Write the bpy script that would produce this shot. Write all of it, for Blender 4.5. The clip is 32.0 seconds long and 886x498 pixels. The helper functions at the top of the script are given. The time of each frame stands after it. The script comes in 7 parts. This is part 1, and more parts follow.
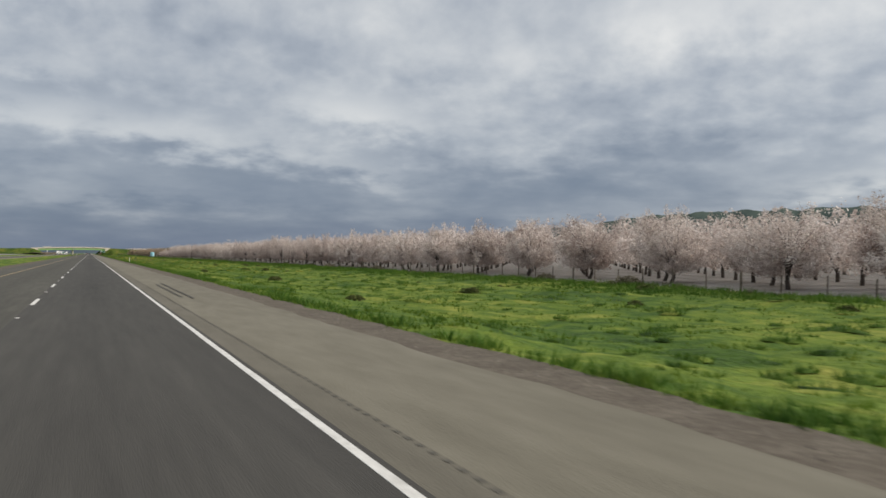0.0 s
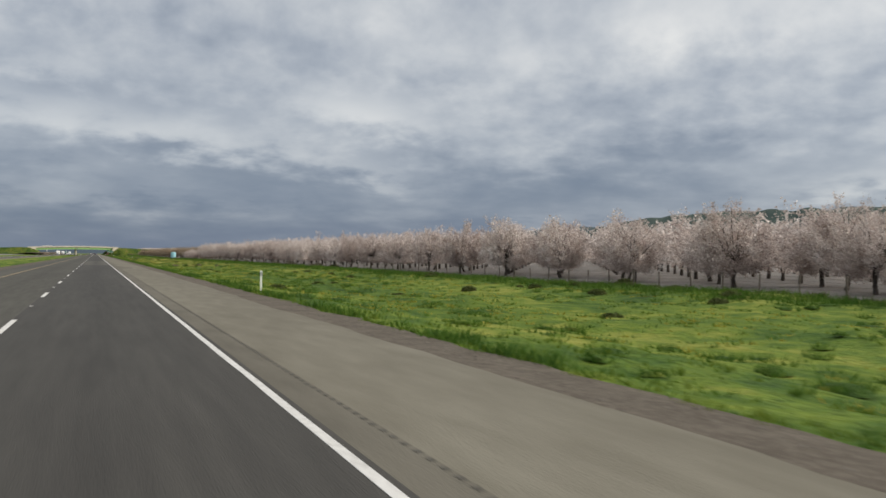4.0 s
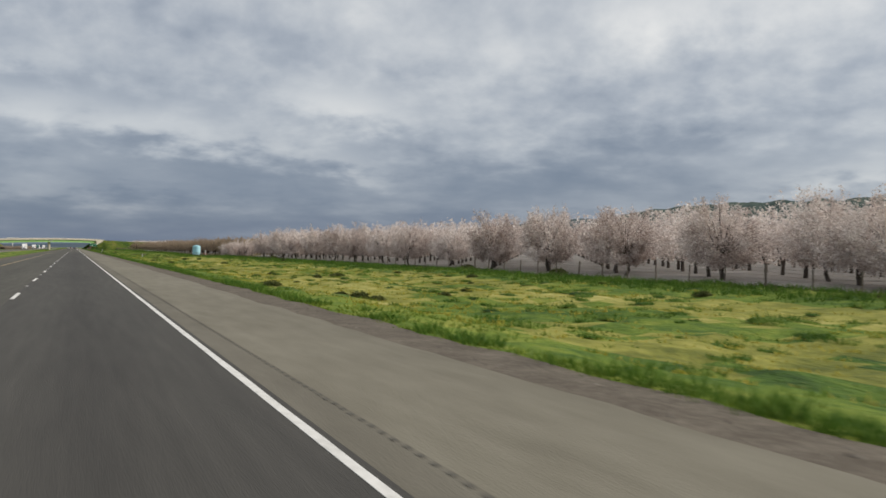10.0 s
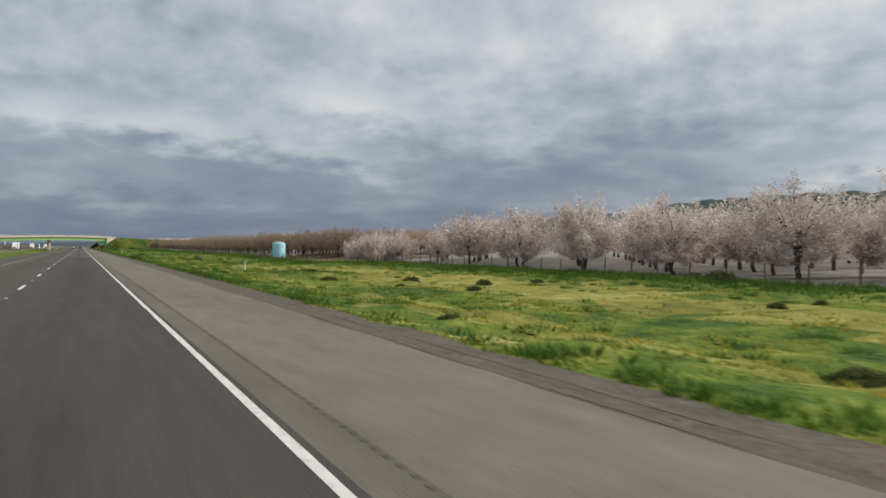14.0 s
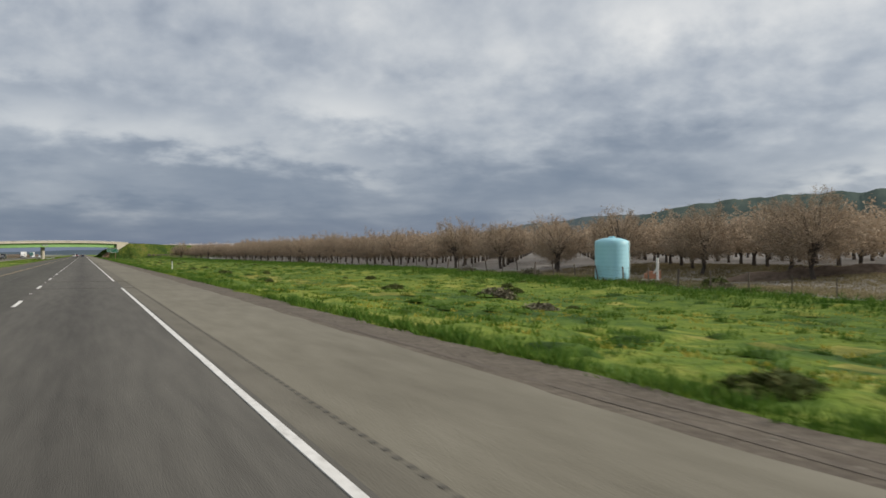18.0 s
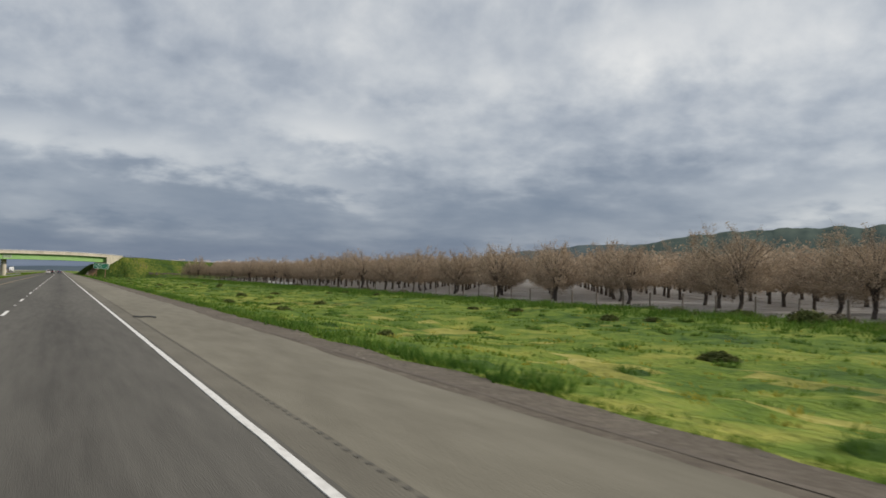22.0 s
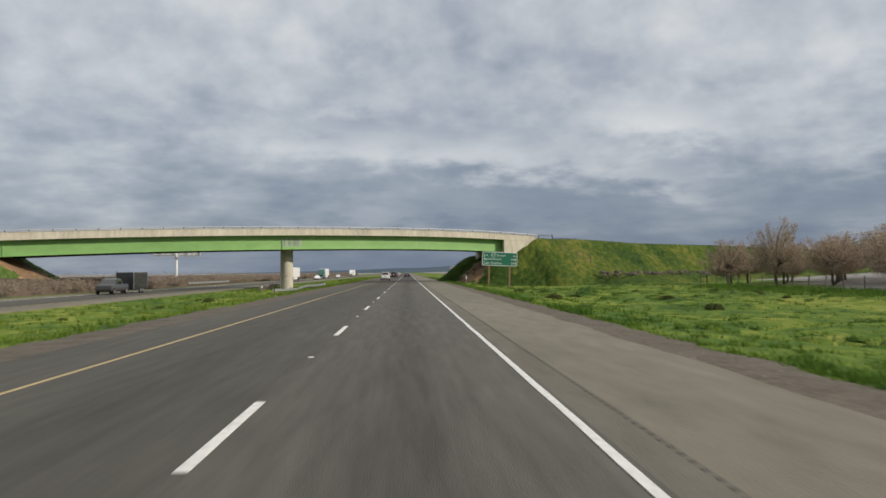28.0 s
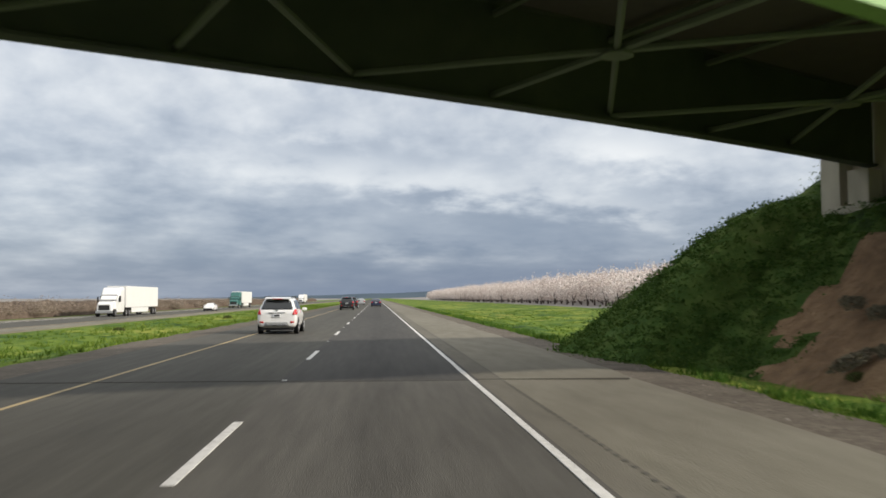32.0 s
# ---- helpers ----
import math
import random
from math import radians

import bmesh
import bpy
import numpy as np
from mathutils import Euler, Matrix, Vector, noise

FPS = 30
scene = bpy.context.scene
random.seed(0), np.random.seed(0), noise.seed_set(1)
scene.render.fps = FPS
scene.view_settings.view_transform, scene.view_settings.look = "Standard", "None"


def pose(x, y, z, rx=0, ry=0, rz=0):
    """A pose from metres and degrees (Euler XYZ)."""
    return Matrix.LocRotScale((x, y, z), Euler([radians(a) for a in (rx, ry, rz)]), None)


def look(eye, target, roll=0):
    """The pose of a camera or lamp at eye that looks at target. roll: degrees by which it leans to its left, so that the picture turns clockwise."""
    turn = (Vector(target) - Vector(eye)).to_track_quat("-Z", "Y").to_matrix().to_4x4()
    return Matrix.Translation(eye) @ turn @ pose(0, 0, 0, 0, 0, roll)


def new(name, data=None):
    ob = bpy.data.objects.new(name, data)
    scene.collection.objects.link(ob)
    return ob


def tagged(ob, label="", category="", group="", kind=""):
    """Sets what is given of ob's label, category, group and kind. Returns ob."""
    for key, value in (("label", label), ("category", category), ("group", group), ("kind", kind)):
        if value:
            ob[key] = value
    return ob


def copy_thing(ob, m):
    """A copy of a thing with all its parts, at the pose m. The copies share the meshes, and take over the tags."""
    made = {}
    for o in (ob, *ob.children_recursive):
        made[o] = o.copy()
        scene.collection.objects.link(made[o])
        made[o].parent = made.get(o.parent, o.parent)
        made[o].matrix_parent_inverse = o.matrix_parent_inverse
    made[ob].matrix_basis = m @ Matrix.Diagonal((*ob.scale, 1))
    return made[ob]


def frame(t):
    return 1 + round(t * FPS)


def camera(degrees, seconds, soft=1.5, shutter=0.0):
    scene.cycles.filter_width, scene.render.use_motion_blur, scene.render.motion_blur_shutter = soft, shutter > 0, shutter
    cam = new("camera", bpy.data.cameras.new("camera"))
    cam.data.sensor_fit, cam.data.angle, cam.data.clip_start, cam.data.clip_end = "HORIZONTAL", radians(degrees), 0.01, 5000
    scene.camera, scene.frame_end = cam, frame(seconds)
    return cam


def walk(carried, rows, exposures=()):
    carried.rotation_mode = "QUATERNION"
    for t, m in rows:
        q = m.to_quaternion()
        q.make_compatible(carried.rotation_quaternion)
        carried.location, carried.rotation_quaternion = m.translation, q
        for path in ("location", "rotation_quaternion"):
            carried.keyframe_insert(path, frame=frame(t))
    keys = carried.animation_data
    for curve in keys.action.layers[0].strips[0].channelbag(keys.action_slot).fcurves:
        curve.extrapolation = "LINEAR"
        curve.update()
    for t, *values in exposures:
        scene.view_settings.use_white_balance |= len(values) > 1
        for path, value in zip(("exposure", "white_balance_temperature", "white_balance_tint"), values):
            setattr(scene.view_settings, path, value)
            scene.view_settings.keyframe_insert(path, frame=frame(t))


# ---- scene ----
from mathutils.bvhtree import BVHTree

# x = 0 is the right edge line, the road runs along +y, z = 0 is the road surface.
cam = camera(56.15, 32.0, soft=1.6, shutter=0.12)
EYE = 1.62
# seconds, x, y, yaw, pitch, roll
PATH = [
    (0.0, -2.070, 0.00, -23.05, 0.69, -0.97),
    (0.5, -2.050, 17.14, -22.77, 0.70, -1.00),
    (1.0, -2.050, 34.43, -23.67, 0.52, -0.99),
    (1.5, -2.056, 52.05, -22.94, 0.74, -1.25),
    (2.0, -2.054, 69.95, -23.17, 0.40, -1.46),
    (2.5, -2.044, 88.13, -23.29, 0.74, -1.21),
    (3.0, -2.024, 106.26, -23.54, 0.60, -0.96),
    (3.5, -1.946, 124.06, -23.65, 0.77, -1.00),
    (4.0, -1.936, 141.47, -22.72, 0.72, -1.05),
    (4.5, -1.912, 158.52, -23.13, 0.66, -1.14),
    (6.5, -1.832, 221.65, -23.33, 0.75, -1.30),
    (7.0, -1.888, 237.52, -23.21, 0.67, -1.35),
    (7.5, -1.882, 253.45, -23.78, 0.55, -1.36),
    (8.0, -1.918, 269.51, -23.35, 0.35, -1.34),
    (8.5, -1.900, 285.79, -23.42, 0.76, -1.37),
    (9.0, -1.922, 302.33, -23.76, 0.53, -1.17),
    (9.5, -1.908, 319.16, -23.27, 0.68, -1.29),
    (10.0, -1.950, 336.29, -23.94, 0.27, -0.92),
    (10.5, -1.844, 353.70, -23.20, 0.68, -0.87),
    (11.0, -1.776, 371.31, -24.71, 0.57, -0.42),
    (11.5, -1.720, 389.00, -23.01, 0.65, -0.35),
    (12.0, -1.676, 406.70, -23.21, 0.21, -0.39),
    (12.5, -1.608, 424.31, -23.21, 0.23, -0.49),
    (13.0, -1.620, 441.86, -23.01, 0.22, -0.58),
    (13.5, -1.620, 459.41, -23.57, 0.35, -0.60),
    (14.0, -1.610, 477.01, -23.58, 0.04, -0.56),
    (14.5, -1.612, 494.65, -22.82, 0.49, -0.68),
    (16.5, -1.862, 565.13, -22.56, 0.48, 0.19),
    (17.0, -1.816, 581.63, -23.87, 1.14, 0.14),
    (17.5, -1.794, 597.91, -23.35, 0.83, 0.05),
    (18.0, -1.692, 614.01, -23.42, 0.34, 0.05),
    (18.5, -1.638, 629.96, -23.57, 0.63, -0.01),
    (19.0, -1.552, 645.85, -22.99, -0.00, -0.08),
    (19.5, -1.500, 661.74, -23.65, 0.18, 0.07),
    (20.0, -1.526, 677.66, -23.73, 1.36, 0.54),
    (20.5, -1.590, 693.61, -23.91, 2.00, -0.63),
    (21.0, -1.706, 709.62, -24.73, 2.29, -1.29),
    (21.5, -1.776, 725.73, -24.42, 2.14, -1.46),
    (22.0, -1.914, 742.02, -24.77, 2.12, -1.44),
    (22.5, -2.050, 758.60, -24.60, 1.69, -1.65),
    (23.0, -2.146, 775.50, -24.19, 1.60, -1.80),
    (23.5, -2.202, 792.70, -24.71, 1.49, -1.73),
    (24.0, -2.296, 810.16, -25.16, 1.20, -1.62),
    (24.5, -2.276, 827.87, -25.51, 0.97, -1.43),
    (25.0, -2.226, 845.70, -25.67, 1.13, -1.22),
    (25.5, -2.210, 863.56, -23.96, 0.60, -1.34),
    (26.0, -2.206, 881.42, -20.37, 0.45, -1.49),
    (26.5, -1.970, 899.26, -4.46, 1.21, -1.32),
    (28.5, -1.810, 975.96, -2.29, 2.03, 0.24),
    (29.0, -1.810, 992.66, -1.71, 3.19, -1.16),
    (29.5, -1.840, 1009.00, -1.75, 2.82, -0.10),
    (30.0, -1.880, 1025.28, -2.51, 2.38, 3.03),
    (30.2, -1.880, 1031.75, -2.75, 2.30, 2.50),
    (30.6, -1.870, 1044.70, -3.28, 2.38, 1.70),
    (31.0, -1.840, 1057.67, -3.64, 2.79, 1.21),
    (31.5, -1.840, 1073.40, -3.93, 2.83, 0.85),
    (31.7, -1.870, 1079.60, -4.25, 3.15, 0.10),
    (32.0, -1.870, 1088.72, -4.55, 3.36, 0.06),
]
walk(cam, [(t, pose(x, y, EYE, 90 + pitch, roll, yaw)) for t, x, y, yaw, pitch, roll in PATH],
     exposures=[(0.0, -0.40), (26.0, -0.40), (28.5, -0.38), (31.2, -0.34), (31.5, -0.44), (31.75, -0.42), (32.0, 0.0)])

# ---- sky and sun ----
SUN_AZIMUTH, SUN_HEIGHT = 112.0, 24.0          # degrees from straight ahead to the right, above the horizon


CLOUD_BANKS = [
    (8.5, 5.7, 9.5, 1.25, -0.09, -0.10), (-3.2, 10.4, 3.2, 0.9, -0.05, -0.055), (4.5, 7.7, 10.0, 1.1, -0.10, 0.05),
    (18.0, 9.5, 4.5, 1.2, -0.12, 0.075), (18.2, 5.7, 2.6, 0.7, -0.2, 0.06), (39.0, 7.2, 8.5, 2.1, 0.10, -0.065),
    (30.0, 5.2, 7.0, 1.8, -0.05, -0.055), (49.0, 5.1, 6.0, 1.0, 0.12, 0.09), (30.0, 2.9, 5.5, 0.5, 0.03, 0.045),
    (42.0, 15.6, 7.0, 2.4, 0.05, 0.085), (26.0, 13.5, 8.0, 2.2, 0.0, 0.035), (-2.0, 13.6, 6.0, 1.6, 0.0, -0.025),
    (-16.0, 12.0, 14.0, 6.0, 0.0, 0.03), (3.0, 3.6, 9.0, 0.6, -0.03, 0.045)]


def build_world():
    world = bpy.data.worlds.new("sky")
    scene.world = world
    world.use_nodes = True
    nt = world.node_tree
    nt.nodes.clear()
    N, L = nt.nodes.new, nt.links.new
    out, bg = N("ShaderNodeOutputWorld"), N("ShaderNodeBackground")
    sky = N("ShaderNodeTexSky")
    sky.sky_type, sky.sun_disc = "NISHITA", False
    sky.sun_elevation, sky.sun_rotation = radians(SUN_HEIGHT), radians(SUN_AZIMUTH)
    coord, sep = N("ShaderNodeTexCoord"), N("ShaderNodeSeparateXYZ")
    L(coord.outputs["Generated"], sep.inputs[0])

    def calc(op, a, b=None, c=None, clamp=False):
        n = N("ShaderNodeMath")
        n.operation, n.use_clamp = op, clamp
        for k, v in enumerate((a, b, c)):
            if v is None:
                continue
            if isinstance(v, (int, float)):
                n.inputs[k].default_value = v
            else:
                L(v, n.inputs[k])
        return n.outputs[0]

    x, y, z = sep.outputs
    zz = calc("MAXIMUM", z, 0.0)
    # a flat cloud layer seen from below: bearing round the horizon, and distance outwards
    u, v = calc("MULTIPLY", calc("ARCTAN2", x, y), 4.4), calc("DIVIDE", 1.0, calc("ADD", zz, 0.25))
    comb = N("ShaderNodeCombineXYZ")
    L(u, comb.inputs[0]), L(v, comb.inputs[1])

    def cloud(scale, stretch, turn, detail, rough, shift, distortion=0.6):
        m = N("ShaderNodeMapping")
        m.inputs["Location"].default_value = shift
        m.inputs["Rotation"].default_value = (0, 0, radians(turn))
        m.inputs["Scale"].default_value = stretch
        L(comb.outputs[0], m.inputs["Vector"])
        n = N("ShaderNodeTexNoise")
        n.inputs["Scale"].default_value = scale
        n.inputs["Detail"].default_value = detail
        n.inputs["Roughness"].default_value = rough
        n.inputs["Distortion"].default_value = distortion
        L(m.outputs[0], n.inputs["Vector"])
        return n.outputs["Fac"]

    big = cloud(1.3, (0.8, 1.0, 1), -6, 3.0, 0.5, (3.1, 1.7, 0), 0.1)
    mid = cloud(2.9, (0.66, 1.0, 1), 4, 6.0, 0.50, (0.4, 5.3, 0), 0.1)
    fine = cloud(8.0, (0.66, 1.0, 1), 0, 5.0, 0.52, (7.4, 2.9, 0), 0.1)
    t = calc("MULTIPLY", big, 0.30)
    t = calc("ADD", t, calc("MULTIPLY", mid, 0.44))
    t = calc("ADD", t, calc("MULTIPLY", fine, 0.26))
    # thinner, brighter cloud higher up and towards the sun
    side = calc("ADD", calc("MULTIPLY", x, sin(SUN_AZIMUTH)), calc("MULTIPLY", y, cos(SUN_AZIMUTH)))
    t = calc("ADD", t, calc("MULTIPLY", side, 0.045))
    t = calc("ADD", t, calc("MULTIPLY", zz, 0.50))
    t = calc("ADD", calc("MULTIPLY", t, 0.60), 0.222)
    # the larger banks and breaks of the cloud layer: bearing, height, half sizes (degrees), slope, thickness
    az = calc("ADD", calc("MULTIPLY", calc("ARCTAN2", x, y), 57.2958), calc("MULTIPLY", calc("SUBTRACT", mid, 0.5), 10.0))
    el = calc("ADD", calc("MULTIPLY", calc("ARCSINE", z), 57.2958), calc("MULTIPLY", calc("SUBTRACT", calc("ADD", mid, fine), 1.0), 3.6))
    for a0, e0, ha, he, tilt, amount in CLOUD_BANKS:
        da, de = calc("SUBTRACT", az, a0), calc("SUBTRACT", el, e0)
        de = calc("SUBTRACT", de, calc("MULTIPLY", da, tilt))
        da, de = calc("DIVIDE", da, ha), calc("DIVIDE", de, he)
        r2 = calc("ADD", calc("MULTIPLY", da, da), calc("MULTIPLY", de, de))
        t = calc("ADD", t, calc("MULTIPLY", calc("POWER", 2.718, calc("MULTIPLY", r2, -1.0)), amount))
    ramp = N("ShaderNodeValToRGB")
    L(t, ramp.inputs[0])
    stops = [(0.38, (0.185, 0.232, 0.315)), (0.48, (0.300, 0.345, 0.420)), (0.56, (0.445, 0.487, 0.550)),
             (0.64, (0.620, 0.650, 0.685)), (0.76, (0.90, 0.900, 0.885))]
    el = ramp.color_ramp.elements
    while len(el) < len(stops):
        el.new(0.5)
    for e, (p, c) in zip(el, stops):
        e.position, e.color = p, (*c, 1)
    # a dark bluish bank of cloud low over the road ahead
    low = N("ShaderNodeMapRange")
    low.interpolation_type = "SMOOTHSTEP"
    low.inputs["From Min"].default_value, low.inputs["From Max"].default_value = 0.0, 0.15
    low.inputs["To Min"].default_value, low.inputs["To Max"].default_value = 0.85, 0.0
    L(calc("ADD", zz, calc("MULTIPLY", calc("SUBTRACT", mid, 0.5), 0.12)), low.inputs["Value"])
    ahead = N("ShaderNodeMapRange")
    ahead.interpolation_type = "SMOOTHSTEP"
    ahead.inputs["From Min"].default_value, ahead.inputs["From Max"].default_value = 0.80, 0.985
    ahead.inputs["To Min"].default_value, ahead.inputs["To Max"].default_value = 0.40, 1.0
    L(calc("ADD", calc("MULTIPLY", x, sin(11)), calc("MULTIPLY", y, cos(11))), ahead.inputs["Value"])
    mixl = N("ShaderNodeMix")
    mixl.data_type = "RGBA"
    colours = [s for s in mixl.inputs if s.type == "RGBA"]
    L(calc("MULTIPLY", low.outputs["Result"], ahead.outputs["Result"]), mixl.inputs[0])
    L(ramp.outputs["Color"], colours[0])
    colours[1].default_value = (0.135, 0.185, 0.285, 1)
    cloud_colour = [s for s in mixl.outputs if s.type == "RGBA"][0]
    # a little of the open sky above the clouds mixes in
    mixs = N("ShaderNodeMix")
    mixs.data_type = "RGBA"
    cs = [s for s in mixs.inputs if s.type == "RGBA"]
    mixs.inputs[0].default_value = 0.012
    L(cloud_colour, cs[0]), L(sky.outputs["Color"], cs[1])
    L([s for s in mixs.outputs if s.type == "RGBA"][0], bg.inputs["Color"])
    bg.inputs["Strength"].default_value = 1.12
    L(bg.outputs[0], out.inputs[0])


def sin(d):
    return math.sin(radians(d))


def cos(d):
    return math.cos(radians(d))


build_world()
sun = new("sun", bpy.data.lights.new("sun", "SUN"))
sun.data.energy, sun.data.angle, sun.data.color = 4.5, radians(2.0), (1.0, 0.91, 0.79)
sun.matrix_world = look((sin(SUN_AZIMUTH) * 50, cos(SUN_AZIMUTH) * 50, 50 * math.tan(radians(SUN_HEIGHT))), (0, 0, 0))


# ---- materials ----
def material(name, stops, scale=4.0, stretch=(1, 1, 1), detail=6.0, rough=0.85, metal=0.0, bump=0.15, bump_scale=None,
             coarse=0.35, spot=0.0, per_object=0.0, island=False, sheen=0.0, spec=0.5, coat=0.0, bands=(), depth=0.02, each=0.0):
    """Colours from a fine and a coarse noise in object space, with relief from a finer one."""
    m = bpy.data.materials.new(name)
    m.use_nodes = True
    nt = m.node_tree
    N, L = nt.nodes.new, nt.links.new
    b = nt.nodes["Principled BSDF"]
    b.inputs["Roughness"].default_value, b.inputs["Metallic"].default_value = rough, metal
    b.inputs["Specular IOR Level"].default_value = spec
    b.inputs["Coat Weight"].default_value = coat
    c, mp = N("ShaderNodeTexCoord"), N("ShaderNodeMapping")
    mp.inputs["Scale"].default_value = stretch
    L(c.outputs["Object"], mp.inputs["Vector"])

    def tex(s, d, r=0.55):
        n = N("ShaderNodeTexNoise")
        n.inputs["Scale"].default_value, n.inputs["Detail"].default_value, n.inputs["Roughness"].default_value = s, d, r
        L(mp.outputs[0], n.inputs["Vector"])
        return n.outputs["Fac"]

    def calc(op, a, v):
        n = N("ShaderNodeMath")
        n.operation = op
        L(a, n.inputs[0])
        if isinstance(v, (int, float)):
            n.inputs[1].default_value = v
        else:
            L(v, n.inputs[1])
        return n.outputs[0]

    fine, wide = tex(scale, detail), tex(scale * 0.11, 3.0)
    fac = calc("ADD", calc("MULTIPLY", fine, 1 - coarse), calc("MULTIPLY", wide, coarse))
    if per_object or island:
        r = N("ShaderNodeObjectInfo").outputs["Random"] if not island else N("ShaderNodeNewGeometry").outputs["Random Per Island"]
        amount = per_object or 0.3
        fac = calc("ADD", fac, calc("MULTIPLY", calc("SUBTRACT", r, 0.5), amount))
    if each:                                   # whole plants differ a little
        fac = calc("ADD", fac, calc("MULTIPLY", calc("SUBTRACT", N("ShaderNodeObjectInfo").outputs["Random"], 0.5), each))
    for centre, width, amount in bands:        # darker tracks along the road
        sx = N("ShaderNodeSeparateXYZ")
        L(c.outputs["Object"], sx.inputs[0])
        d = calc("DIVIDE", calc("SUBTRACT", sx.outputs[0], centre), width)
        g = calc("POWER", calc("ADD", calc("MULTIPLY", d, d), 1.0), -1.0)
        fac = calc("SUBTRACT", fac, calc("MULTIPLY", g, amount))
    ramp = N("ShaderNodeValToRGB")
    L(fac, ramp.inputs[0])
    el = ramp.color_ramp.elements
    while len(el) < len(stops):
        el.new(0.5)
    for e, (p, col) in zip(el, stops):
        e.position, e.color = p, (*col, 1)
    L(ramp.outputs[0], b.inputs["Base Color"])
    if bump:
        bn = N("ShaderNodeBump")
        bn.inputs["Strength"].default_value, bn.inputs["Distance"].default_value = bump, depth
        L(tex(bump_scale or scale * 4, 4.0), bn.inputs["Height"])
        L(bn.outputs[0], b.inputs["Normal"])
    return m


def plain(name, colour, rough=0.5, metal=0.0, spread=0.06, **more):
    lo, hi = [tuple(max(0, v * k) for v in colour) for k in (1 - spread * 2, 1 + spread)]
    return material(name, [(0.3, lo), (0.7, hi)], rough=rough, metal=metal, bump=more.pop("bump", 0.03), **more)


def shine_through(m, amount, colour_scale=1.0):
    """Thin leaves and petals pass some light."""
    nt = m.node_tree
    N, L = nt.nodes.new, nt.links.new
    b, out = nt.nodes["Principled BSDF"], nt.nodes["Material Output"]
    tr, mx = N("ShaderNodeBsdfTranslucent"), N("ShaderNodeMixShader")
    src = b.inputs["Base Color"].links[0].from_socket
    L(src, tr.inputs["Color"])
    mx.inputs[0].default_value = amount
    L(b.outputs[0], mx.inputs[1]), L(tr.outputs[0], mx.inputs[2]), L(mx.outputs[0], out.inputs[0])
    return m


M = {}
M["asphalt_left"] = material("worn_brown_asphalt", [(0.2, (0.0485, 0.046, 0.039)), (0.5, (0.0795, 0.076, 0.064)), (0.75, (0.1145, 0.110, 0.093))],
                             scale=3.0, stretch=(1.6, 0.12, 1), rough=0.9, bump=0.3, bump_scale=60, coarse=0.45, bands=((-5.5, 0.45, 0.12),), spec=0.25)
M["asphalt_right"] = material("worn_grey_asphalt", [(0.2, (0.060, 0.056, 0.049)), (0.5, (0.104, 0.098, 0.085)), (0.75, (0.142, 0.134, 0.116))],
                              scale=3.0, stretch=(1.6, 0.12, 1), rough=0.9, bump=0.3, bump_scale=60, coarse=0.45, bands=((-1.85, 0.55, 0.2), (-3.75, 0.15, 0.12)), spec=0.25)
M["asphalt_new"] = material("dark_overlay_asphalt", [(0.2, (0.040, 0.038, 0.035)), (0.5, (0.064, 0.061, 0.055)), (0.75, (0.090, 0.085, 0.076))],
                            scale=3.0, stretch=(1.6, 0.1, 1), rough=0.88, bump=0.3, bump_scale=60, coarse=0.5, bands=((-1.85, 0.55, 0.14),), spec=0.25)
M["shoulder"] = material("weathered_shoulder_asphalt", [(0.25, (0.121, 0.111, 0.085)), (0.5, (0.177, 0.164, 0.128)), (0.75, (0.233, 0.218, 0.174))],
                         scale=2.2, stretch=(1.0, 0.22, 1), rough=0.95, bump=0.35, bump_scale=45, coarse=0.5, spec=0.2)
M["margin"] = material("brownish_margin_asphalt", [(0.25, (0.096, 0.088, 0.070)), (0.5, (0.143, 0.132, 0.106)), (0.75, (0.188, 0.175, 0.142))],
                       scale=2.2, stretch=(1.0, 0.22, 1), rough=0.95, bump=0.35, bump_scale=45, coarse=0.5, spec=0.2)
M["gravel"] = material("dirt_and_gravel", [(0.25, (0.062, 0.050, 0.038)), (0.48, (0.112, 0.095, 0.075)), (0.75, (0.20, 0.175, 0.14))],
                       scale=9.0, rough=0.95, bump=0.7, bump_scale=40, coarse=0.4, spec=0.2)
M["paint_white"] = material("worn_white_road_paint", [(0.3, (0.42, 0.41, 0.38)), (0.5, (0.66, 0.65, 0.62)), (0.7, (0.78, 0.77, 0.74))],
                            scale=9.0, rough=0.7, bump=0.2, coarse=0.3)
M["paint_yellow"] = material("worn_yellow_road_paint", [(0.3, (0.26, 0.20, 0.10)), (0.7, (0.52, 0.39, 0.19))], scale=9.0, rough=0.7, bump=0.2)
M["stone"] = material("mixed_grey_stones", [(0.3, (0.07, 0.06, 0.048)), (0.7, (0.20, 0.18, 0.15))], scale=3, rough=0.95, bump=0, island=True, per_object=0.5)
M["track"] = material("pressed_dark_gravel", [(0.3, (0.07, 0.056, 0.042)), (0.7, (0.13, 0.108, 0.082))], scale=8, rough=0.95, bump=0.5)
M["groove"] = plain("worn_groove_asphalt", (0.078, 0.072, 0.060), 0.9)
M["stencil_paint"] = plain("pale_green_grey_stencil_paint", (0.30, 0.39, 0.27), 0.7)
M["tar"] = plain("crack_sealing_tar", (0.03, 0.028, 0.026), 0.6)
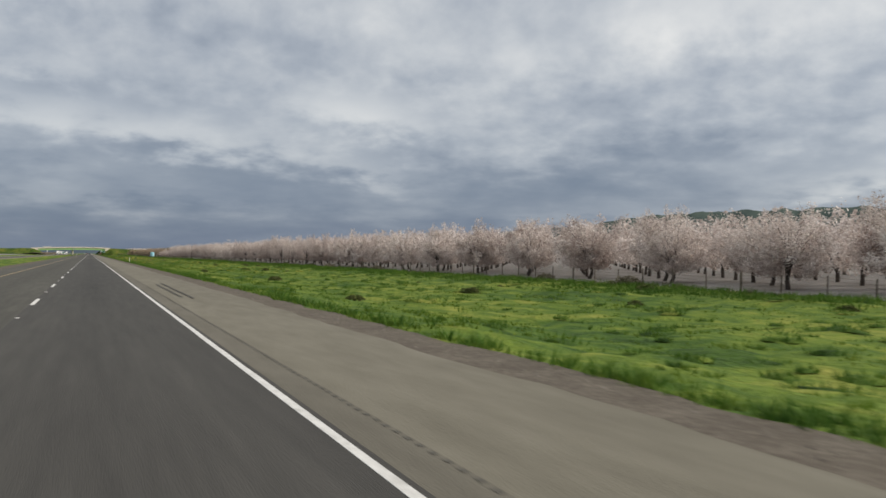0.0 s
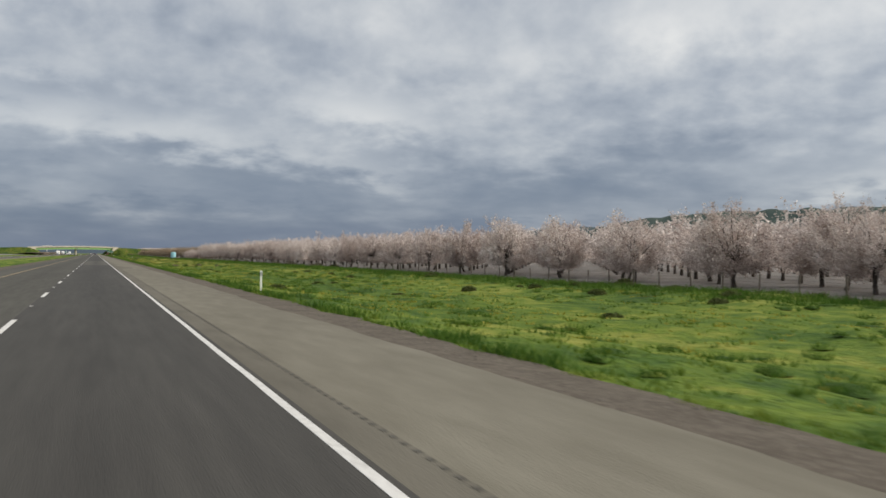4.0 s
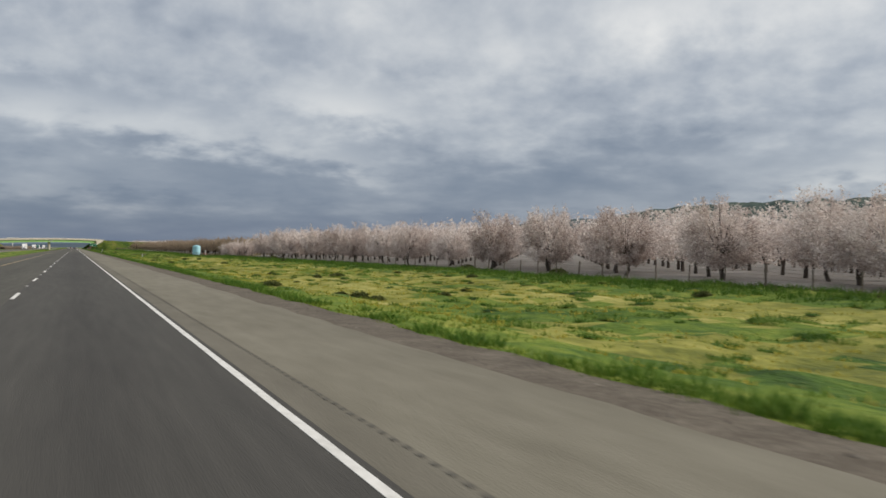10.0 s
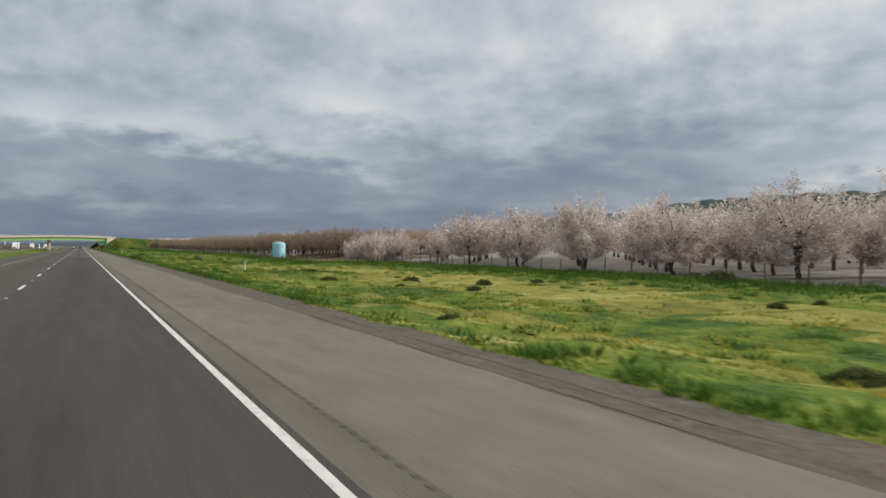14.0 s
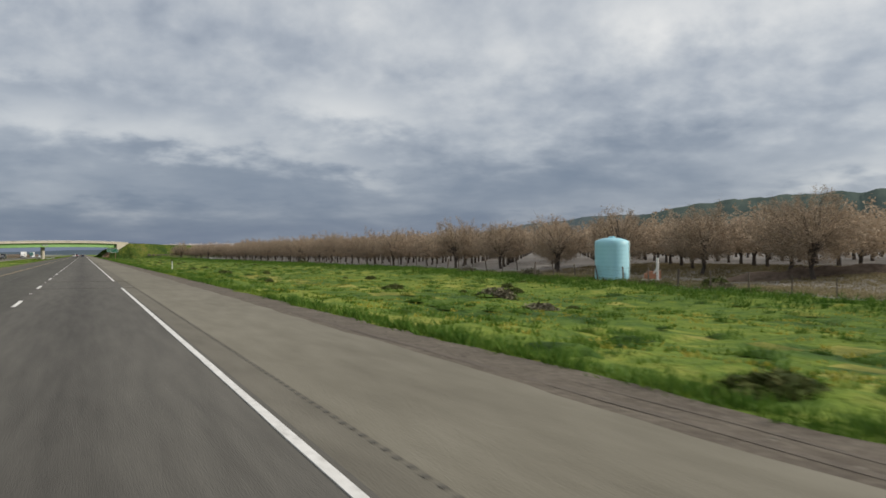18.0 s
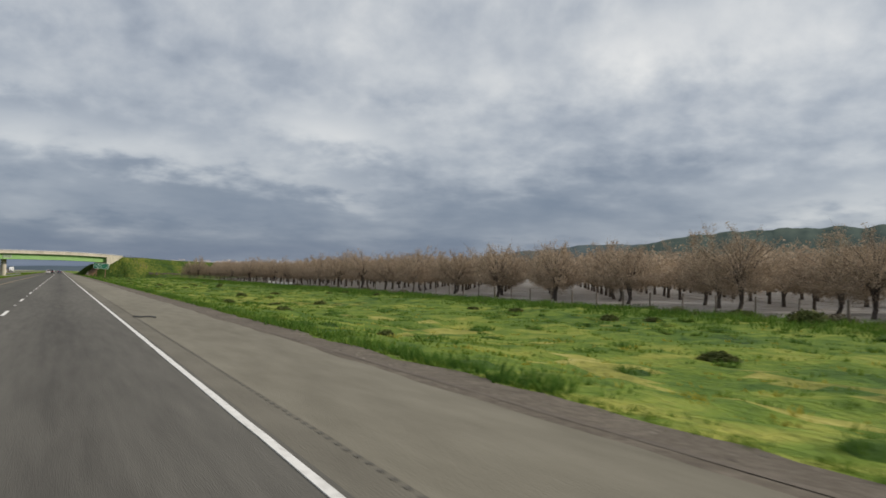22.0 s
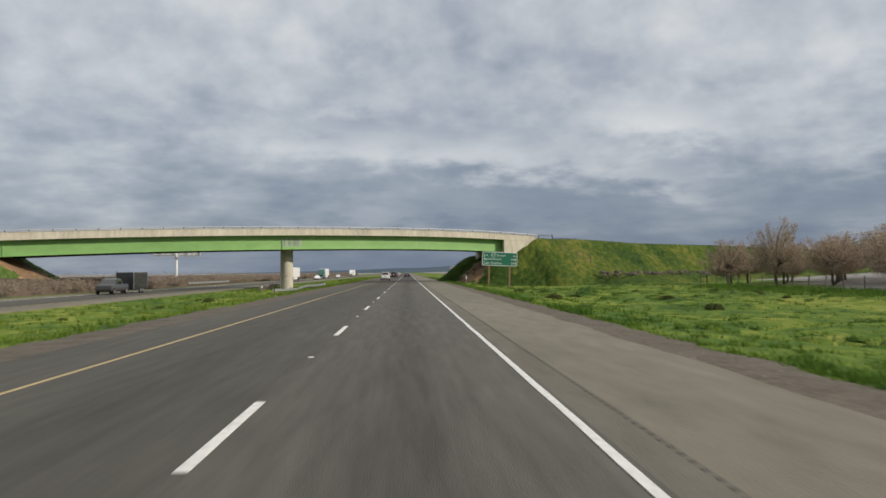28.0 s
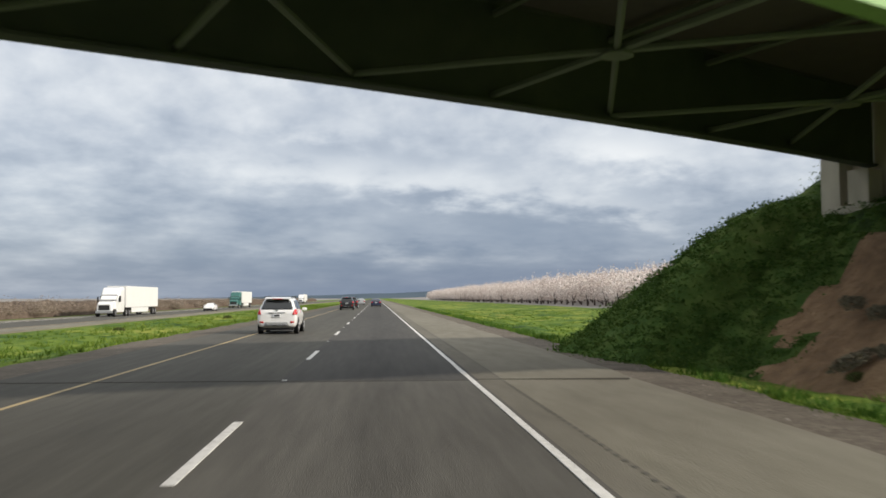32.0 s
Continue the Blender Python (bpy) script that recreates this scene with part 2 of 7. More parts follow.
M["meadow"] = material("green_meadow", [(0.33, (0.024, 0.056, 0.011)), (0.43, (0.062, 0.118, 0.017)), (0.53, (0.132, 0.190, 0.025)), (0.64, (0.265, 0.275, 0.055))],
                       scale=0.8, stretch=(1, 0.8, 1), detail=10, rough=0.95, bump=1.0, bump_scale=3.5, coarse=0.5, spec=0.15, depth=0.22)
M["dry_meadow"] = material("pale_yellow_green_meadow", [(0.33, (0.085, 0.105, 0.022)), (0.43, (0.165, 0.175, 0.034)), (0.53, (0.27, 0.265, 0.06)), (0.64, (0.40, 0.365, 0.13))],
                           scale=0.8, stretch=(1, 0.8, 1), detail=10, rough=0.95, bump=1.0, bump_scale=3.5, coarse=0.5, spec=0.15, depth=0.16)
M["orchard_floor"] = material("pale_orchard_soil_with_fallen_petals", [(0.25, (0.14, 0.128, 0.115)), (0.5, (0.22, 0.206, 0.19)), (0.75, (0.33, 0.315, 0.302))],
                              scale=1.2, rough=0.95, bump=0.4, bump_scale=12, coarse=0.5)
M["tussock"] = material("matted_grass_hummock", [(0.32, (0.024, 0.054, 0.011)), (0.46, (0.058, 0.110, 0.016)), (0.58, (0.12, 0.175, 0.025)), (0.70, (0.22, 0.23, 0.05))],
                        scale=1.6, detail=8, rough=0.95, bump=1.0, bump_scale=9, coarse=0.5, island=True, per_object=0.22, spec=0.15, depth=0.08)
M["grass"] = shine_through(material("grass_blades", [(0.2, (0.046, 0.090, 0.013)), (0.5, (0.112, 0.178, 0.023)), (0.8, (0.235, 0.275, 0.048))],
                           scale=0.12, rough=0.85, bump=0, coarse=0.5, island=True, per_object=0.3, spec=0.15), 0.3)
M["yellow_grass"] = shine_through(material("yellow_green_grass_blades", [(0.2, (0.20, 0.195, 0.028)), (0.5, (0.32, 0.295, 0.045)), (0.8, (0.46, 0.40, 0.10))],
                           scale=0.2, rough=0.85, bump=0, coarse=0.5, island=True, per_object=0.3, spec=0.15), 0.3)
M["verge_grass"] = shine_through(material("verge_grass_blades", [(0.25, (0.032, 0.078, 0.012)), (0.5, (0.066, 0.138, 0.019)), (0.75, (0.145, 0.22, 0.034))],
                           scale=0.25, rough=0.85, bump=0, coarse=0.3, island=True, per_object=0.35, spec=0.15), 0.25)
M["weeds"] = shine_through(material("brownish_weeds", [(0.25, (0.06, 0.062, 0.028)), (0.5, (0.10, 0.098, 0.045)), (0.75, (0.17, 0.145, 0.085))],
                           scale=0.2, rough=0.9, bump=0, coarse=0.4, island=True, per_object=0.35, spec=0.15), 0.2)
M["tan_weeds"] = shine_through(material("dry_tan_weeds", [(0.25, (0.15, 0.128, 0.068)), (0.5, (0.25, 0.21, 0.115)), (0.75, (0.38, 0.32, 0.19))],
                           scale=0.2, rough=0.9, bump=0, coarse=0.4, island=True, per_object=0.35, spec=0.15), 0.2)
M["blossom"] = shine_through(material("pale_pink_blossom", [(0.25, (0.26, 0.19, 0.16)), (0.40, (0.47, 0.385, 0.35)), (0.52, (0.72, 0.64, 0.595)), (0.66, (0.88, 0.83, 0.80))],
                             scale=1.1, rough=0.85, bump=0, coarse=0.45, island=True, per_object=0.2, each=0.12, spec=0.15), 0.2)
M["budding"] = shine_through(material("brown_pink_buds_and_twigs", [(0.2, (0.215, 0.165, 0.115)), (0.45, (0.335, 0.265, 0.188)), (0.62, (0.46, 0.365, 0.265)), (0.74, (0.60, 0.49, 0.385))],
                             scale=1.3, rough=0.9, bump=0, coarse=0.35, island=True, per_object=0.25, each=0.12, spec=0.15), 0.25)
M["twig"] = material("brown_twigs", [(0.3, (0.18, 0.138, 0.10)), (0.7, (0.32, 0.248, 0.18))], scale=6, rough=0.9, bump=0)
M["bark"] = material("dark_almond_bark", [(0.25, (0.035, 0.028, 0.024)), (0.5, (0.065, 0.053, 0.045)), (0.75, (0.11, 0.092, 0.08))], scale=5,
                     stretch=(1, 1, 0.3), rough=0.95, bump=0.7, bump_scale=14)
M["shrub"] = shine_through(material("dull_olive_shrub", [(0.25, (0.045, 0.06, 0.018)), (0.5, (0.085, 0.105, 0.03)), (0.75, (0.15, 0.15, 0.055))], scale=2,
                      rough=0.9, bump=0, island=True, per_object=0.4, spec=0.2), 0.15)
M["dry_brush"] = material("dry_brown_brush", [(0.25, (0.10, 0.088, 0.055)), (0.5, (0.16, 0.14, 0.09)), (0.75, (0.23, 0.205, 0.14))], scale=2,
                          rough=0.95, bump=0, island=True, per_object=0.4)
M["concrete"] = material("weathered_bridge_concrete", [(0.28, (0.26, 0.235, 0.18)), (0.42, (0.42, 0.385, 0.305)), (0.58, (0.52, 0.48, 0.385)), (0.76, (0.62, 0.58, 0.475))], scale=1.6,
                         stretch=(1.3, 1.3, 0.35), detail=8, rough=0.9, bump=0.4, bump_scale=16, coarse=0.4)
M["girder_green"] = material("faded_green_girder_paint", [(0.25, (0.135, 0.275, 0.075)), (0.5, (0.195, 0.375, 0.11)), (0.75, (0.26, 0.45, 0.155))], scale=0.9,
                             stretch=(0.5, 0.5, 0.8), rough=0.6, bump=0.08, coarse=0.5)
# bracing: the girder green darkened for shade; the writing bars reuse it
M["girder_dimmed"] = plain("shade_darkened_green_paint", (0.12, 0.155, 0.095), 0.7)
# far girder: a shaded copy of the same green paint
M["girder_shaded"] = material("shaded_green_girder_paint", [(0.3, (0.035, 0.05, 0.032)), (0.55, (0.055, 0.075, 0.045)), (0.75, (0.085, 0.105, 0.06))], scale=0.9, rough=0.75, bump=0.05, coarse=0.5)
# concrete colour lowered to stand for shade below the deck
M["deck_shade"] = plain("shade_dark_deck_concrete", (0.10, 0.095, 0.082), 0.9)
M["galvanised"] = plain("galvanised_steel", (0.52, 0.53, 0.53), 0.42, 0.85)
M["rail_grey"] = plain("dull_grey_rail_steel", (0.42, 0.42, 0.42), 0.5, 0.3)
M["rail_dark"] = plain("dark_rail_post_steel", (0.07, 0.07, 0.07), 0.6, 0.3)
M["grey_brush"] = shine_through(material("grey_brown_winter_brush", [(0.2, (0.19, 0.152, 0.118)), (0.5, (0.26, 0.212, 0.168)), (0.8, (0.36, 0.30, 0.245))],
                             scale=1.3, rough=0.9, bump=0, coarse=0.35, island=True, per_object=0.4, spec=0.15), 0.2)
M["wood_post"] = material("reddish_brown_sign_post_wood", [(0.3, (0.16, 0.085, 0.05)), (0.7, (0.30, 0.18, 0.115))], scale=5, stretch=(2, 2, 0.15), rough=0.85, bump=0.4)
M["fence_wood"] = material("grey_brown_fence_post", [(0.3, (0.075, 0.06, 0.05)), (0.7, (0.17, 0.14, 0.115))], scale=6, stretch=(2, 2, 0.2), rough=0.9, bump=0.4, per_object=0.2)
M["wire"] = plain("rusty_fence_wire", (0.16, 0.13, 0.11), 0.6, 0.6)
M["sign_green"] = plain("green_sign_sheeting", (0.010, 0.125, 0.075), 0.45, scale=0.8)
M["sign_white"] = plain("white_reflective_sheeting", (0.80, 0.82, 0.80), 0.4)
M["sign_back"] = plain("bare_aluminium", (0.45, 0.46, 0.46), 0.5, 0.8)
M["tank_blue"] = material("pale_blue_tank_plastic", [(0.3, (0.25, 0.53, 0.63)), (0.7, (0.34, 0.62, 0.71))], scale=1.2, stretch=(1, 1, 0.25), rough=0.5, bump=0.06)
M["orange_paint"] = plain("faded_orange_enamel", (0.46, 0.20, 0.11), 0.6)
M["white_metal"] = plain("white_painted_metal", (0.72, 0.72, 0.70), 0.4)
M["pvc"] = plain("white_plastic_pipe", (0.75, 0.73, 0.68), 0.45)
M["black_plastic"] = plain("black_plastic", (0.02, 0.02, 0.02), 0.6)
M["rubber"] = plain("tyre_rubber", (0.018, 0.018, 0.018), 0.85)
M["rim"] = plain("alloy_wheel", (0.34, 0.34, 0.35), 0.55, 0.4)
M["glass_dark"] = plain("tinted_window_glass", (0.012, 0.014, 0.016), 0.06, 0.0, spec=0.8)
M["lamp_red"] = plain("red_tail_lamp", (0.45, 0.012, 0.015), 0.2)
M["lamp_white"] = plain("clear_head_lamp", (0.75, 0.75, 0.73), 0.15)
M["car_white"] = plain("white_car_paint", (0.78, 0.78, 0.77), 0.25, spread=0.01, coat=0.6)
M["car_trim"] = plain("grey_bumper_plastic", (0.30, 0.31, 0.31), 0.45)
M["chrome"] = plain("bright_trim", (0.7, 0.7, 0.7), 0.15, 1.0)
M["car_black"] = plain("black_car_paint", (0.018, 0.018, 0.020), 0.25, spread=0.02, coat=0.6)
M["car_blue"] = plain("dark_blue_car_paint", (0.022, 0.030, 0.060), 0.25, spread=0.02, coat=0.6)
M["car_silver"] = plain("silver_car_paint", (0.45, 0.46, 0.47), 0.3, 0.4, spread=0.02, coat=0.5)
M["car_grey"] = plain("dark_grey_car_paint", (0.05, 0.052, 0.055), 0.3, spread=0.02, coat=0.5)
M["truck_teal"] = plain("teal_truck_paint", (0.035, 0.13, 0.115), 0.35, spread=0.02)
M["plate"] = plain("pale_number_plate", (0.70, 0.71, 0.72), 0.4)
M["slope_grass"] = material("rough_slope_grass", [(0.33, (0.016, 0.036, 0.008)), (0.44, (0.036, 0.070, 0.011)), (0.54, (0.080, 0.108, 0.016)), (0.66, (0.17, 0.155, 0.035))],
                            scale=1.1, stretch=(1.4, 0.7, 0.5), detail=10, rough=0.95, bump=1.0, bump_scale=3.5, coarse=0.5, spec=0.15, depth=0.25)
M["dirt_slope"] = material("bare_brown_slope_soil", [(0.25, (0.11, 0.066, 0.033)), (0.5, (0.25, 0.153, 0.080)), (0.75, (0.42, 0.285, 0.16))], scale=2.2, rough=0.95,
                           bump=1.0, bump_scale=5, coarse=0.4, depth=0.12)
# creeper floor, its colour toned down to deepen the bank's shade
M["brush_floor"] = material("shade_toned_creeper", [(0.26, (0.022, 0.046, 0.012)), (0.45, (0.050, 0.095, 0.020)), (0.6, (0.095, 0.14, 0.034)), (0.78, (0.16, 0.15, 0.07))],
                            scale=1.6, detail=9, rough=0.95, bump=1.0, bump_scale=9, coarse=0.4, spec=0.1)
M["brush_heart"] = material("dark_tangle_of_brush", [(0.3, (0.055, 0.042, 0.032)), (0.7, (0.15, 0.115, 0.09))], scale=2.5, detail=9, rough=1.0, bump=1.0, bump_scale=6, spec=0.05)
# leafy brush; shade of the bank is put into its green
M["bank_brush"] = shine_through(material("shade_toned_bank_brush", [(0.25, (0.028, 0.062, 0.014)), (0.5, (0.060, 0.118, 0.024)), (0.75, (0.115, 0.17, 0.040))],
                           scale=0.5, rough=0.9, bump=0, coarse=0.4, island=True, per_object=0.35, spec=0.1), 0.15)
# hills and mountains: distance haze is mixed into the base colours
M["hill"] = material("haze_tinted_green_hills", [(0.36, (0.052, 0.072, 0.068)), (0.5, (0.075, 0.099, 0.090)), (0.64, (0.10, 0.126, 0.108))], scale=0.012, rough=1.0, bump=0, spec=0.0)
M["far_hill"] = material("haze_tinted_far_hills", [(0.3, (0.070, 0.095, 0.105)), (0.5, (0.090, 0.115, 0.122)), (0.7, (0.11, 0.138, 0.14))], scale=0.01, rough=1.0, bump=0, spec=0.0)
M["mountain"] = material("haze_tinted_mountains", [(0.3, (0.075, 0.10, 0.13)), (0.7, (0.10, 0.13, 0.155))], scale=0.004, rough=1.0, bump=0, spec=0.0)


# ---- mesh helpers ----
def finish(name, bm, mats, smooth=False):
    me = bpy.data.meshes.new(name)
    bm.to_mesh(me)
    bm.free()
    for m in (mats if isinstance(mats, (list, tuple)) else [mats]):
        me.materials.append(m)
    if smooth:
        me.polygons.foreach_set("use_smooth", [True] * len(me.polygons))
    return me


def part(name, bm, mat, parent=None, label="", smooth=False):
    ob = new(name, finish(name, bm, mat, smooth))
    ob.parent = parent
    return tagged(ob, label)


def thing(name, label, category, m=None, group="", kind=""):
    ob = new(name)
    ob.empty_display_size = 0.2
    if m is not None:
        ob.matrix_basis = m
    return tagged(ob, label, category, group, kind)


def mesh_from(name, verts, faces, mats, smooth=False):
    me = bpy.data.meshes.new(name)
    me.from_pydata([tuple(v) for v in verts], [], [tuple(f) for f in faces])
    for m in (mats if isinstance(mats, (list, tuple)) else [mats]):
        me.materials.append(m)
    if smooth:
        me.polygons.foreach_set("use_smooth", [True] * len(me.polygons))
    me.update()
    return me


def mesh_quick(name, verts, quads, mat, smooth=False):
    """A mesh of many loose faces from numpy arrays."""
    me = bpy.data.meshes.new(name)
    n, k = quads.shape
    me.vertices.add(len(verts))
    me.vertices.foreach_set("co", np.asarray(verts, np.float32).ravel())
    me.loops.add(n * k)
    me.loops.foreach_set("vertex_index", quads.astype(np.int32).ravel())
    me.polygons.add(n)
    me.polygons.foreach_set("loop_start", np.arange(0, n * k, k, dtype=np.int32))
    me.polygons.foreach_set("loop_total", np.full(n, k, np.int32))
    me.update(calc_edges=True)
    me.materials.append(mat)
    if smooth:
        me.polygons.foreach_set("use_smooth", [True] * n)
    return me


def box(bm, x0, x1, y0, y1, z0, z1, bevel=0.0, m=None):
    r = bmesh.ops.create_cube(bm, size=1)
    vs = r["verts"]
    bmesh.ops.transform(bm, verts=vs, matrix=Matrix.Translation(((x0 + x1) / 2, (y0 + y1) / 2, (z0 + z1) / 2))
                        @ Matrix.Diagonal((x1 - x0, y1 - y0, z1 - z0, 1)))
    if bevel:
        es = list({e for v in vs for e in v.link_edges})
        r = bmesh.ops.bevel(bm, geom=es, offset=bevel, segments=2, affect="EDGES", profile=0.5)
        vs = list({v for f in r["faces"] for v in f.verts} | {v for v in vs if v.is_valid})
    if m is not None:
        bmesh.ops.transform(bm, verts=[v for v in vs if v.is_valid], matrix=m)
    return vs


def tube(bm, a, b, r0, r1=None, sides=10):
    a, b = Vector(a), Vector(b)
    r1 = r0 if r1 is None else r1
    res = bmesh.ops.create_cone(bm, cap_ends=True, segments=sides, radius1=r0, radius2=r1, depth=(b - a).length)
    q = (b - a).to_track_quat("Z", "Y").to_matrix().to_4x4()
    bmesh.ops.transform(bm, verts=res["verts"], matrix=Matrix.Translation((a + b) / 2) @ q)
    return res["verts"]


def lathe(bm, profile, sides=32, axis="z", centre=(0, 0, 0)):
    rings = []
    for r, h in profile:
        ring = []
        for k in range(sides):
            a = 2 * math.pi * k / sides
            p = (r * math.cos(a), r * math.sin(a), h) if axis == "z" else (h, r * math.cos(a), r * math.sin(a))
            ring.append(bm.verts.new(Vector(p) + Vector(centre)))
        rings.append(ring)
    for p, q in zip(rings, rings[1:]):
        for k in range(sides):
            bm.faces.new((p[k], p[(k + 1) % sides], q[(k + 1) % sides], q[k]))
    bm.faces.new(rings[0][::-1]), bm.faces.new(rings[-1])
    bmesh.ops.recalc_face_normals(bm, faces=bm.faces)


# ---- ground ----
def step(a, b, x):
    t = min(1.0, max(0.0, (x - a) / (b - a)))
    return t * t * (3 - 2 * t)


def ground_z(x, y):
    """Height of the open ground."""
    if x >= 0:
        z = -0.12 - 0.68 * step(4.6, 13, x) + 0.42 * step(26, 40, x) - 0.10 * step(41, 47, x)
        z += 0.03 * max(0.0, min(x, 260) - 48)        # the orchard rises gently away from the road
        z -= 0.7 * step(592, 616, y) * (1 - step(640, 720, y)) * step(14, 30, x) * (1 - step(50, 60, x))
        z += step(48, 58, x) * step(640, 680, y) * 0.3 * (1 - step(700, 760, y))
        rough = step(4.8, 7, x) * (1 - 0.75 * step(38, 44, x))
    else:
        z = -0.12 - 0.95 * step(-10.5, -18, x) + 0.15 * step(-23, -27.5, x)
        rough = step(-10.5, -12, x) * (1 - step(-25, -27.5, x)) + 0.4 * step(-43, -46, x)
    if abs(x) < 120:
        z += rough * (0.20 * noise.noise(Vector((x * 0.16, y * 0.11, 3.0))) + 0.22 * noise.noise(Vector((x * 0.55, y * 0.4, 9.0)))
                      + 0.13 * noise.noise(Vector((x * 1.5, y * 1.1, 5.0))))
    return z


def dry_meadow(x, y):
    """Above zero where the meadow has turned pale and yellowish."""
    patch = noise.noise(Vector((x * 0.10, y * 0.035, 6.0))) + 0.7 * noise.noise(Vector((x * 0.35, y * 0.16, 2.0))) + 0.5 * noise.noise(Vector((x * 0.9, y * 0.6, 4.0)))
    return patch - 1.3 + 1.55 * step(230, 400, y) * (1 - 0.5 * step(540, 640, y)) - 0.35 * step(900, 1000, y) - 1.2 * step(29, 35, x) - 0.8 * (1 - step(7, 10, x))


def build_ground():
    xs = [-4600, -1800, -700, -300, -150, -90, -70, -60, -52, -46, -43, -42.2]
    xs += list(np.arange(-28, -10.4, 1.1)) + [-10.0, -9.5, -4, 0, 3, 4.2, 4.5]
    xs += list(np.arange(4.9, 16, 0.65)) + list(np.arange(16, 42, 1.2)) + [43, 45, 48, 52, 60, 75, 100, 150, 200, 260, 700, 1800, 4600]
    ys = [-700, -300, -120, -40] + list(np.arange(-10, 1215, 1.5)) + list(np.arange(1220, 1500, 8)) + [1560, 1650, 1800, 2000, 2400, 3000, 3800, 4900]
    nx, ny = len(xs), len(ys)
    verts = [(x, y, ground_z(x, y)) for y in ys for x in xs]
    faces, index = [], []
    for j in range(ny - 1):
        for i in range(nx - 1):
            faces.append((j * nx + i, j * nx + i + 1, (j + 1) * nx + i + 1, (j + 1) * nx + i))
            x = (xs[i] + xs[i + 1]) / 2
            index.append(1 if x > (41.3 if not 1046 < ys[j] < 1196 else 47 + 0.3 * (1121 - abs(ys[j] - 1121) - 1046)) + 0.6 * noise.noise(Vector((x, ys[j] * 0.2, 0))) or x < -64 else 2 if dry_meadow(x, ys[j]) > 0 else 0)
    me = mesh_from("ground", verts, faces, [M["meadow"], M["orchard_floor"], M["dry_meadow"]], smooth=True)
    me.polygons.foreach_set("material_index", index)
    tagged(new("ground", me), "green meadow verge and pale orchard soil along the road", "ground", kind="structure")


def strip(name, x0, x1, y0, y1, z, mat, label, category="road", thick=0.2, wobble=0.0, seg=8.0, kind="structure", z1=None):
    """A long flat slab along the road; wobble frays its sides."""
    n = max(1, int((y1 - y0) / seg))
    ys = [y0 + (y1 - y0) * k / n for k in range(n + 1)]
    z1 = z if z1 is None else z1
    v, f = [], []
    for y in ys:
        a = x0 + wobble * (noise.noise(Vector((x0, y * 0.35, 1.0))) + 0.5 * noise.noise(Vector((x0, y * 1.1, 3.0))))
        b = x1 + wobble * (noise.noise(Vector((x1, y * 0.35, 2.0))) + 0.5 * noise.noise(Vector((x1, y * 1.1, 4.0))))
        v += [(a, y, z), (b, y, z1), (b, y, z1 - thick), (a, y, z - thick)]
    for k in range(n):
        o, p = 4 * k, 4 * k + 4
        f += [(o, o + 1, p + 1, p), (o + 1, o + 2, p + 2, p + 1), (o + 3, o, p, p + 3)]
    f += [(0, 3, 2, 1), (4 * n, 4 * n + 1, 4 * n + 2, 4 * n + 3)]
    return tagged(new(name, mesh_from(name, v, f, mat)), label, category, kind=kind)


ROAD_END = 4800
build_ground()
strip("road_left_lane", -9.3, -3.78, -400, ROAD_END, 0.0, M["asphalt_left"], "worn brownish asphalt of the passing lane and inner shoulder", seg=60)
strip("road_right_lane", -3.78, 0.12, -400, ROAD_END, 0.003, M["asphalt_right"], "worn grey asphalt of the driving lane", seg=60)
for y0, y1 in ((-400, 262), (321, 607), (1105, 1420)):
    strip("lane_overlay", -3.72, 0.13, y0, y1, 0.008, M["asphalt_new"], "darker resurfaced stretch of the driving lane", thick=0.02, seg=20, wobble=0.03)
strip("shoulder_margin", 0.10, 0.64, -400, ROAD_END, 0.001, M["margin"], "brownish asphalt between the edge line and the rumble grooves", wobble=0.02, seg=4.0)
strip("road_shoulder", 0.40, 3.45, -400, ROAD_END, 0.0, M["shoulder"], "pale weathered asphalt of the outer shoulder", wobble=0.16, seg=0.8, z1=-0.03)
strip("shoulder_patch", 0.58, 2.5, 238, 252.5, 0.006, M["margin"], "faint darker patched stretch of the shoulder", thick=0.02, seg=1.0, wobble=0.25, z1=-0.024)
strip("shoulder_gravel", 2.9, 4.85, -60, 1500, -0.034, M["gravel"], "brown gravel and dirt beside the shoulder", "gravel", wobble=0.35, seg=0.7, z1=-0.085)
strip("median_gravel", -11.2, -9.2, -60, 1500, -0.09, M["gravel"], "brown gravel and dirt beside the inner shoulder", "gravel", wobble=0.35, seg=0.9, z1=-0.012)
strip("opposite_road", -42.0, -28.2, -400, ROAD_END, -0.80, M["shoulder"], "pale asphalt of the opposite carriageway", seg=60)
strip("opposite_lanes", -39.0, -31.0, -400, ROAD_END, -0.795, M["asphalt_left"], "worn asphalt lanes of the opposite carriageway", seg=60, thick=0.05)

for y0, y1 in ((-60, 656.5), (667.3, 1075.7), (1077.8, 1600)):
    strip("edge_line", -0.056, 0.048, y0, y1, 0.012, M["paint_white"], "worn white edge line", "road marking", 0.01, 0.012, 1.0)
strip("yellow_line", -7.38, -7.29, -60, 1600, 0.005, M["paint_yellow"], "worn yellow inner edge line", "road marking", 0.01, 0.01, 2.0)
strip("opposite_edge_line", -38.75, -38.63, -60, 1600, -0.79, M["paint_white"], "white edge line of the opposite carriageway", "road marking", 0.01, 0.01, 8.0)
strip("opposite_yellow_line", -31.3, -31.18, -60, 1600, -0.79, M["paint_yellow"], "yellow inner edge line of the opposite carriageway", "road marking", 0.01, 0.01, 8.0)


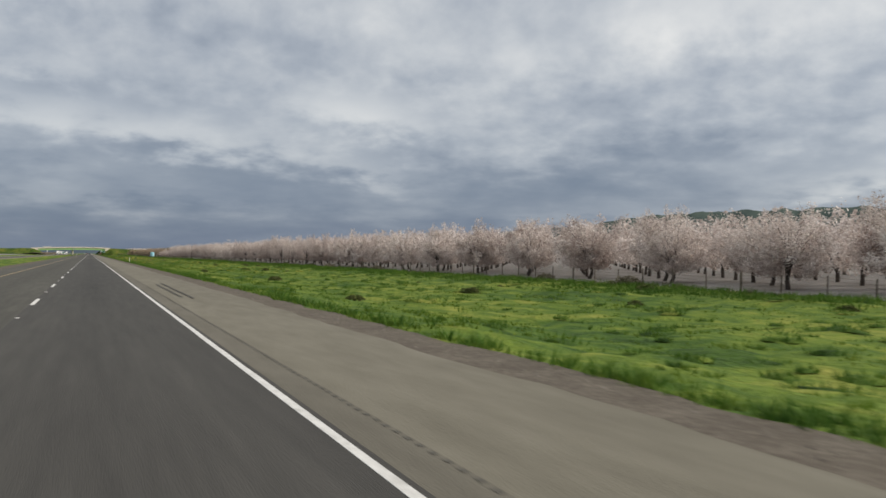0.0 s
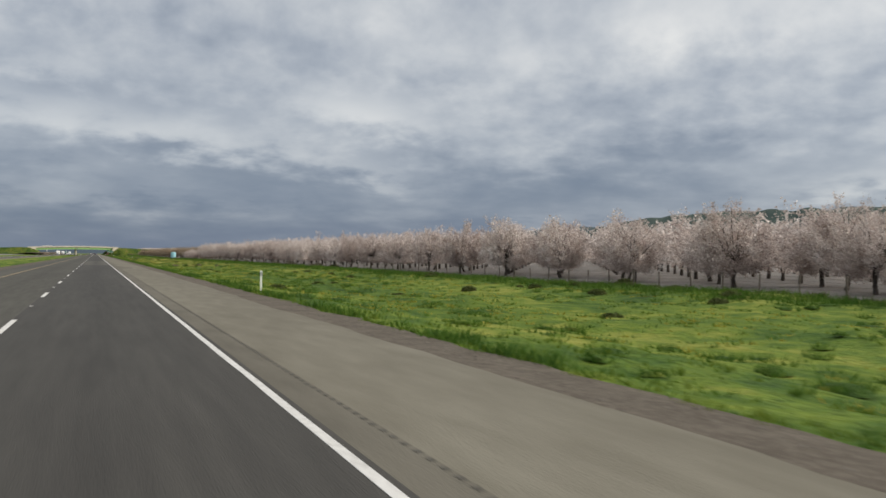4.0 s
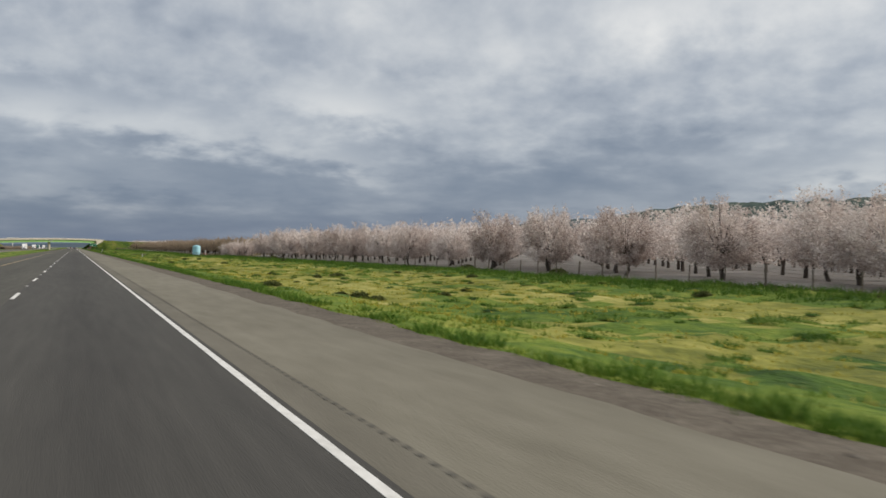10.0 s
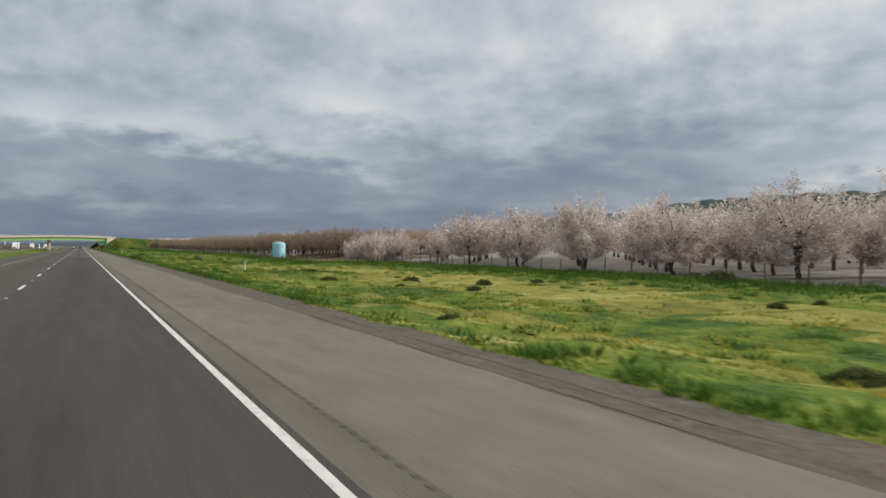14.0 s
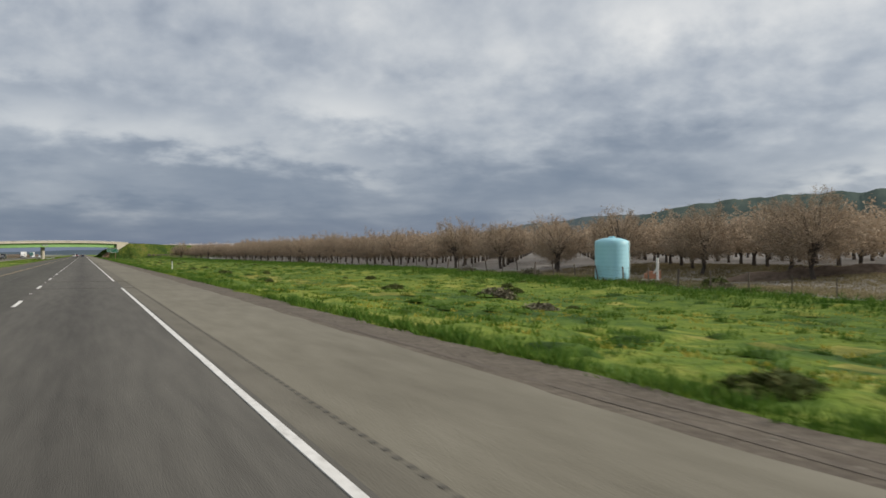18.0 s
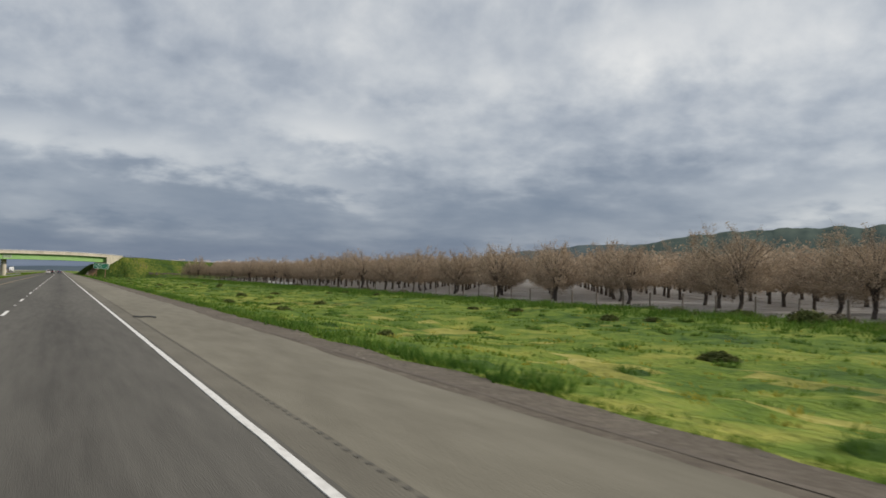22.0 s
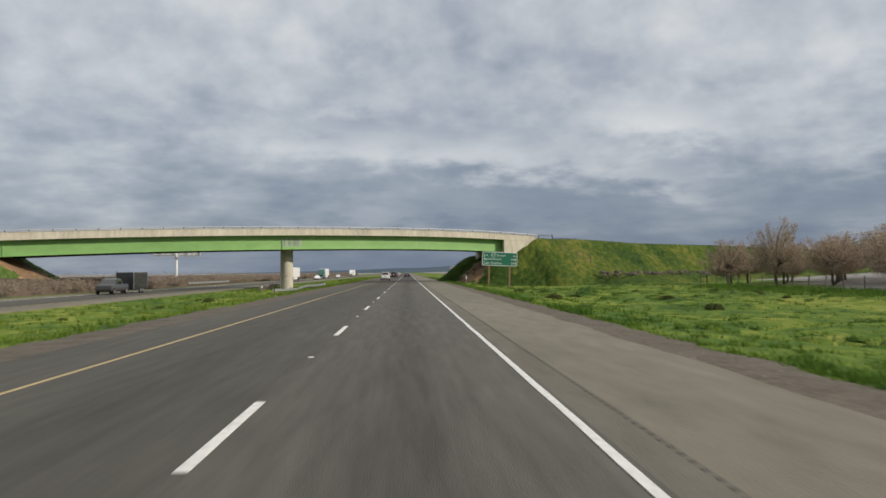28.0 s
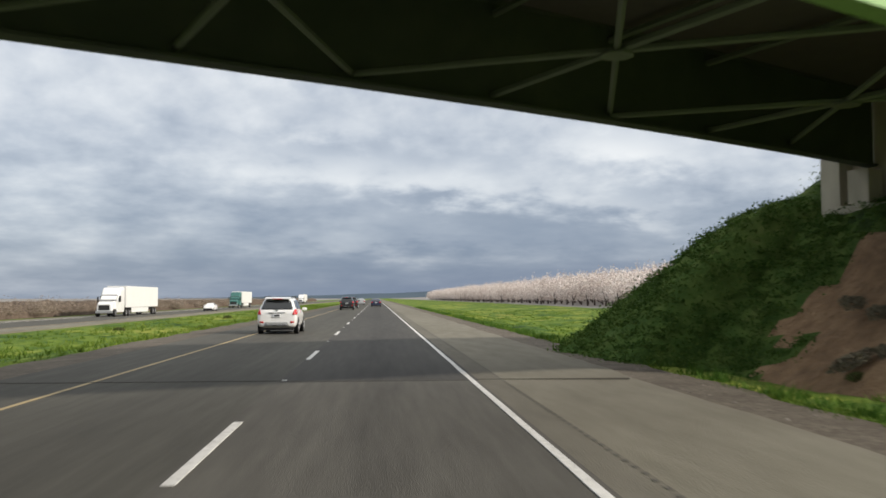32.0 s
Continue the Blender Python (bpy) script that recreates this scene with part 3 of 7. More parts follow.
def build_dashes():
    bm = bmesh.new()
    box(bm, -0.06, 0.06, 0, 3.66, 0.0, 0.012)
    me = finish("lane_dash", bm, M["paint_white"])
    dot = bmesh.new()
    box(dot, -0.05, 0.05, -0.05, 0.05, 0.0, 0.02, 0.008)
    dm = finish("lane_marker", dot, M["paint_white"])
    k = 0
    y = PHASE - 4 * 14.63
    while y < 1600:
        ob = new("lane_dash", me)
        ob.location = (-3.66, y, 0.0)
        tagged(ob, "worn white dash of the lane line", "road marking", "dashes of the lane line", "structure")
        if y < 1300:
            ob = new("lane_marker", dm)
            ob.location = (-3.66, y + 9.1, 0.002)
            tagged(ob, "small white raised pavement marker", "road marking", "markers of the lane line", "structure")
        y += 14.63
    # rumble strip: a line of short dark grooves
    ys = np.arange(-20, 1300, 0.3)
    n = len(ys)
    base = np.array([[-0.028, -0.05, 0], [0.028, -0.05, 0], [0.028, 0.05, 0], [-0.028, 0.05, 0]])
    v = base[None] + np.stack([np.full(n, 0.60) + 0.004 * np.random.default_rng(6).normal(size=n), ys, np.full(n, 0.0065)], 1)[:, None]
    me = mesh_quick("rumble_grooves", v.reshape(-1, 3), np.arange(4 * n).reshape(n, 4), M["groove"])
    tagged(new("rumble_grooves", me), "line of small dark rumble grooves beside the edge line", "road marking", kind="stuff")


PHASE = 13.53
build_dashes()


# ---- distance ----
def build_hills():
    """Green hills to the right and a low blue range ahead, with distance haze in their colours."""
    def ridge(name, az0, az1, dist, heights, mat, label, depth=500):
        n = 160
        v, f = [], []
        for k in range(n + 1):
            t = k / n
            az = az0 + (az1 - az0) * t
            pos = t * (len(heights) - 1)
            i = min(int(pos), len(heights) - 2)
            h = heights[i] + (heights[i + 1] - heights[i]) * (pos - i)
            h *= 1 + 0.03 * noise.noise(Vector((az * 0.35, dist, 0))) + 0.045 * noise.noise(Vector((az * 0.8, dist, 4))) + 0.018 * noise.noise(Vector((az * 2.6, dist, 8)))
            s, c = sin(az), cos(az)
            for d, g in ((dist - depth, -3.0), (dist - depth * 0.55, h * 0.42), (dist - depth * 0.25, h * 0.75), (dist, h), (dist + depth * 0.4, h * 0.5)):
                v.append((s * d, 550 + c * d, g * (1 + 0.06 * noise.noise(Vector((az * 0.5, d * 0.004, 2))))))
        for k in range(n):
            for j in range(4):
                a = k * 5 + j
                f.append((a, a + 5, a + 6, a + 1))
        tagged(new(name, mesh_from(name, v, f, mat, smooth=True)), label, "hill", kind="structure")

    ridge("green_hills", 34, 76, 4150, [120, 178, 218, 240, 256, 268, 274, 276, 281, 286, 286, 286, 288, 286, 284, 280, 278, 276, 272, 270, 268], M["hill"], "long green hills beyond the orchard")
    ridge("blue_hills", 22, 48, 4350, [60, 95, 132, 162, 184, 197, 206, 210, 205, 195, 170], M["far_hill"], "low hills behind the green ones, tinted bluish for haze")
    ridge("far_mountains", -14, 14, 4200, [-2, 2, 8, 16, 26, 40, 34, 16], M["mountain"], "low mountains at the horizon, tinted blue for haze")


build_hills()


# ---- bridge ----
SKEW = 0.5                                     # metres along the road for each metre across it
UP = Vector((1, SKEW, 0)).normalized()         # along the bridge, to the right
BR_A = 1095.3                                  # where the near parapet crosses x = 0


def deck_top(x):
    return 9.0 - (0.0005 if x < 0 else 0.0014) * x * x


def bridge_point(x, back, z):
    """A point of the bridge: x across the road, back metres behind the near parapet's face."""
    return Vector((x, BR_A + SKEW * x + back / UP.x, z))


def bridge_bar(bm, x0, x1, b0, b1, drop0, drop1, n=24):
    """A bar along the bridge that follows its crown; drops are below the parapet's top."""
    rows = []
    for k in range(n + 1):
        x = x0 + (x1 - x0) * k / n
        t = deck_top(x)
        rows.append([bm.verts.new(bridge_point(x, b, t - d)) for b, d in ((b0, drop0), (b1, drop0), (b1, drop1), (b0, drop1))])
    for p, q in zip(rows, rows[1:]):
        for k in range(4):
            bm.faces.new((p[k], p[(k + 1) % 4], q[(k + 1) % 4], q[k]))
    bm.faces.new(rows[0][::-1]), bm.faces.new(rows[-1])
    bmesh.ops.recalc_face_normals(bm, faces=bm.faces)


def build_bridge():
    top = thing("overpass", "concrete road overpass on faded green steel girders", "bridge", kind="structure")
    W = 9.7
    bm = bmesh.new()
    bridge_bar(bm, -64, 21.4, 0.0, W, 1.12, 1.45)
    part("deck_slab", bm, M["concrete"], top)
    # thin sheet between the girders that carries the underside's shade as colour
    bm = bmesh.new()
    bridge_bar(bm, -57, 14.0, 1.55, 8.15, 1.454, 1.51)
    part("deck_soffit", bm, M["deck_shade"], top, "concrete underside darkened to stand for shade")
    for b0, b1 in ((0.0, 0.28), (W - 0.28, W)):
        edges = [-64, -52, -40, -29.5, -18, -6.2, 4.6, 13.4, 18.2, 21.4]
        for x0, x1 in zip(edges, edges[1:]):
            bm = bmesh.new()
            bridge_bar(bm, x0 + 0.02, x1 - 0.02, b0 + 0.03 * (b0 == 0), b1, 0.42, 1.12, 3)
            part("parapet_panel", bm, M["concrete"], top)
        bm = bmesh.new()
        bridge_bar(bm, -64, 21.4, b0 - 0.05 if b0 == 0 else b0, b1 if b0 == 0 else b1 + 0.05, 0.36, 0.42)
        part("parapet_cap", bm, M["concrete"], top)
        mid = (b0 + b1) / 2
        bm = bmesh.new()
        bridge_bar(bm, -64, 21.4, mid - 0.055, mid + 0.055, 0.05, 0.16)
        part("rail", bm, M["rail_grey"], top, "grey steel tube rail")
        post = bmesh.new()
        box(post, -0.07, 0.07, -0.05, 0.05, -0.02, 0.21, 0.01)
        me = finish("rail_post", post, M["rail_dark"])
        x = -62.0
        while x < 22:
            ob = new("rail_post", me)
            ob.parent = top
            ob.matrix_basis = Matrix.Translation(bridge_point(x, mid, deck_top(x) - 0.36)) @ pose(0, 0, 0, 0, 0, math.degrees(math.atan(SKEW)))
            x += 2.55
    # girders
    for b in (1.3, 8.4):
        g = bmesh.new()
        # the far girder gets the copy with shade in its colour
        mat = M["girder_green"] if b < 4 else M["girder_shaded"]
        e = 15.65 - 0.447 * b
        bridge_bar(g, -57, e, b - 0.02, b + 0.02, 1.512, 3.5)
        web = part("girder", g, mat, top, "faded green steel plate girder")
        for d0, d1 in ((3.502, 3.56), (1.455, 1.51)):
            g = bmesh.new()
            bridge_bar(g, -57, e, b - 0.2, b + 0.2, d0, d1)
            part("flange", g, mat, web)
    # stiffeners at the ends, cross bracing between the girders
    for x in (-55, -21.0):
        for b in (1.3, 8.4):
            g = bmesh.new()
            bridge_bar(g, x - 0.02, x + 0.02, b - 0.16, b + 0.16, 1.51, 3.48, 1)
            part("stiffener", g, M["girder_green"], top)
    # lateral bracing low between the girders: a strut with two diagonals through one gusset
    for k in range(-9, 3):
        xc = -3.5 + 5.5 * k
        z = deck_top(xc) - 3.36
        near, far_ = xc + 0.447 * 3.55, xc - 0.447 * 3.55
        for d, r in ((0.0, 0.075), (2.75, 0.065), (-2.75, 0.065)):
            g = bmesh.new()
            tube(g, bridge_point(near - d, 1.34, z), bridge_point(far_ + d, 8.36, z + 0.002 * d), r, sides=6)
            part("lateral_strut" if d == 0 else "lateral_brace", g, M["girder_dimmed"], top)
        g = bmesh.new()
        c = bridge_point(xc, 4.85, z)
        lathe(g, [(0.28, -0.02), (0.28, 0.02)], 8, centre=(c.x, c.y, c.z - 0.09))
        part("gusset", g, M["girder_dimmed"], top)
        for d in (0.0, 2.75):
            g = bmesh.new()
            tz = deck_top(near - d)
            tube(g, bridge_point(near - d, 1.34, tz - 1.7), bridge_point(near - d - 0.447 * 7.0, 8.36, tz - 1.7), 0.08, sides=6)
            part("cross_beam", g, M["girder_dimmed"], top)
    # painted-over panel with small lines of writing on the near girder, a pale mark
    bm = bmesh.new()
    bridge_bar(bm, -21.2, -18.2, 1.265, 1.275, 1.85, 3.1, 2)
    part("stencil_panel", bm, M["stencil_paint"], top, "pale green panel with rows of small writing")
    for r in range(5):
        for c in range(4):
            bm = bmesh.new()
            x0 = -20.9 + c * 0.66
            bridge_bar(bm, x0, x0 + 0.3 + 0.15 * ((r * 3 + c) % 3), 1.255, 1.263, 1.98 + r * 0.22, 2.07 + r * 0.22, 1)
            part("writing_bar", bm, M["girder_dimmed"], top)
    bm = bmesh.new()
    bridge_bar(bm, -0.45, -0.25, 1.265, 1.275, 2.4, 2.75, 1)
    part("paint_mark", bm, M["concrete"], top, "small pale paint mark")
    # pier in the median
    px = -21.0
    bm = bmesh.new()
    c = bridge_point(px, 5.3, 0)
    lathe(bm, [(0.98, -1.6), (0.98, deck_top(px) - 3.57)], 36, centre=(c.x, c.y, 0))
    part("pier_column", bm, M["concrete"], top, "round concrete column")
    for k in range(3):
        bm = bmesh.new()
        box(bm, c.x - 0.2 + 0.05 * k, c.x + 0.2, c.y - 1.0, c.y - 0.975, 1.0 + 0.09 * k, 1.04 + 0.09 * k)
        part("writing_bar", bm, M["girder_dimmed"], top)
    # the cap between the girders takes the same shade colour
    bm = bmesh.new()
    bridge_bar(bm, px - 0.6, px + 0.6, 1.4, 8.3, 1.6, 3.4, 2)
    part("pier_cap", bm, M["deck_shade"], top)
    # abutments stand square to the bridge
    def abut(bm, x0, x1, b0, b1, low, drop):
        rows = [[bm.verts.new((q.x, q.y, z)) for q in (bridge_point(x - 0.447 * bb * (x > 0), bb, 0) for x, bb in ((x0, b0), (x1, b0), (x1, b1), (x0, b1)))]
                for z in (low, deck_top(x0) - drop)]
        bm.faces.new(rows[0][::-1]), bm.faces.new(rows[1])
        for k in range(4):
            bm.faces.new((rows[0][k], rows[0][(k + 1) % 4], rows[1][(k + 1) % 4], rows[1][k]))
        bmesh.ops.recalc_face_normals(bm, faces=bm.faces)

    for inner, o in ((15.2, 1), (-57.0, -1)):
        bm = bmesh.new()
        abut(bm, min(inner + o * 0.5, inner + o * 1.3), max(inner + o * 0.5, inner + o * 1.3), 0.62, W - 0.62, 3.0, 1.46)
        part("abutment_wall", bm, M["concrete"], top)
        bm = bmesh.new()
        abut(bm, min(inner - o * 0.3, inner + o * 0.48), max(inner - o * 0.3, inner + o * 0.48), 0.62, W - 0.62, 3.0, 4.55)
        part("bearing_seat", bm, M["concrete"], top)
        for b0, b1 in ((0.02, 0.6), (W - 0.6, W - 0.02)):
            bm = bmesh.new()
            abut(bm, min(inner, inner + o * 1.28), max(inner, inner + o * 1.28), b0, b1, 3.0, 1.46)
            part("abutment_pilaster", bm, M["concrete"], top)
            bm = bmesh.new()
            # wing wall: a tapering concrete panel under the parapet's end
            sh = 0.447 * b0 * (inner > 0)
            a = [(inner + o * 1.29 - sh, 5.0), (inner + o * 1.29 - sh, 1.455), (inner + o * 6.1, 1.455), (inner + o * 6.1, 2.2), (inner + o * 2.4 - sh, 5.0)]
            c0, c1 = (b0 + 0.02, b0 + 0.36) if b0 < 4 else (b1 - 0.36, b1 - 0.02)
            vs = [[bm.verts.new(bridge_point(x, b, deck_top(x) - d)) for x, d in a] for b in (c0, c1)]
            bm.faces.new(vs[0]), bm.faces.new(vs[1][::-1])
            for k in range(5):
                bm.faces.new((vs[0][k], vs[1][k], vs[1][(k + 1) % 5], vs[0][(k + 1) % 5]))
            bmesh.ops.recalc_face_normals(bm, faces=bm.faces)
            part("wing_wall", bm, M["concrete"], top)
        for b in (1.3, 8.4):
            bm = bmesh.new()
            xi = inner + o * 0.08
            abut(bm, xi - 0.3, xi + 0.3, b - 0.3, b + 0.3, deck_top(inner) - 4.54, 3.57)
            part("bearing_block", bm, M["concrete"], top)
    return top


build_bridge()


def build_embankment(name, side):
    """The fill that carries the road up to the bridge: side +1 to the right, -1 to the left."""
    ss = list(np.arange(-9.5, 8, 0.42)) + list(np.arange(8, 40, 1.3)) + list(np.arange(40, 330, 9.0))
    bs = list(np.arange(-24, -12, 1.2)) + list(np.arange(-12, 20, 0.5)) + list(np.arange(20, 34, 1.4))
    v, f, idx = [], [], []
    for s in ss:
        for b in bs:
            x = (15.2 - 0.447 * min(max(b, -6), 15) if side > 0 else -56.5) + side * s
            crest = deck_top(max(min(x, 24), -66)) - 1.2 if s < 12 else deck_top(24 if side > 0 else -66) - 1.2
            crest = crest - 7.8 * step(14, 330, s) + 0.55 * step(4, 8, s) * (1 - step(14, 30, s))
            out = max(0.0, 0.45 - b, b - 10.0)     # distance outside the roadway
            nose = max(0.0, -s)                    # distance in front of the abutment
            shoulder = crest - (0.74 * max(0.0, 5.4 - max(s, 0.0)) if b < 4 and side > 0 else 0.5 * max(0.0, 5.0 - max(s, 0.0)))
            steep = 0.30 * step(3.5, 9, b) if side > 0 else 0.0
            cone = shoulder - math.hypot(nose / (1.32 - steep), out / 1.75)
            seat = 4.1 - nose / (1.38 - steep) if s < 1.3 else crest
            h = cone if s < 1.3 or out > 0 else crest
            if s < 1.3:
                k = step(-0.1, 0.9, out)
                h = seat * (1 - k) + cone * k
            h = max(h, -1.5 + 2.6 * step(-23, -12.5, b) * step(8, 20, s) * (b < 0))     # the meadow swells up to the foot
            p = bridge_point(x, b, 0)
            n1, n2, n3 = (noise.noise(Vector((p.x * q, p.y * q, r))) for q, r in ((0.3, 0), (1.1, 3), (2.7, 6)))
            rough = 0.38 * n1 + 0.24 * n2 + 0.10 * n3
            if b < 0 and s > 2:                    # rills run down the face, below a small ledge
                rough += 0.30 * noise.noise(Vector((s * 0.75, b * 0.10, 21))) - 0.25 * max(0.0, noise.noise(Vector((s * 1.6, b * 0.16, 27)))) - 0.3 * step(-1.2, -2.0, b) * step(-4.5, -2.6, b)
            if out <= 0 and s > 1.2:
                rough *= 0.05
            v.append((p.x, p.y, max(h + rough, -1.5)))
    nb = len(bs)
    for k in range(len(ss) - 1):
        for j in range(nb - 1):
            a = k * nb + j
            f.append((a, a + nb, a + nb + 1, a + 1) if side > 0 else (a, a + 1, a + nb + 1, a + nb))
            s, b = ss[k], bs[j]
            wav = 1.7 * noise.noise(Vector((s * 0.45, b * 0.25, 1))) + 1.2 * noise.noise(Vector((s * 1.3, b * 1.1, 7))) + 0.5 * noise.noise(Vector((s * 4, b * 4, 2)))
            # nose faces turned from the sun take the shade-toned creeper floor
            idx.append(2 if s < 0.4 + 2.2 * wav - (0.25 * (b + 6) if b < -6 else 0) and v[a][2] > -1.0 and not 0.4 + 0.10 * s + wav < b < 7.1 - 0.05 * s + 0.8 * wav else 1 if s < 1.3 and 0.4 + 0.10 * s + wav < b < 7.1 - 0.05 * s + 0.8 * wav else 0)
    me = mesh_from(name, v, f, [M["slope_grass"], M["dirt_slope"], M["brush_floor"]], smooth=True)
    me.polygons.foreach_set("material_index", idx)
    return tagged(new(name, me), "grassy bridge embankment with a bare brown slope under the deck", "embankment", kind="structure")


EMB = [build_embankment("embankment_right", 1), build_embankment("embankment_left", -1)]


# ---- trees ----
def spray_crown(rng, height, spread, shoots, petals, size, puff=0.20, ends=42, lift=0.0):
    """Small petal clumps strung along upright shoots that spring from the branch ends; the outline stays ragged."""
    k = np.arange(ends)
    a = 2.4 * k + rng.uniform(-0.4, 0.4, ends)
    e = np.arcsin(np.clip(-0.85 + 1.82 * (k + 0.5) / ends, -0.85, 0.97)) + rng.uniform(-0.12, 0.12, ends)
    lobe = 1 + 0.12 * np.sin(2 * a + rng.uniform(0, 6)) + 0.10 * np.sin(3 * a + rng.uniform(0, 6))
    r = rng.uniform(0.56, 0.90, ends) * lobe
    ch = height * 0.475
    tip = np.stack([spread * r * np.cos(a) * np.cos(e), spread * r * np.sin(a) * np.cos(e), ch + height * 0.47 * r * np.sin(e)], 1)
    tip[:, 2] = np.maximum(tip[:, 2], lift + 0.55 + 0.34 * np.hypot(tip[:, 0], tip[:, 1]))
    fork = np.array([0.0, 0.0, 0.9])
    i = rng.integers(0, ends, shoots)
    u = rng.uniform(0.40, 1.02, shoots)[:, None]
    start = fork * (1 - u) + tip[i] * u + rng.normal(size=(shoots, 3)) * spread * 0.06
    start[:, 2] += 0.25 * (1 - u[:, 0])
    out = tip[i] - np.array([0, 0, ch])
    out /= np.linalg.norm(out, axis=1)[:, None]
    d = 0.75 * out + np.array([0, 0, 0.50]) + 0.45 * rng.normal(size=(shoots, 3))
    d /= np.linalg.norm(d, axis=1)[:, None]
    length = spread * rng.uniform(0.10, 0.26, shoots) * np.where(rng.random(shoots) < 0.06, 1.15, 1.0)
    n = shoots * petals
    s, t = np.repeat(np.arange(shoots), petals), rng.uniform(0.0, 1.0, n)
    p = start[s] + d[s] * (length[s] * t)[:, None] + rng.normal(size=(n, 3)) * (puff * (1.2 - 0.8 * t))[:, None]
    p[:, 2] = np.maximum(p[:, 2], lift + 0.34 + 0.28 * np.hypot(p[:, 0], p[:, 1]) + 0.7 * rng.random(n))       # the crown opens upwards like a vase
    rise = height / np.quantile(p[:, 2], 0.998)
    for q in (p, tip, start):
        q[:, 2] *= rise
    f = rng.normal(size=(n, 3))
    f /= np.linalg.norm(f, axis=1)[:, None]
    g = np.cross(f, rng.normal(size=(n, 3)))
    g /= np.linalg.norm(g, axis=1)[:, None]
    w = size * rng.uniform(0.55, 1.4, n)
    f, g = f * w[:, None], g * (w * rng.uniform(0.7, 1.2, n))[:, None]
    leaf = np.stack([p - f, p + f * 0.8 - g * 0.6, p + g], 1)[rng.permutation(n)].reshape(-1, 3)
    return leaf, np.arange(3 * n).reshape(n, 3), tip, (start, d, length)


def limb(verts, faces, pts, radii, sides=6):
    base = len(verts)
    for p, r in zip(pts, radii):
        for k in range(sides):
            t = 2 * math.pi * k / sides
            verts.append((p[0] + r * math.cos(t), p[1] + r * math.sin(t), p[2]))
    for i in range(len(pts) - 1):
        for k in range(sides):
            a, b = base + i * sides + k, base + i * sides + (k + 1) % sides
            faces.append((a, b, b + sides, a + sides))


def tree_meshes(seed, height, spread, shoots, petals, size, crown_mat, twiggy, lift=0.0):
    rng = np.random.default_rng(seed)
    leaf, faces, tips, (start, d, length) = spray_crown(rng, height, spread, shoots, petals, size, lift=lift)
    crown = mesh_quick("crown", leaf, faces, crown_mat)
    tv, tf = [], []
    lean = rng.uniform(-0.25, 0.25, 2)
    fork = np.array([lean[0], lean[1], 0.55 + 0.25 * rng.random()])
    limb(tv, tf, [(0, 0, -0.25), (0.02, 0.0, 0.05), tuple(fork * 0.6), tuple(fork)], [0.27, 0.21, 0.17, 0.19], 9)
    for m in range(6):                         # main limbs, each with four branches
        group = tips[m::6]
        e = group.mean(0) * np.array([1.15, 1.15, 0.8])
        e[2] = max(e[2], 1.5)
        mid = fork * 0.5 + e * 0.5 + np.append(rng.uniform(-0.15, 0.15, 2), 0.12)
        limb(tv, tf, [tuple(fork - [0, 0, 0.12]), tuple(mid), tuple(e)], [0.13, 0.095, 0.06], 6)
        for q in group:
            b = (e * 0.5 + q * 0.5) + rng.normal(size=3) * 0.12
            limb(tv, tf, [tuple(mid), tuple(b), tuple(q)], [0.055, 0.035, 0.012], 4)
    trunk = mesh_from("trunk", tv, tf, M["bark"], smooth=True)
    # twigs: each shoot and its side twigs, as thin slivers
    i = rng.integers(0, len(start), twiggy)
    u = rng.uniform(-0.2, 0.7, twiggy)[:, None]
    a = start[i] + d[i] * length[i][:, None] * u
    e = d[i] + 0.55 * rng.normal(size=(twiggy, 3)) + np.array([0, 0, 0.25])
    b = a + e * (length[i] * rng.uniform(0.3, 0.8, twiggy))[:, None]
    w = np.cross(b - a, rng.normal(size=(twiggy, 3)))
    w *= (0.012 / np.linalg.norm(w, axis=1))[:, None]
    tri = np.stack([a - w, a + w, b], 1).reshape(-1, 3)
    twigs = mesh_quick("twig_spray", tri, np.arange(3 * twiggy).reshape(twiggy, 3), M["twig"])
    return trunk, crown, twigs


def make_tree(meshes, name, label, group):
    top = thing(name, label, "tree", group=group)
    for nm, me in zip(("trunk", "crown", "twig_spray"), meshes):
        if me:
            new(nm, me).parent = top
    return top


def orchard_sites():
    """Straight rows turned from the road, a block in blossom and a budding one; the edge keeps behind the fence."""
    rng = random.Random(5)
    sites = []
    along, across = Vector((sin(31), cos(31))), Vector((cos(31), -sin(31)))
    for kind, gap, first in (("bloom", 7.66, 1.74), ("bare", 7.08, -338.8)):
        for j in range(-160, 60):
            shift = rng.uniform(0, 6.7)
            for i in range(-60, 400):
                p = along * (6.7 * i + shift) + across * (first + gap * (j + (0 if kind == "bloom" else 48)))
                x, y = p + Vector((rng.uniform(-0.25, 0.25), rng.uniform(-0.25, 0.25)))
                if rng.random() < 0.03:
                    continue
                if x < 48.2 or y < 20 or y > 1900 or x > (178 if 660 < y < 1010 else 140 if y < 1215 else 165):
                    continue
                if 1056 < y - 0.5 * x < 1172:            # the overpass approach
                    continue
                headland = y + 0.6 * (x - 52)             # the tank and the pump stand between the two blocks
                if headland < 628 if kind == "bloom" else headland > 640 and y > (686 if x < 53 else 660):
                    sites.append((x, y))
    return sites


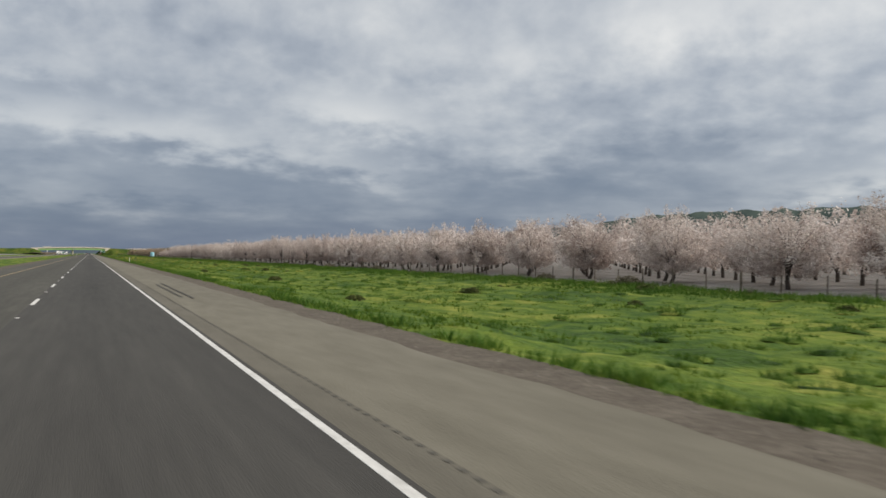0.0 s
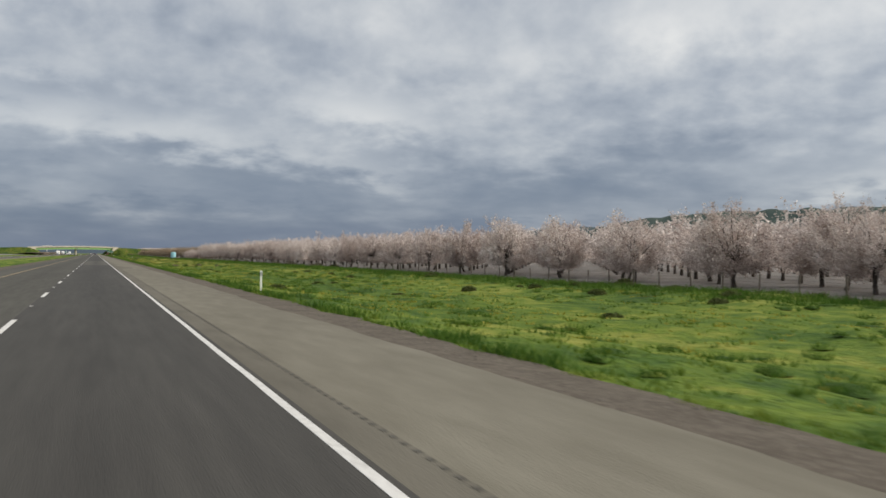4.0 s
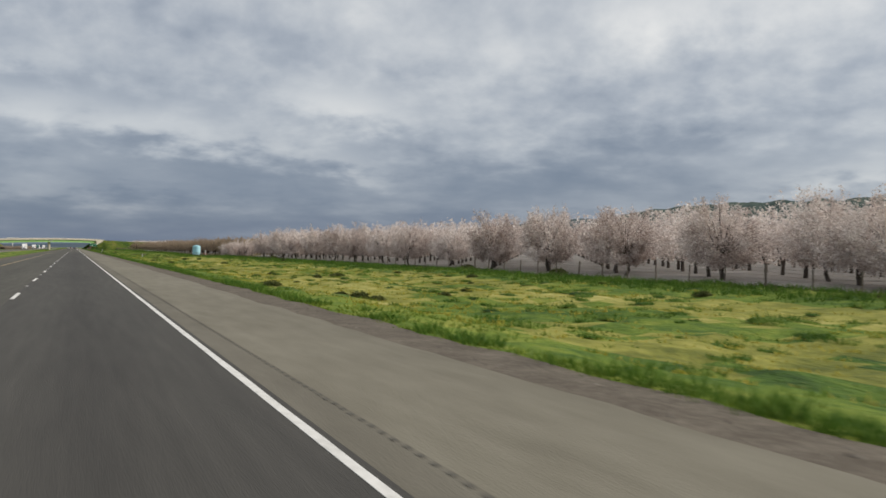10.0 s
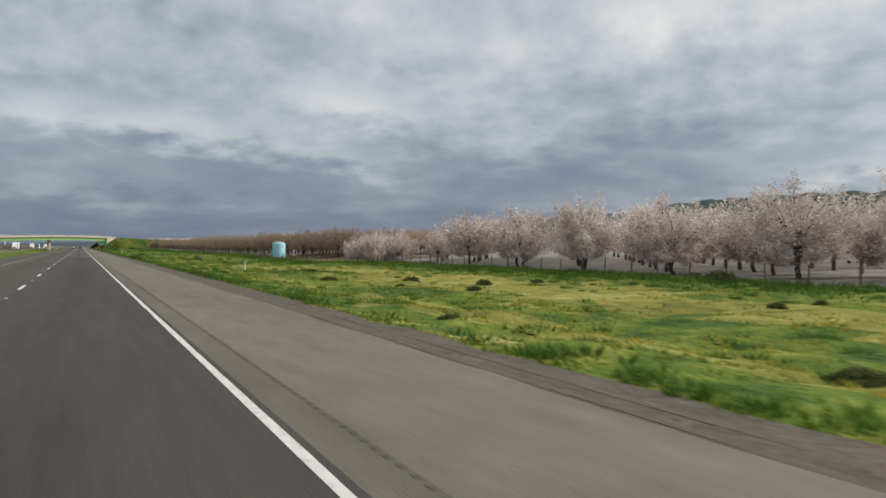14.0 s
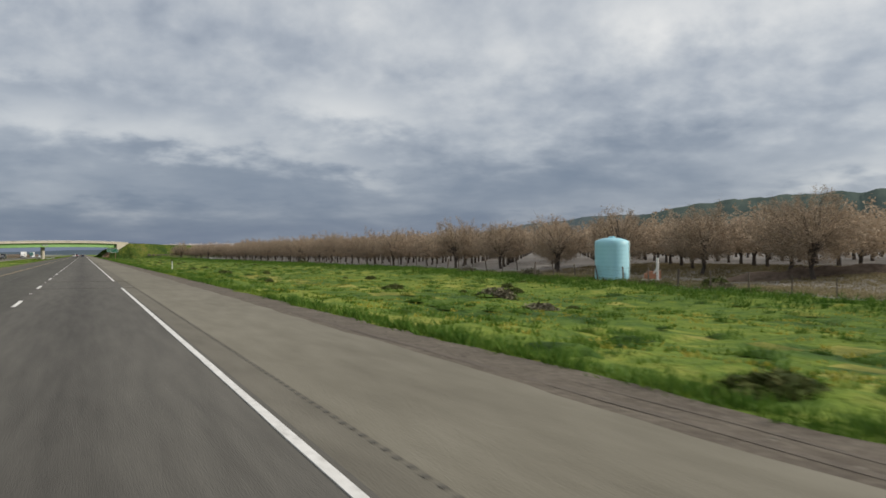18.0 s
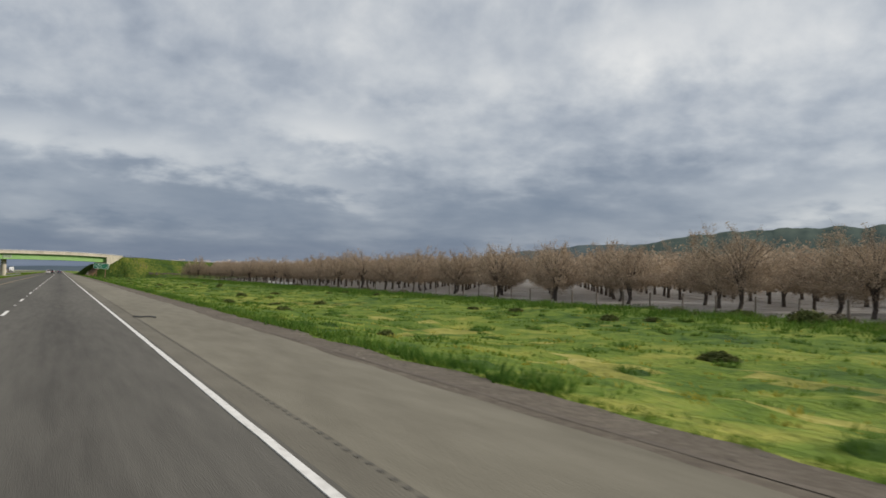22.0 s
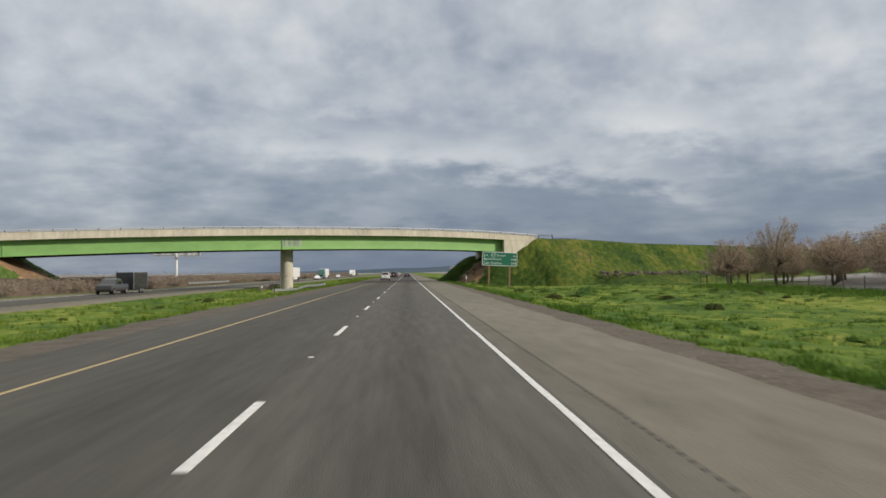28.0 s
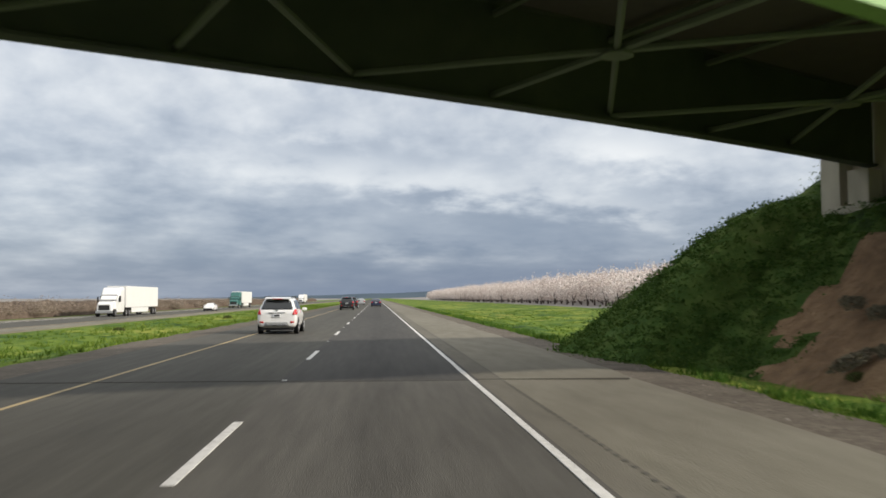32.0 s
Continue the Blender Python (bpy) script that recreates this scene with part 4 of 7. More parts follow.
def build_orchard():
    rng = random.Random(8)
    bloom = [tree_meshes(10 + k, h, w, 600, 38, 0.074, M["blossom"], 900) for k, (h, w) in enumerate(((7.0, 4.1), (7.5, 4.2), (6.7, 4.0), (7.7, 4.0), (7.2, 4.4), (6.8, 4.2), (7.4, 4.0)))]
    bare = [tree_meshes(30 + k, h, w, 440, 38, 0.056, M["budding"], 4600, 0.45) for k, (h, w) in enumerate(((6.3, 4.1), (7.0, 4.2), (5.9, 3.9), (6.6, 4.3)))]
    near, far = [], []
    for x, y in orchard_sites():
        (near if x < 58.0 and y < 1090 else far).append((x, y))
    protos = {}
    count = {"n": 0}
    for x, y in near:
        kind = "bloom" if y + 0.6 * (x - 52) < 650 else "bare"
        k = rng.randrange(7 if kind == "bloom" else 4)
        scale = rng.uniform(0.93, 1.08) if kind == "bloom" else rng.uniform(0.86, 1.10)
        if 606 < y < 650:
            scale *= 0.74                              # younger trees at the headland
        wide = rng.uniform(0.98, 1.12)
        m = Matrix.Translation((x, y, ground_z(x, y))) @ pose(0, 0, 0, 0, 0, rng.uniform(0, 360)) @ Matrix.Diagonal((scale * wide, scale * wide, scale, 1))
        if (kind, k) not in protos:
            label = ("almond tree full of pale pink blossom" if kind == "bloom" else "almond tree with brown twigs and few blossoms")
            ob = make_tree((bloom if kind == "bloom" else bare)[k], "almond_tree", label, "trees along the orchard edge")
            ob.matrix_basis = m
            protos[kind, k] = ob
        else:
            ob = copy_thing(protos[kind, k], Matrix.Identity(4))
            ob.matrix_basis = m
    for k, (x, y, e) in enumerate(((45.5, 627.5, 0.60), (45.2, 623.5, 0.66), (47.5, 622.0, 0.72), (48.5, 617.5, 0.92), (45.5, 615.0, 0.70))):
        ob = copy_thing(protos["bloom", k % 3], Matrix.Identity(4))
        ob.matrix_basis = Matrix.Translation((x, y, ground_z(x, y))) @ pose(0, 0, 0, 0, 0, 70 * k) @ Matrix.Scale(e, 4)
    for k, (x, y, wide, tall) in enumerate(((43.5, 1073.0, 1.05, 1.0), (45.0, 1061.0, 1.0, 1.22), (46.5, 1079.5, 0.95, 0.95), (51.0, 1084.5, 1.0, 0.95))):
        ob = copy_thing(protos["bare", k % 4], Matrix.Identity(4))
        ob.matrix_basis = Matrix.Translation((x, y, ground_z(x, y))) @ pose(0, 0, 0, 0, 0, 80 * k) @ Matrix.Diagonal((wide, wide, tall, 1))
    # the planting behind: real geometry joined into long blocks
    low = {"bloom": [], "bare": [], "front": []}
    for k in range(4):
        r = np.random.default_rng(60 + k)
        low["bloom"].append(spray_crown(r, 7.2, 4.1, 130, 6, 0.24, 0.3)[0])
        low["bare"].append(spray_crown(r, 6.1, 4.1, 240, 10, 0.15, 0.3, lift=0.45)[0])
        low["front"].append(spray_crown(r, 7.3, 4.1, 240, 10, 0.14, 0.28)[0])
    trunk_v, trunk_f = [], []
    limb(trunk_v, trunk_f, [(0, 0, -0.2), (0.05, 0, 0.9), (0.3, 0.1, 2.6)], [0.22, 0.17, 0.1], 5)
    limb(trunk_v, trunk_f, [(0.05, 0, 0.8), (-0.7, 0.2, 2.8)], [0.12, 0.06], 4)
    limb(trunk_v, trunk_f, [(0.05, 0, 0.8), (0.1, -0.8, 2.8)], [0.12, 0.06], 4)
    tv, tf = np.array(trunk_v), np.array(trunk_f)
    groups = {"bloom": [], "bare": []}
    stems = []
    rr = np.random.default_rng(4)
    for x, y in far:
        kind = "bloom" if y + 0.6 * (x - 52) < 660 or y > 1215 else "bare"
        a, s = rr.uniform(0, 6.28), rr.uniform(0.93, 1.10) + 0.20 * step(1180, 1215, y)
        c, sn = math.cos(a) * s * 1.05, math.sin(a) * s * 1.05
        R = np.array([[c, sn, 0], [-sn, c, 0], [0, 0, s]])
        o = np.array([x, y, ground_z(x, y)])
        shape = low["front" if kind == "bloom" and x < 67 else kind][rr.integers(4)]
        if x > 74:                                   # seen only as a mass over the front rows
            shape = shape[:len(shape) // (4 if x < 92 else 14) * 3]
        groups[kind].append(shape @ R + o)
        stems.append(tv @ R + o)
    for kind, name, label in (("bloom", "orchard_in_blossom", "deep rows of almond trees in pale pink blossom"), ("bare", "orchard_budding", "deep rows of brown budding almond trees")):
        v = np.concatenate(groups[kind])
        n = len(v) // 3
        tagged(new(name, mesh_quick(name, v, np.arange(3 * n).reshape(n, 3), M["blossom" if kind == "bloom" else "budding"])), label, "orchard", kind="stuff")
    v = np.concatenate(stems)
    fs = np.concatenate([tf + k * len(tv) for k in range(len(stems))])
    tagged(new("orchard_trunks", mesh_quick("orchard_trunks", v, fs, M["bark"])), "dark trunks of the orchard rows", "orchard", kind="stuff")
    # low brown orchard and brush beyond the opposite carriageway
    v = []
    r = np.random.default_rng(77)
    for _ in range(720):
        y = 985 + r.uniform(0, 1) ** 1.3 * 800
        x = -44.9 - r.exponential(2.4) - 0.02 * max(0, y - 1300)
        q = low["bare"][r.integers(4)][:1080] * np.array([0.55, 0.55, 0.42]) * r.uniform(0.8, 1.2)
        v.append(q + np.array([x, y, -1.0]))
    # the solid heart of the brush: a lumpy bank that closes the gaps between the sprays
    ys = np.arange(985, 1700, 0.9)
    prof = [(-45.4, -0.9), (-45.9, 0.1), (-46.8, 0.55), (-49.5, 0.8), (-54.0, 0.95), (-60.0, 0.95), (-72.0, -0.9)]
    hv, hf = [], []
    for i, y in enumerate(ys):
        for j, (x, z) in enumerate(prof):
            g = noise.noise(Vector((x * 0.5, y * 0.45, 0))) * 0.5 + noise.noise(Vector((x * 1.3, y * 1.2, 4))) * 0.35
            hv.append((x + 0.9 * g * (0 < j < 6), y, z + 0.75 * g * (0 < j < 6)))
            if i and j:
                a = i * 7 + j
                hf.append((a - 8, a - 1, a, a - 7))
    tagged(new("brush_bank", mesh_from("brush_bank", hv, hf, M["brush_heart"], smooth=True)), "dense low brown brush beyond the opposite carriageway", "orchard", kind="stuff")
    v = np.concatenate(v)
    n = len(v) // 3
    tagged(new("far_side_brush", mesh_quick("far_side_brush", v, np.arange(3 * n).reshape(n, 3), M["grey_brush"])), "low brown orchard beyond the opposite carriageway", "orchard", kind="stuff")


build_orchard()


# ---- fence ----
def build_fence():
    top = thing("wire_fence", "wire fence on thin grey-brown posts along the orchard", "fence", kind="structure")
    rng = random.Random(3)
    metal = bmesh.new()
    box(metal, -0.045, 0.045, -0.045, 0.045, -0.4, 1.35, 0.012)
    me = finish("post", metal, M["fence_wood"])
    big = bmesh.new()
    lathe(big, [(0.085, -0.4), (0.085, 1.4), (0.07, 1.43)], 10)
    me2 = finish("post", big, M["fence_wood"])
    y, k, tops = 24.0, 0, []
    while y < 1072:
        x = 40.9 + 0.12 * noise.noise(Vector((0, y * 0.05, 0)))
        ob = new("post", me2 if k % 6 == 0 else me)
        ob.parent = top
        z = ground_z(x, y)
        lean = 12 if 676 < y < 716 else 3
        ob.matrix_basis = pose(x, y, z, rng.uniform(-lean, lean), rng.uniform(-lean, lean), rng.uniform(0, 90))
        tops.append((x, y, z))
        k, y = k + 1, y + 3.7 + rng.uniform(-0.25, 0.25)
    for yy in (1074.6, 1077.2):                 # braced end of the fence
        ob = new("post", me2)
        ob.parent = top
        ob.matrix_basis = pose(40.9, yy, ground_z(40.9, yy), 0, 0, 0)
    brace = bmesh.new()
    z = ground_z(40.9, 1076)
    tube(brace, (40.9, 1074.6, z + 1.28), (40.9, 1077.2, z + 1.28), 0.06, sides=8)
    part("brace", brace, M["fence_wood"], top)
    for h in (0.25, 0.5, 0.75, 1.0, 1.22):
        v, f = [], []
        for i, (x, yy, z) in enumerate(tops):
            for a in range(3):
                t = 2 * math.pi * a / 3
                v.append((x - 0.05 + 0.006 * math.cos(t), yy, z + h + 0.006 * math.sin(t)))
            if i:
                o = 3 * i
                for a in range(3):
                    f.append((o - 3 + a, o - 3 + (a + 1) % 3, o + (a + 1) % 3, o + a))
        w = new("wire", mesh_from("wire", v, f, M["wire"]))
        w.parent = top


build_fence()


# ---- grass and shrubs ----
def build_grass():
    rng = np.random.default_rng(12)

    def tufts(name, n, xs, ys, h, w, mat, label, blades=9, thin=0.7, patch=0.0):
        x, y = xs(n), ys(n)
        if patch:                              # gathers the tufts in drifts
            near = np.array([noise.noise(Vector((a * 0.16, b * 0.11, patch))) + 0.6 * noise.noise(Vector((a * 0.55, b * 0.4, patch))) for a, b in zip(x, y)])
            keep = near + rng.uniform(-0.25, 0.25, n) > 0
            x, y = x[keep], y[keep]
            n = len(x)
        if name in ("meadow_grass", "dark_meadow_grass"):
            keep = np.array([dry_meadow(a, b) for a, b in zip(x, y)]) < rng.uniform(-0.1, 0.5, n)
            x, y = x[keep], y[keep]
            n = len(x)
        z = np.array([ground_z(a, b) for a, b in zip(x, y)])
        k = blades
        a = rng.uniform(0, 2 * math.pi, (n, k))
        r = rng.uniform(0.02, 1, (n, k)) * w * rng.uniform(0.6, 1.5, n)[:, None]
        bx, by = x[:, None] + r * np.cos(a), y[:, None] + r * np.sin(a)
        hh = h * rng.uniform(0.55, 1.35, n)[:, None] * rng.uniform(0.6, 1.2, (n, k))
        t = rng.uniform(0, 2 * math.pi, (n, k))
        wd = (0.025 + 0.035 * rng.random((n, k))) * thin
        lx, ly = hh * 0.55 * np.cos(a + 0.6), hh * 0.55 * np.sin(a + 0.6)
        zb = np.broadcast_to(z[:, None] - 0.03, bx.shape)
        p0 = np.stack([bx - wd * np.cos(t), by - wd * np.sin(t), zb], -1)
        p1 = np.stack([bx + wd * np.cos(t), by + wd * np.sin(t), zb], -1)
        p2 = np.stack([bx + lx, by + ly, zb + hh], -1)
        v = np.stack([p0, p1, p2], 2).reshape(-1, 3)
        me = mesh_quick(name, v, np.arange(n * k * 3).reshape(-1, 3), mat)
        tagged(new(name, me), label, "grass", kind="stuff")

    def y_all(n):
        return rng.uniform(2, 1240, n)

    tufts("verge_grass", 15000, lambda n: 4.85 + np.abs(rng.normal(0, 0.4, n)) + 0.25 * rng.random(n), y_all, 0.24, 0.24, M["verge_grass"],
          "taller dark green grass along the gravel edge", 11, 0.55, 41.0)
    tufts("verge_fringe", 7000, lambda n: 4.8 + np.abs(rng.normal(0, 0.3, n)), y_all, 0.12, 0.22, M["grass"], "short bright grass along the gravel edge", 9, 0.55)
    tufts("meadow_grass", 62000, lambda n: 5.2 + 34 * rng.random(n) ** 1.5, y_all, 0.12, 0.30, M["grass"], "bright green meadow grass", 7, 0.8, 3.0)
    tufts("dark_meadow_grass", 14000, lambda n: 5.6 + 33 * rng.random(n) ** 1.3, y_all, 0.15, 0.30, M["verge_grass"], "darker grass drifts in the meadow", 9, 0.6, 11.0)
    tufts("yellow_meadow_grass", 34000, lambda n: 8 + 27 * rng.random(n) ** 1.2, lambda n: np.clip(rng.normal(430, 190, n), 130, 940), 0.10, 0.34, M["yellow_grass"], "yellowish short grass drifts in the meadow", 7, 0.9, 27.0)
    tufts("fence_grass", 26000, lambda n: rng.normal(37.2, 2.2, n), lambda n: rng.uniform(20, 1060, n), 0.36, 0.34, M["verge_grass"], "tall dark green grass along the fence", 9)
    tufts("fence_weeds", 5000, lambda n: rng.normal(40.0, 1.2, n), lambda n: rng.uniform(20, 1030, n), 0.34, 0.3, M["weeds"], "tall dull weeds along the fence", 8)
    tufts("headland_weeds", 17000, lambda n: rng.uniform(41.5, 66, n), lambda n: rng.uniform(628, 702, n), 0.20, 0.4, M["tan_weeds"], "dry tan weeds on the headland", 8)
    tufts("median_grass", 9000, lambda n: -11.2 - 15.5 * rng.random(n) ** 1.3, lambda n: rng.uniform(890, 1420, n), 0.22, 0.2, M["grass"], "bright green grass of the median")


build_grass()


def build_tussocks():
    """Low rounded hummocks of matted grass, with blades standing on them."""
    rng = np.random.default_rng(14)
    spots = []
    while len(spots) < 3400:
        x, y = 5.8 + 33 * rng.random() ** 1.15, rng.uniform(4, 1086)
        if noise.noise(Vector((x * 0.07, y * 0.035, 2.0))) + 0.35 * rng.normal() > 0.05:
            spots.append((x, y, rng.uniform(0.2, 0.55) * (1.5 if rng.random() < 0.12 else 1)))
    for x, y, r in ((14.5, 1053.0, 1.5), (11.8, 1066.0, 1.1), (20.5, 1060.0, 1.6), (9.3, 1071.0, 0.9), (26.0, 1067.0, 1.5), (31.0, 1058.0, 1.6), (17.0, 1044.0, 1.3)):
        spots.append((x, y, r))
    n = len(spots)
    sx, sy, sr = np.array(spots).T
    sz = np.array([ground_z(a, b) for a, b in zip(sx, sy)])
    sh = sr * rng.uniform(0.28, 0.46, n)
    k = 9
    ang = 2 * math.pi * np.arange(k) / k + rng.uniform(0, 1, (n, 1))
    long = rng.uniform(0.9, 1.7, (n, 1))
    v = np.zeros((n, 2 * k + 1, 3))
    for ring, (q, h) in enumerate(((1.0, -0.15), (0.62, 0.42))):
        rr = sr[:, None] * q * rng.uniform(0.6, 1.25, (n, k))
        v[:, ring * k:ring * k + k] = np.stack([sx[:, None] + rr * np.cos(ang), sy[:, None] + rr * np.sin(ang) * long, sz[:, None] + sh[:, None] * h * rng.uniform(0.8, 1.2, (n, k))], -1)
    v[:, 2 * k] = np.stack([sx + 0.1 * sr, sy, sz + 0.62 * sh], -1)
    tri = []
    for j in range(k):
        m = (j + 1) % k
        tri += [(j, m, k + m), (j, k + m, k + j), (k + j, k + m, 2 * k)]
    fs = (np.array(tri)[None] + (2 * k + 1) * np.arange(n)[:, None, None]).reshape(-1, 3)
    tagged(new("grass_hummocks", mesh_quick("grass_hummocks", v.reshape(-1, 3), fs, M["tussock"], smooth=True)), "low hummocks of matted green grass in the meadow", "grass", kind="stuff")
    b = 64
    a, q = rng.uniform(0, 2 * math.pi, (n, b)), np.sqrt(rng.random((n, b)))
    px, py = sx[:, None] + sr[:, None] * q * np.cos(a), sy[:, None] + sr[:, None] * long * q * np.sin(a)
    pz = sz[:, None] + sh[:, None] * (1 - q * q) * 0.6 - 0.04
    hh = (0.08 + 0.26 * sr[:, None]) * rng.uniform(0.5, 1.3, (n, b))
    t, w = rng.uniform(0, 2 * math.pi, (n, b)), 0.016 * rng.uniform(0.7, 1.5, (n, b))
    lo = np.stack([px - w * np.cos(t), py - w * np.sin(t), pz], -1)
    hi = np.stack([px + w * np.cos(t), py + w * np.sin(t), pz], -1)
    top = np.stack([px + 0.5 * hh * np.cos(a), py + 0.5 * hh * np.sin(a), pz + hh], -1)
    v = np.stack([lo, hi, top], 2).reshape(-1, 3)
    tagged(new("hummock_grass", mesh_quick("hummock_grass", v, np.arange(3 * n * b).reshape(-1, 3), M["verge_grass"])), "grass blades standing on the hummocks", "grass", kind="stuff")


build_tussocks()


def grass_on(ob, name, n, label):
    """Tufts on the grassy faces of a mesh."""
    rng = np.random.default_rng(33)
    me = ob.data
    faces = [(p.center.copy(), p.area, [me.vertices[v].co for v in p.vertices]) for p in me.polygons
             if p.material_index == 0 and p.center.z > -0.9 and abs(p.center.x) < 150]
    area = np.array([f[1] for f in faces])
    pick = rng.choice(len(faces), n, p=area / area.sum())
    base = []
    for i in pick:
        a, b, c, d = faces[i][2]
        u, v = rng.random(2)
        base.append((a * (1 - u) + b * u) * (1 - v) + (d * (1 - u) + c * u) * v)
    base = np.array(base)
    k = 8
    ang = rng.uniform(0, 2 * math.pi, (n, k))
    r = 0.3 * rng.random((n, k))
    h = 0.19 * rng.uniform(0.4, 1.4, (n, k))
    t = rng.uniform(0, 2 * math.pi, (n, k))
    w = 0.018
    o = base[:, None] + np.stack([r * np.cos(ang), r * np.sin(ang), np.full((n, k), -0.06)], -1)
    e = np.stack([w * np.cos(t), w * np.sin(t), np.zeros((n, k))], -1)
    tip = o + np.stack([0.5 * h * np.cos(ang), 0.5 * h * np.sin(ang), h], -1)
    v = np.stack([o - e, o + e, tip], 2).reshape(-1, 3)
    tagged(new(name, mesh_quick(name, v, np.arange(n * k * 3).reshape(-1, 3), M["verge_grass"])), label, "grass", kind="stuff")


def brush_on(ob, name, n, label):
    """Leafy clumps on the grassy faces that look towards the road."""
    rng = np.random.default_rng(35)
    me = ob.data
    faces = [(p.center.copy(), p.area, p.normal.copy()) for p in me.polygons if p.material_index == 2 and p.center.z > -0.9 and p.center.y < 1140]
    area = np.array([f[1] for f in faces])
    pick = rng.choice(len(faces), n, p=area / area.sum())
    c = np.array([tuple(faces[i][0]) for i in pick])
    up = np.array([tuple(faces[i][2]) for i in pick])
    slide = rng.uniform(-0.5, 0.5, (n, 3)) * np.sqrt(area[pick])[:, None]
    c += slide - up * (slide * up).sum(1)[:, None]          # spread over the slope, not in rows
    k = 18
    p = c[:, None] + rng.normal(size=(n, k, 3)) * np.array([0.16, 0.16, 0.045]) * rng.uniform(0.5, 1.4, (n, 1, 1)) + np.array([0, 0, 0.01])
    p = p.reshape(-1, 3)
    a = rng.normal(size=p.shape)
    a /= np.linalg.norm(a, axis=1)[:, None]
    b = np.cross(a, rng.normal(size=p.shape))
    b /= np.linalg.norm(b, axis=1)[:, None]
    s = 0.027 * rng.uniform(0.6, 1.5, len(p))
    a, b = a * s[:, None] * 1.5, b * s[:, None]
    leaf = np.stack([p - a, p + a * 0.9 - b * 1.2, p + b * 1.2], 1).reshape(-1, 3)
    tagged(new(name, mesh_quick(name, leaf, np.arange(len(leaf)).reshape(-1, 3), M["bank_brush"])), label, "shrub", kind="stuff")


brush_on(EMB[0], "bank_brush", 5200, "leafy brush with shade toned into its green, on the bank under the bridge")
grass_on(EMB[0], "embankment_grass", 16000, "rough green grass on the bridge embankment")
grass_on(EMB[1], "far_embankment_grass", 4000, "rough green grass on the far embankment")


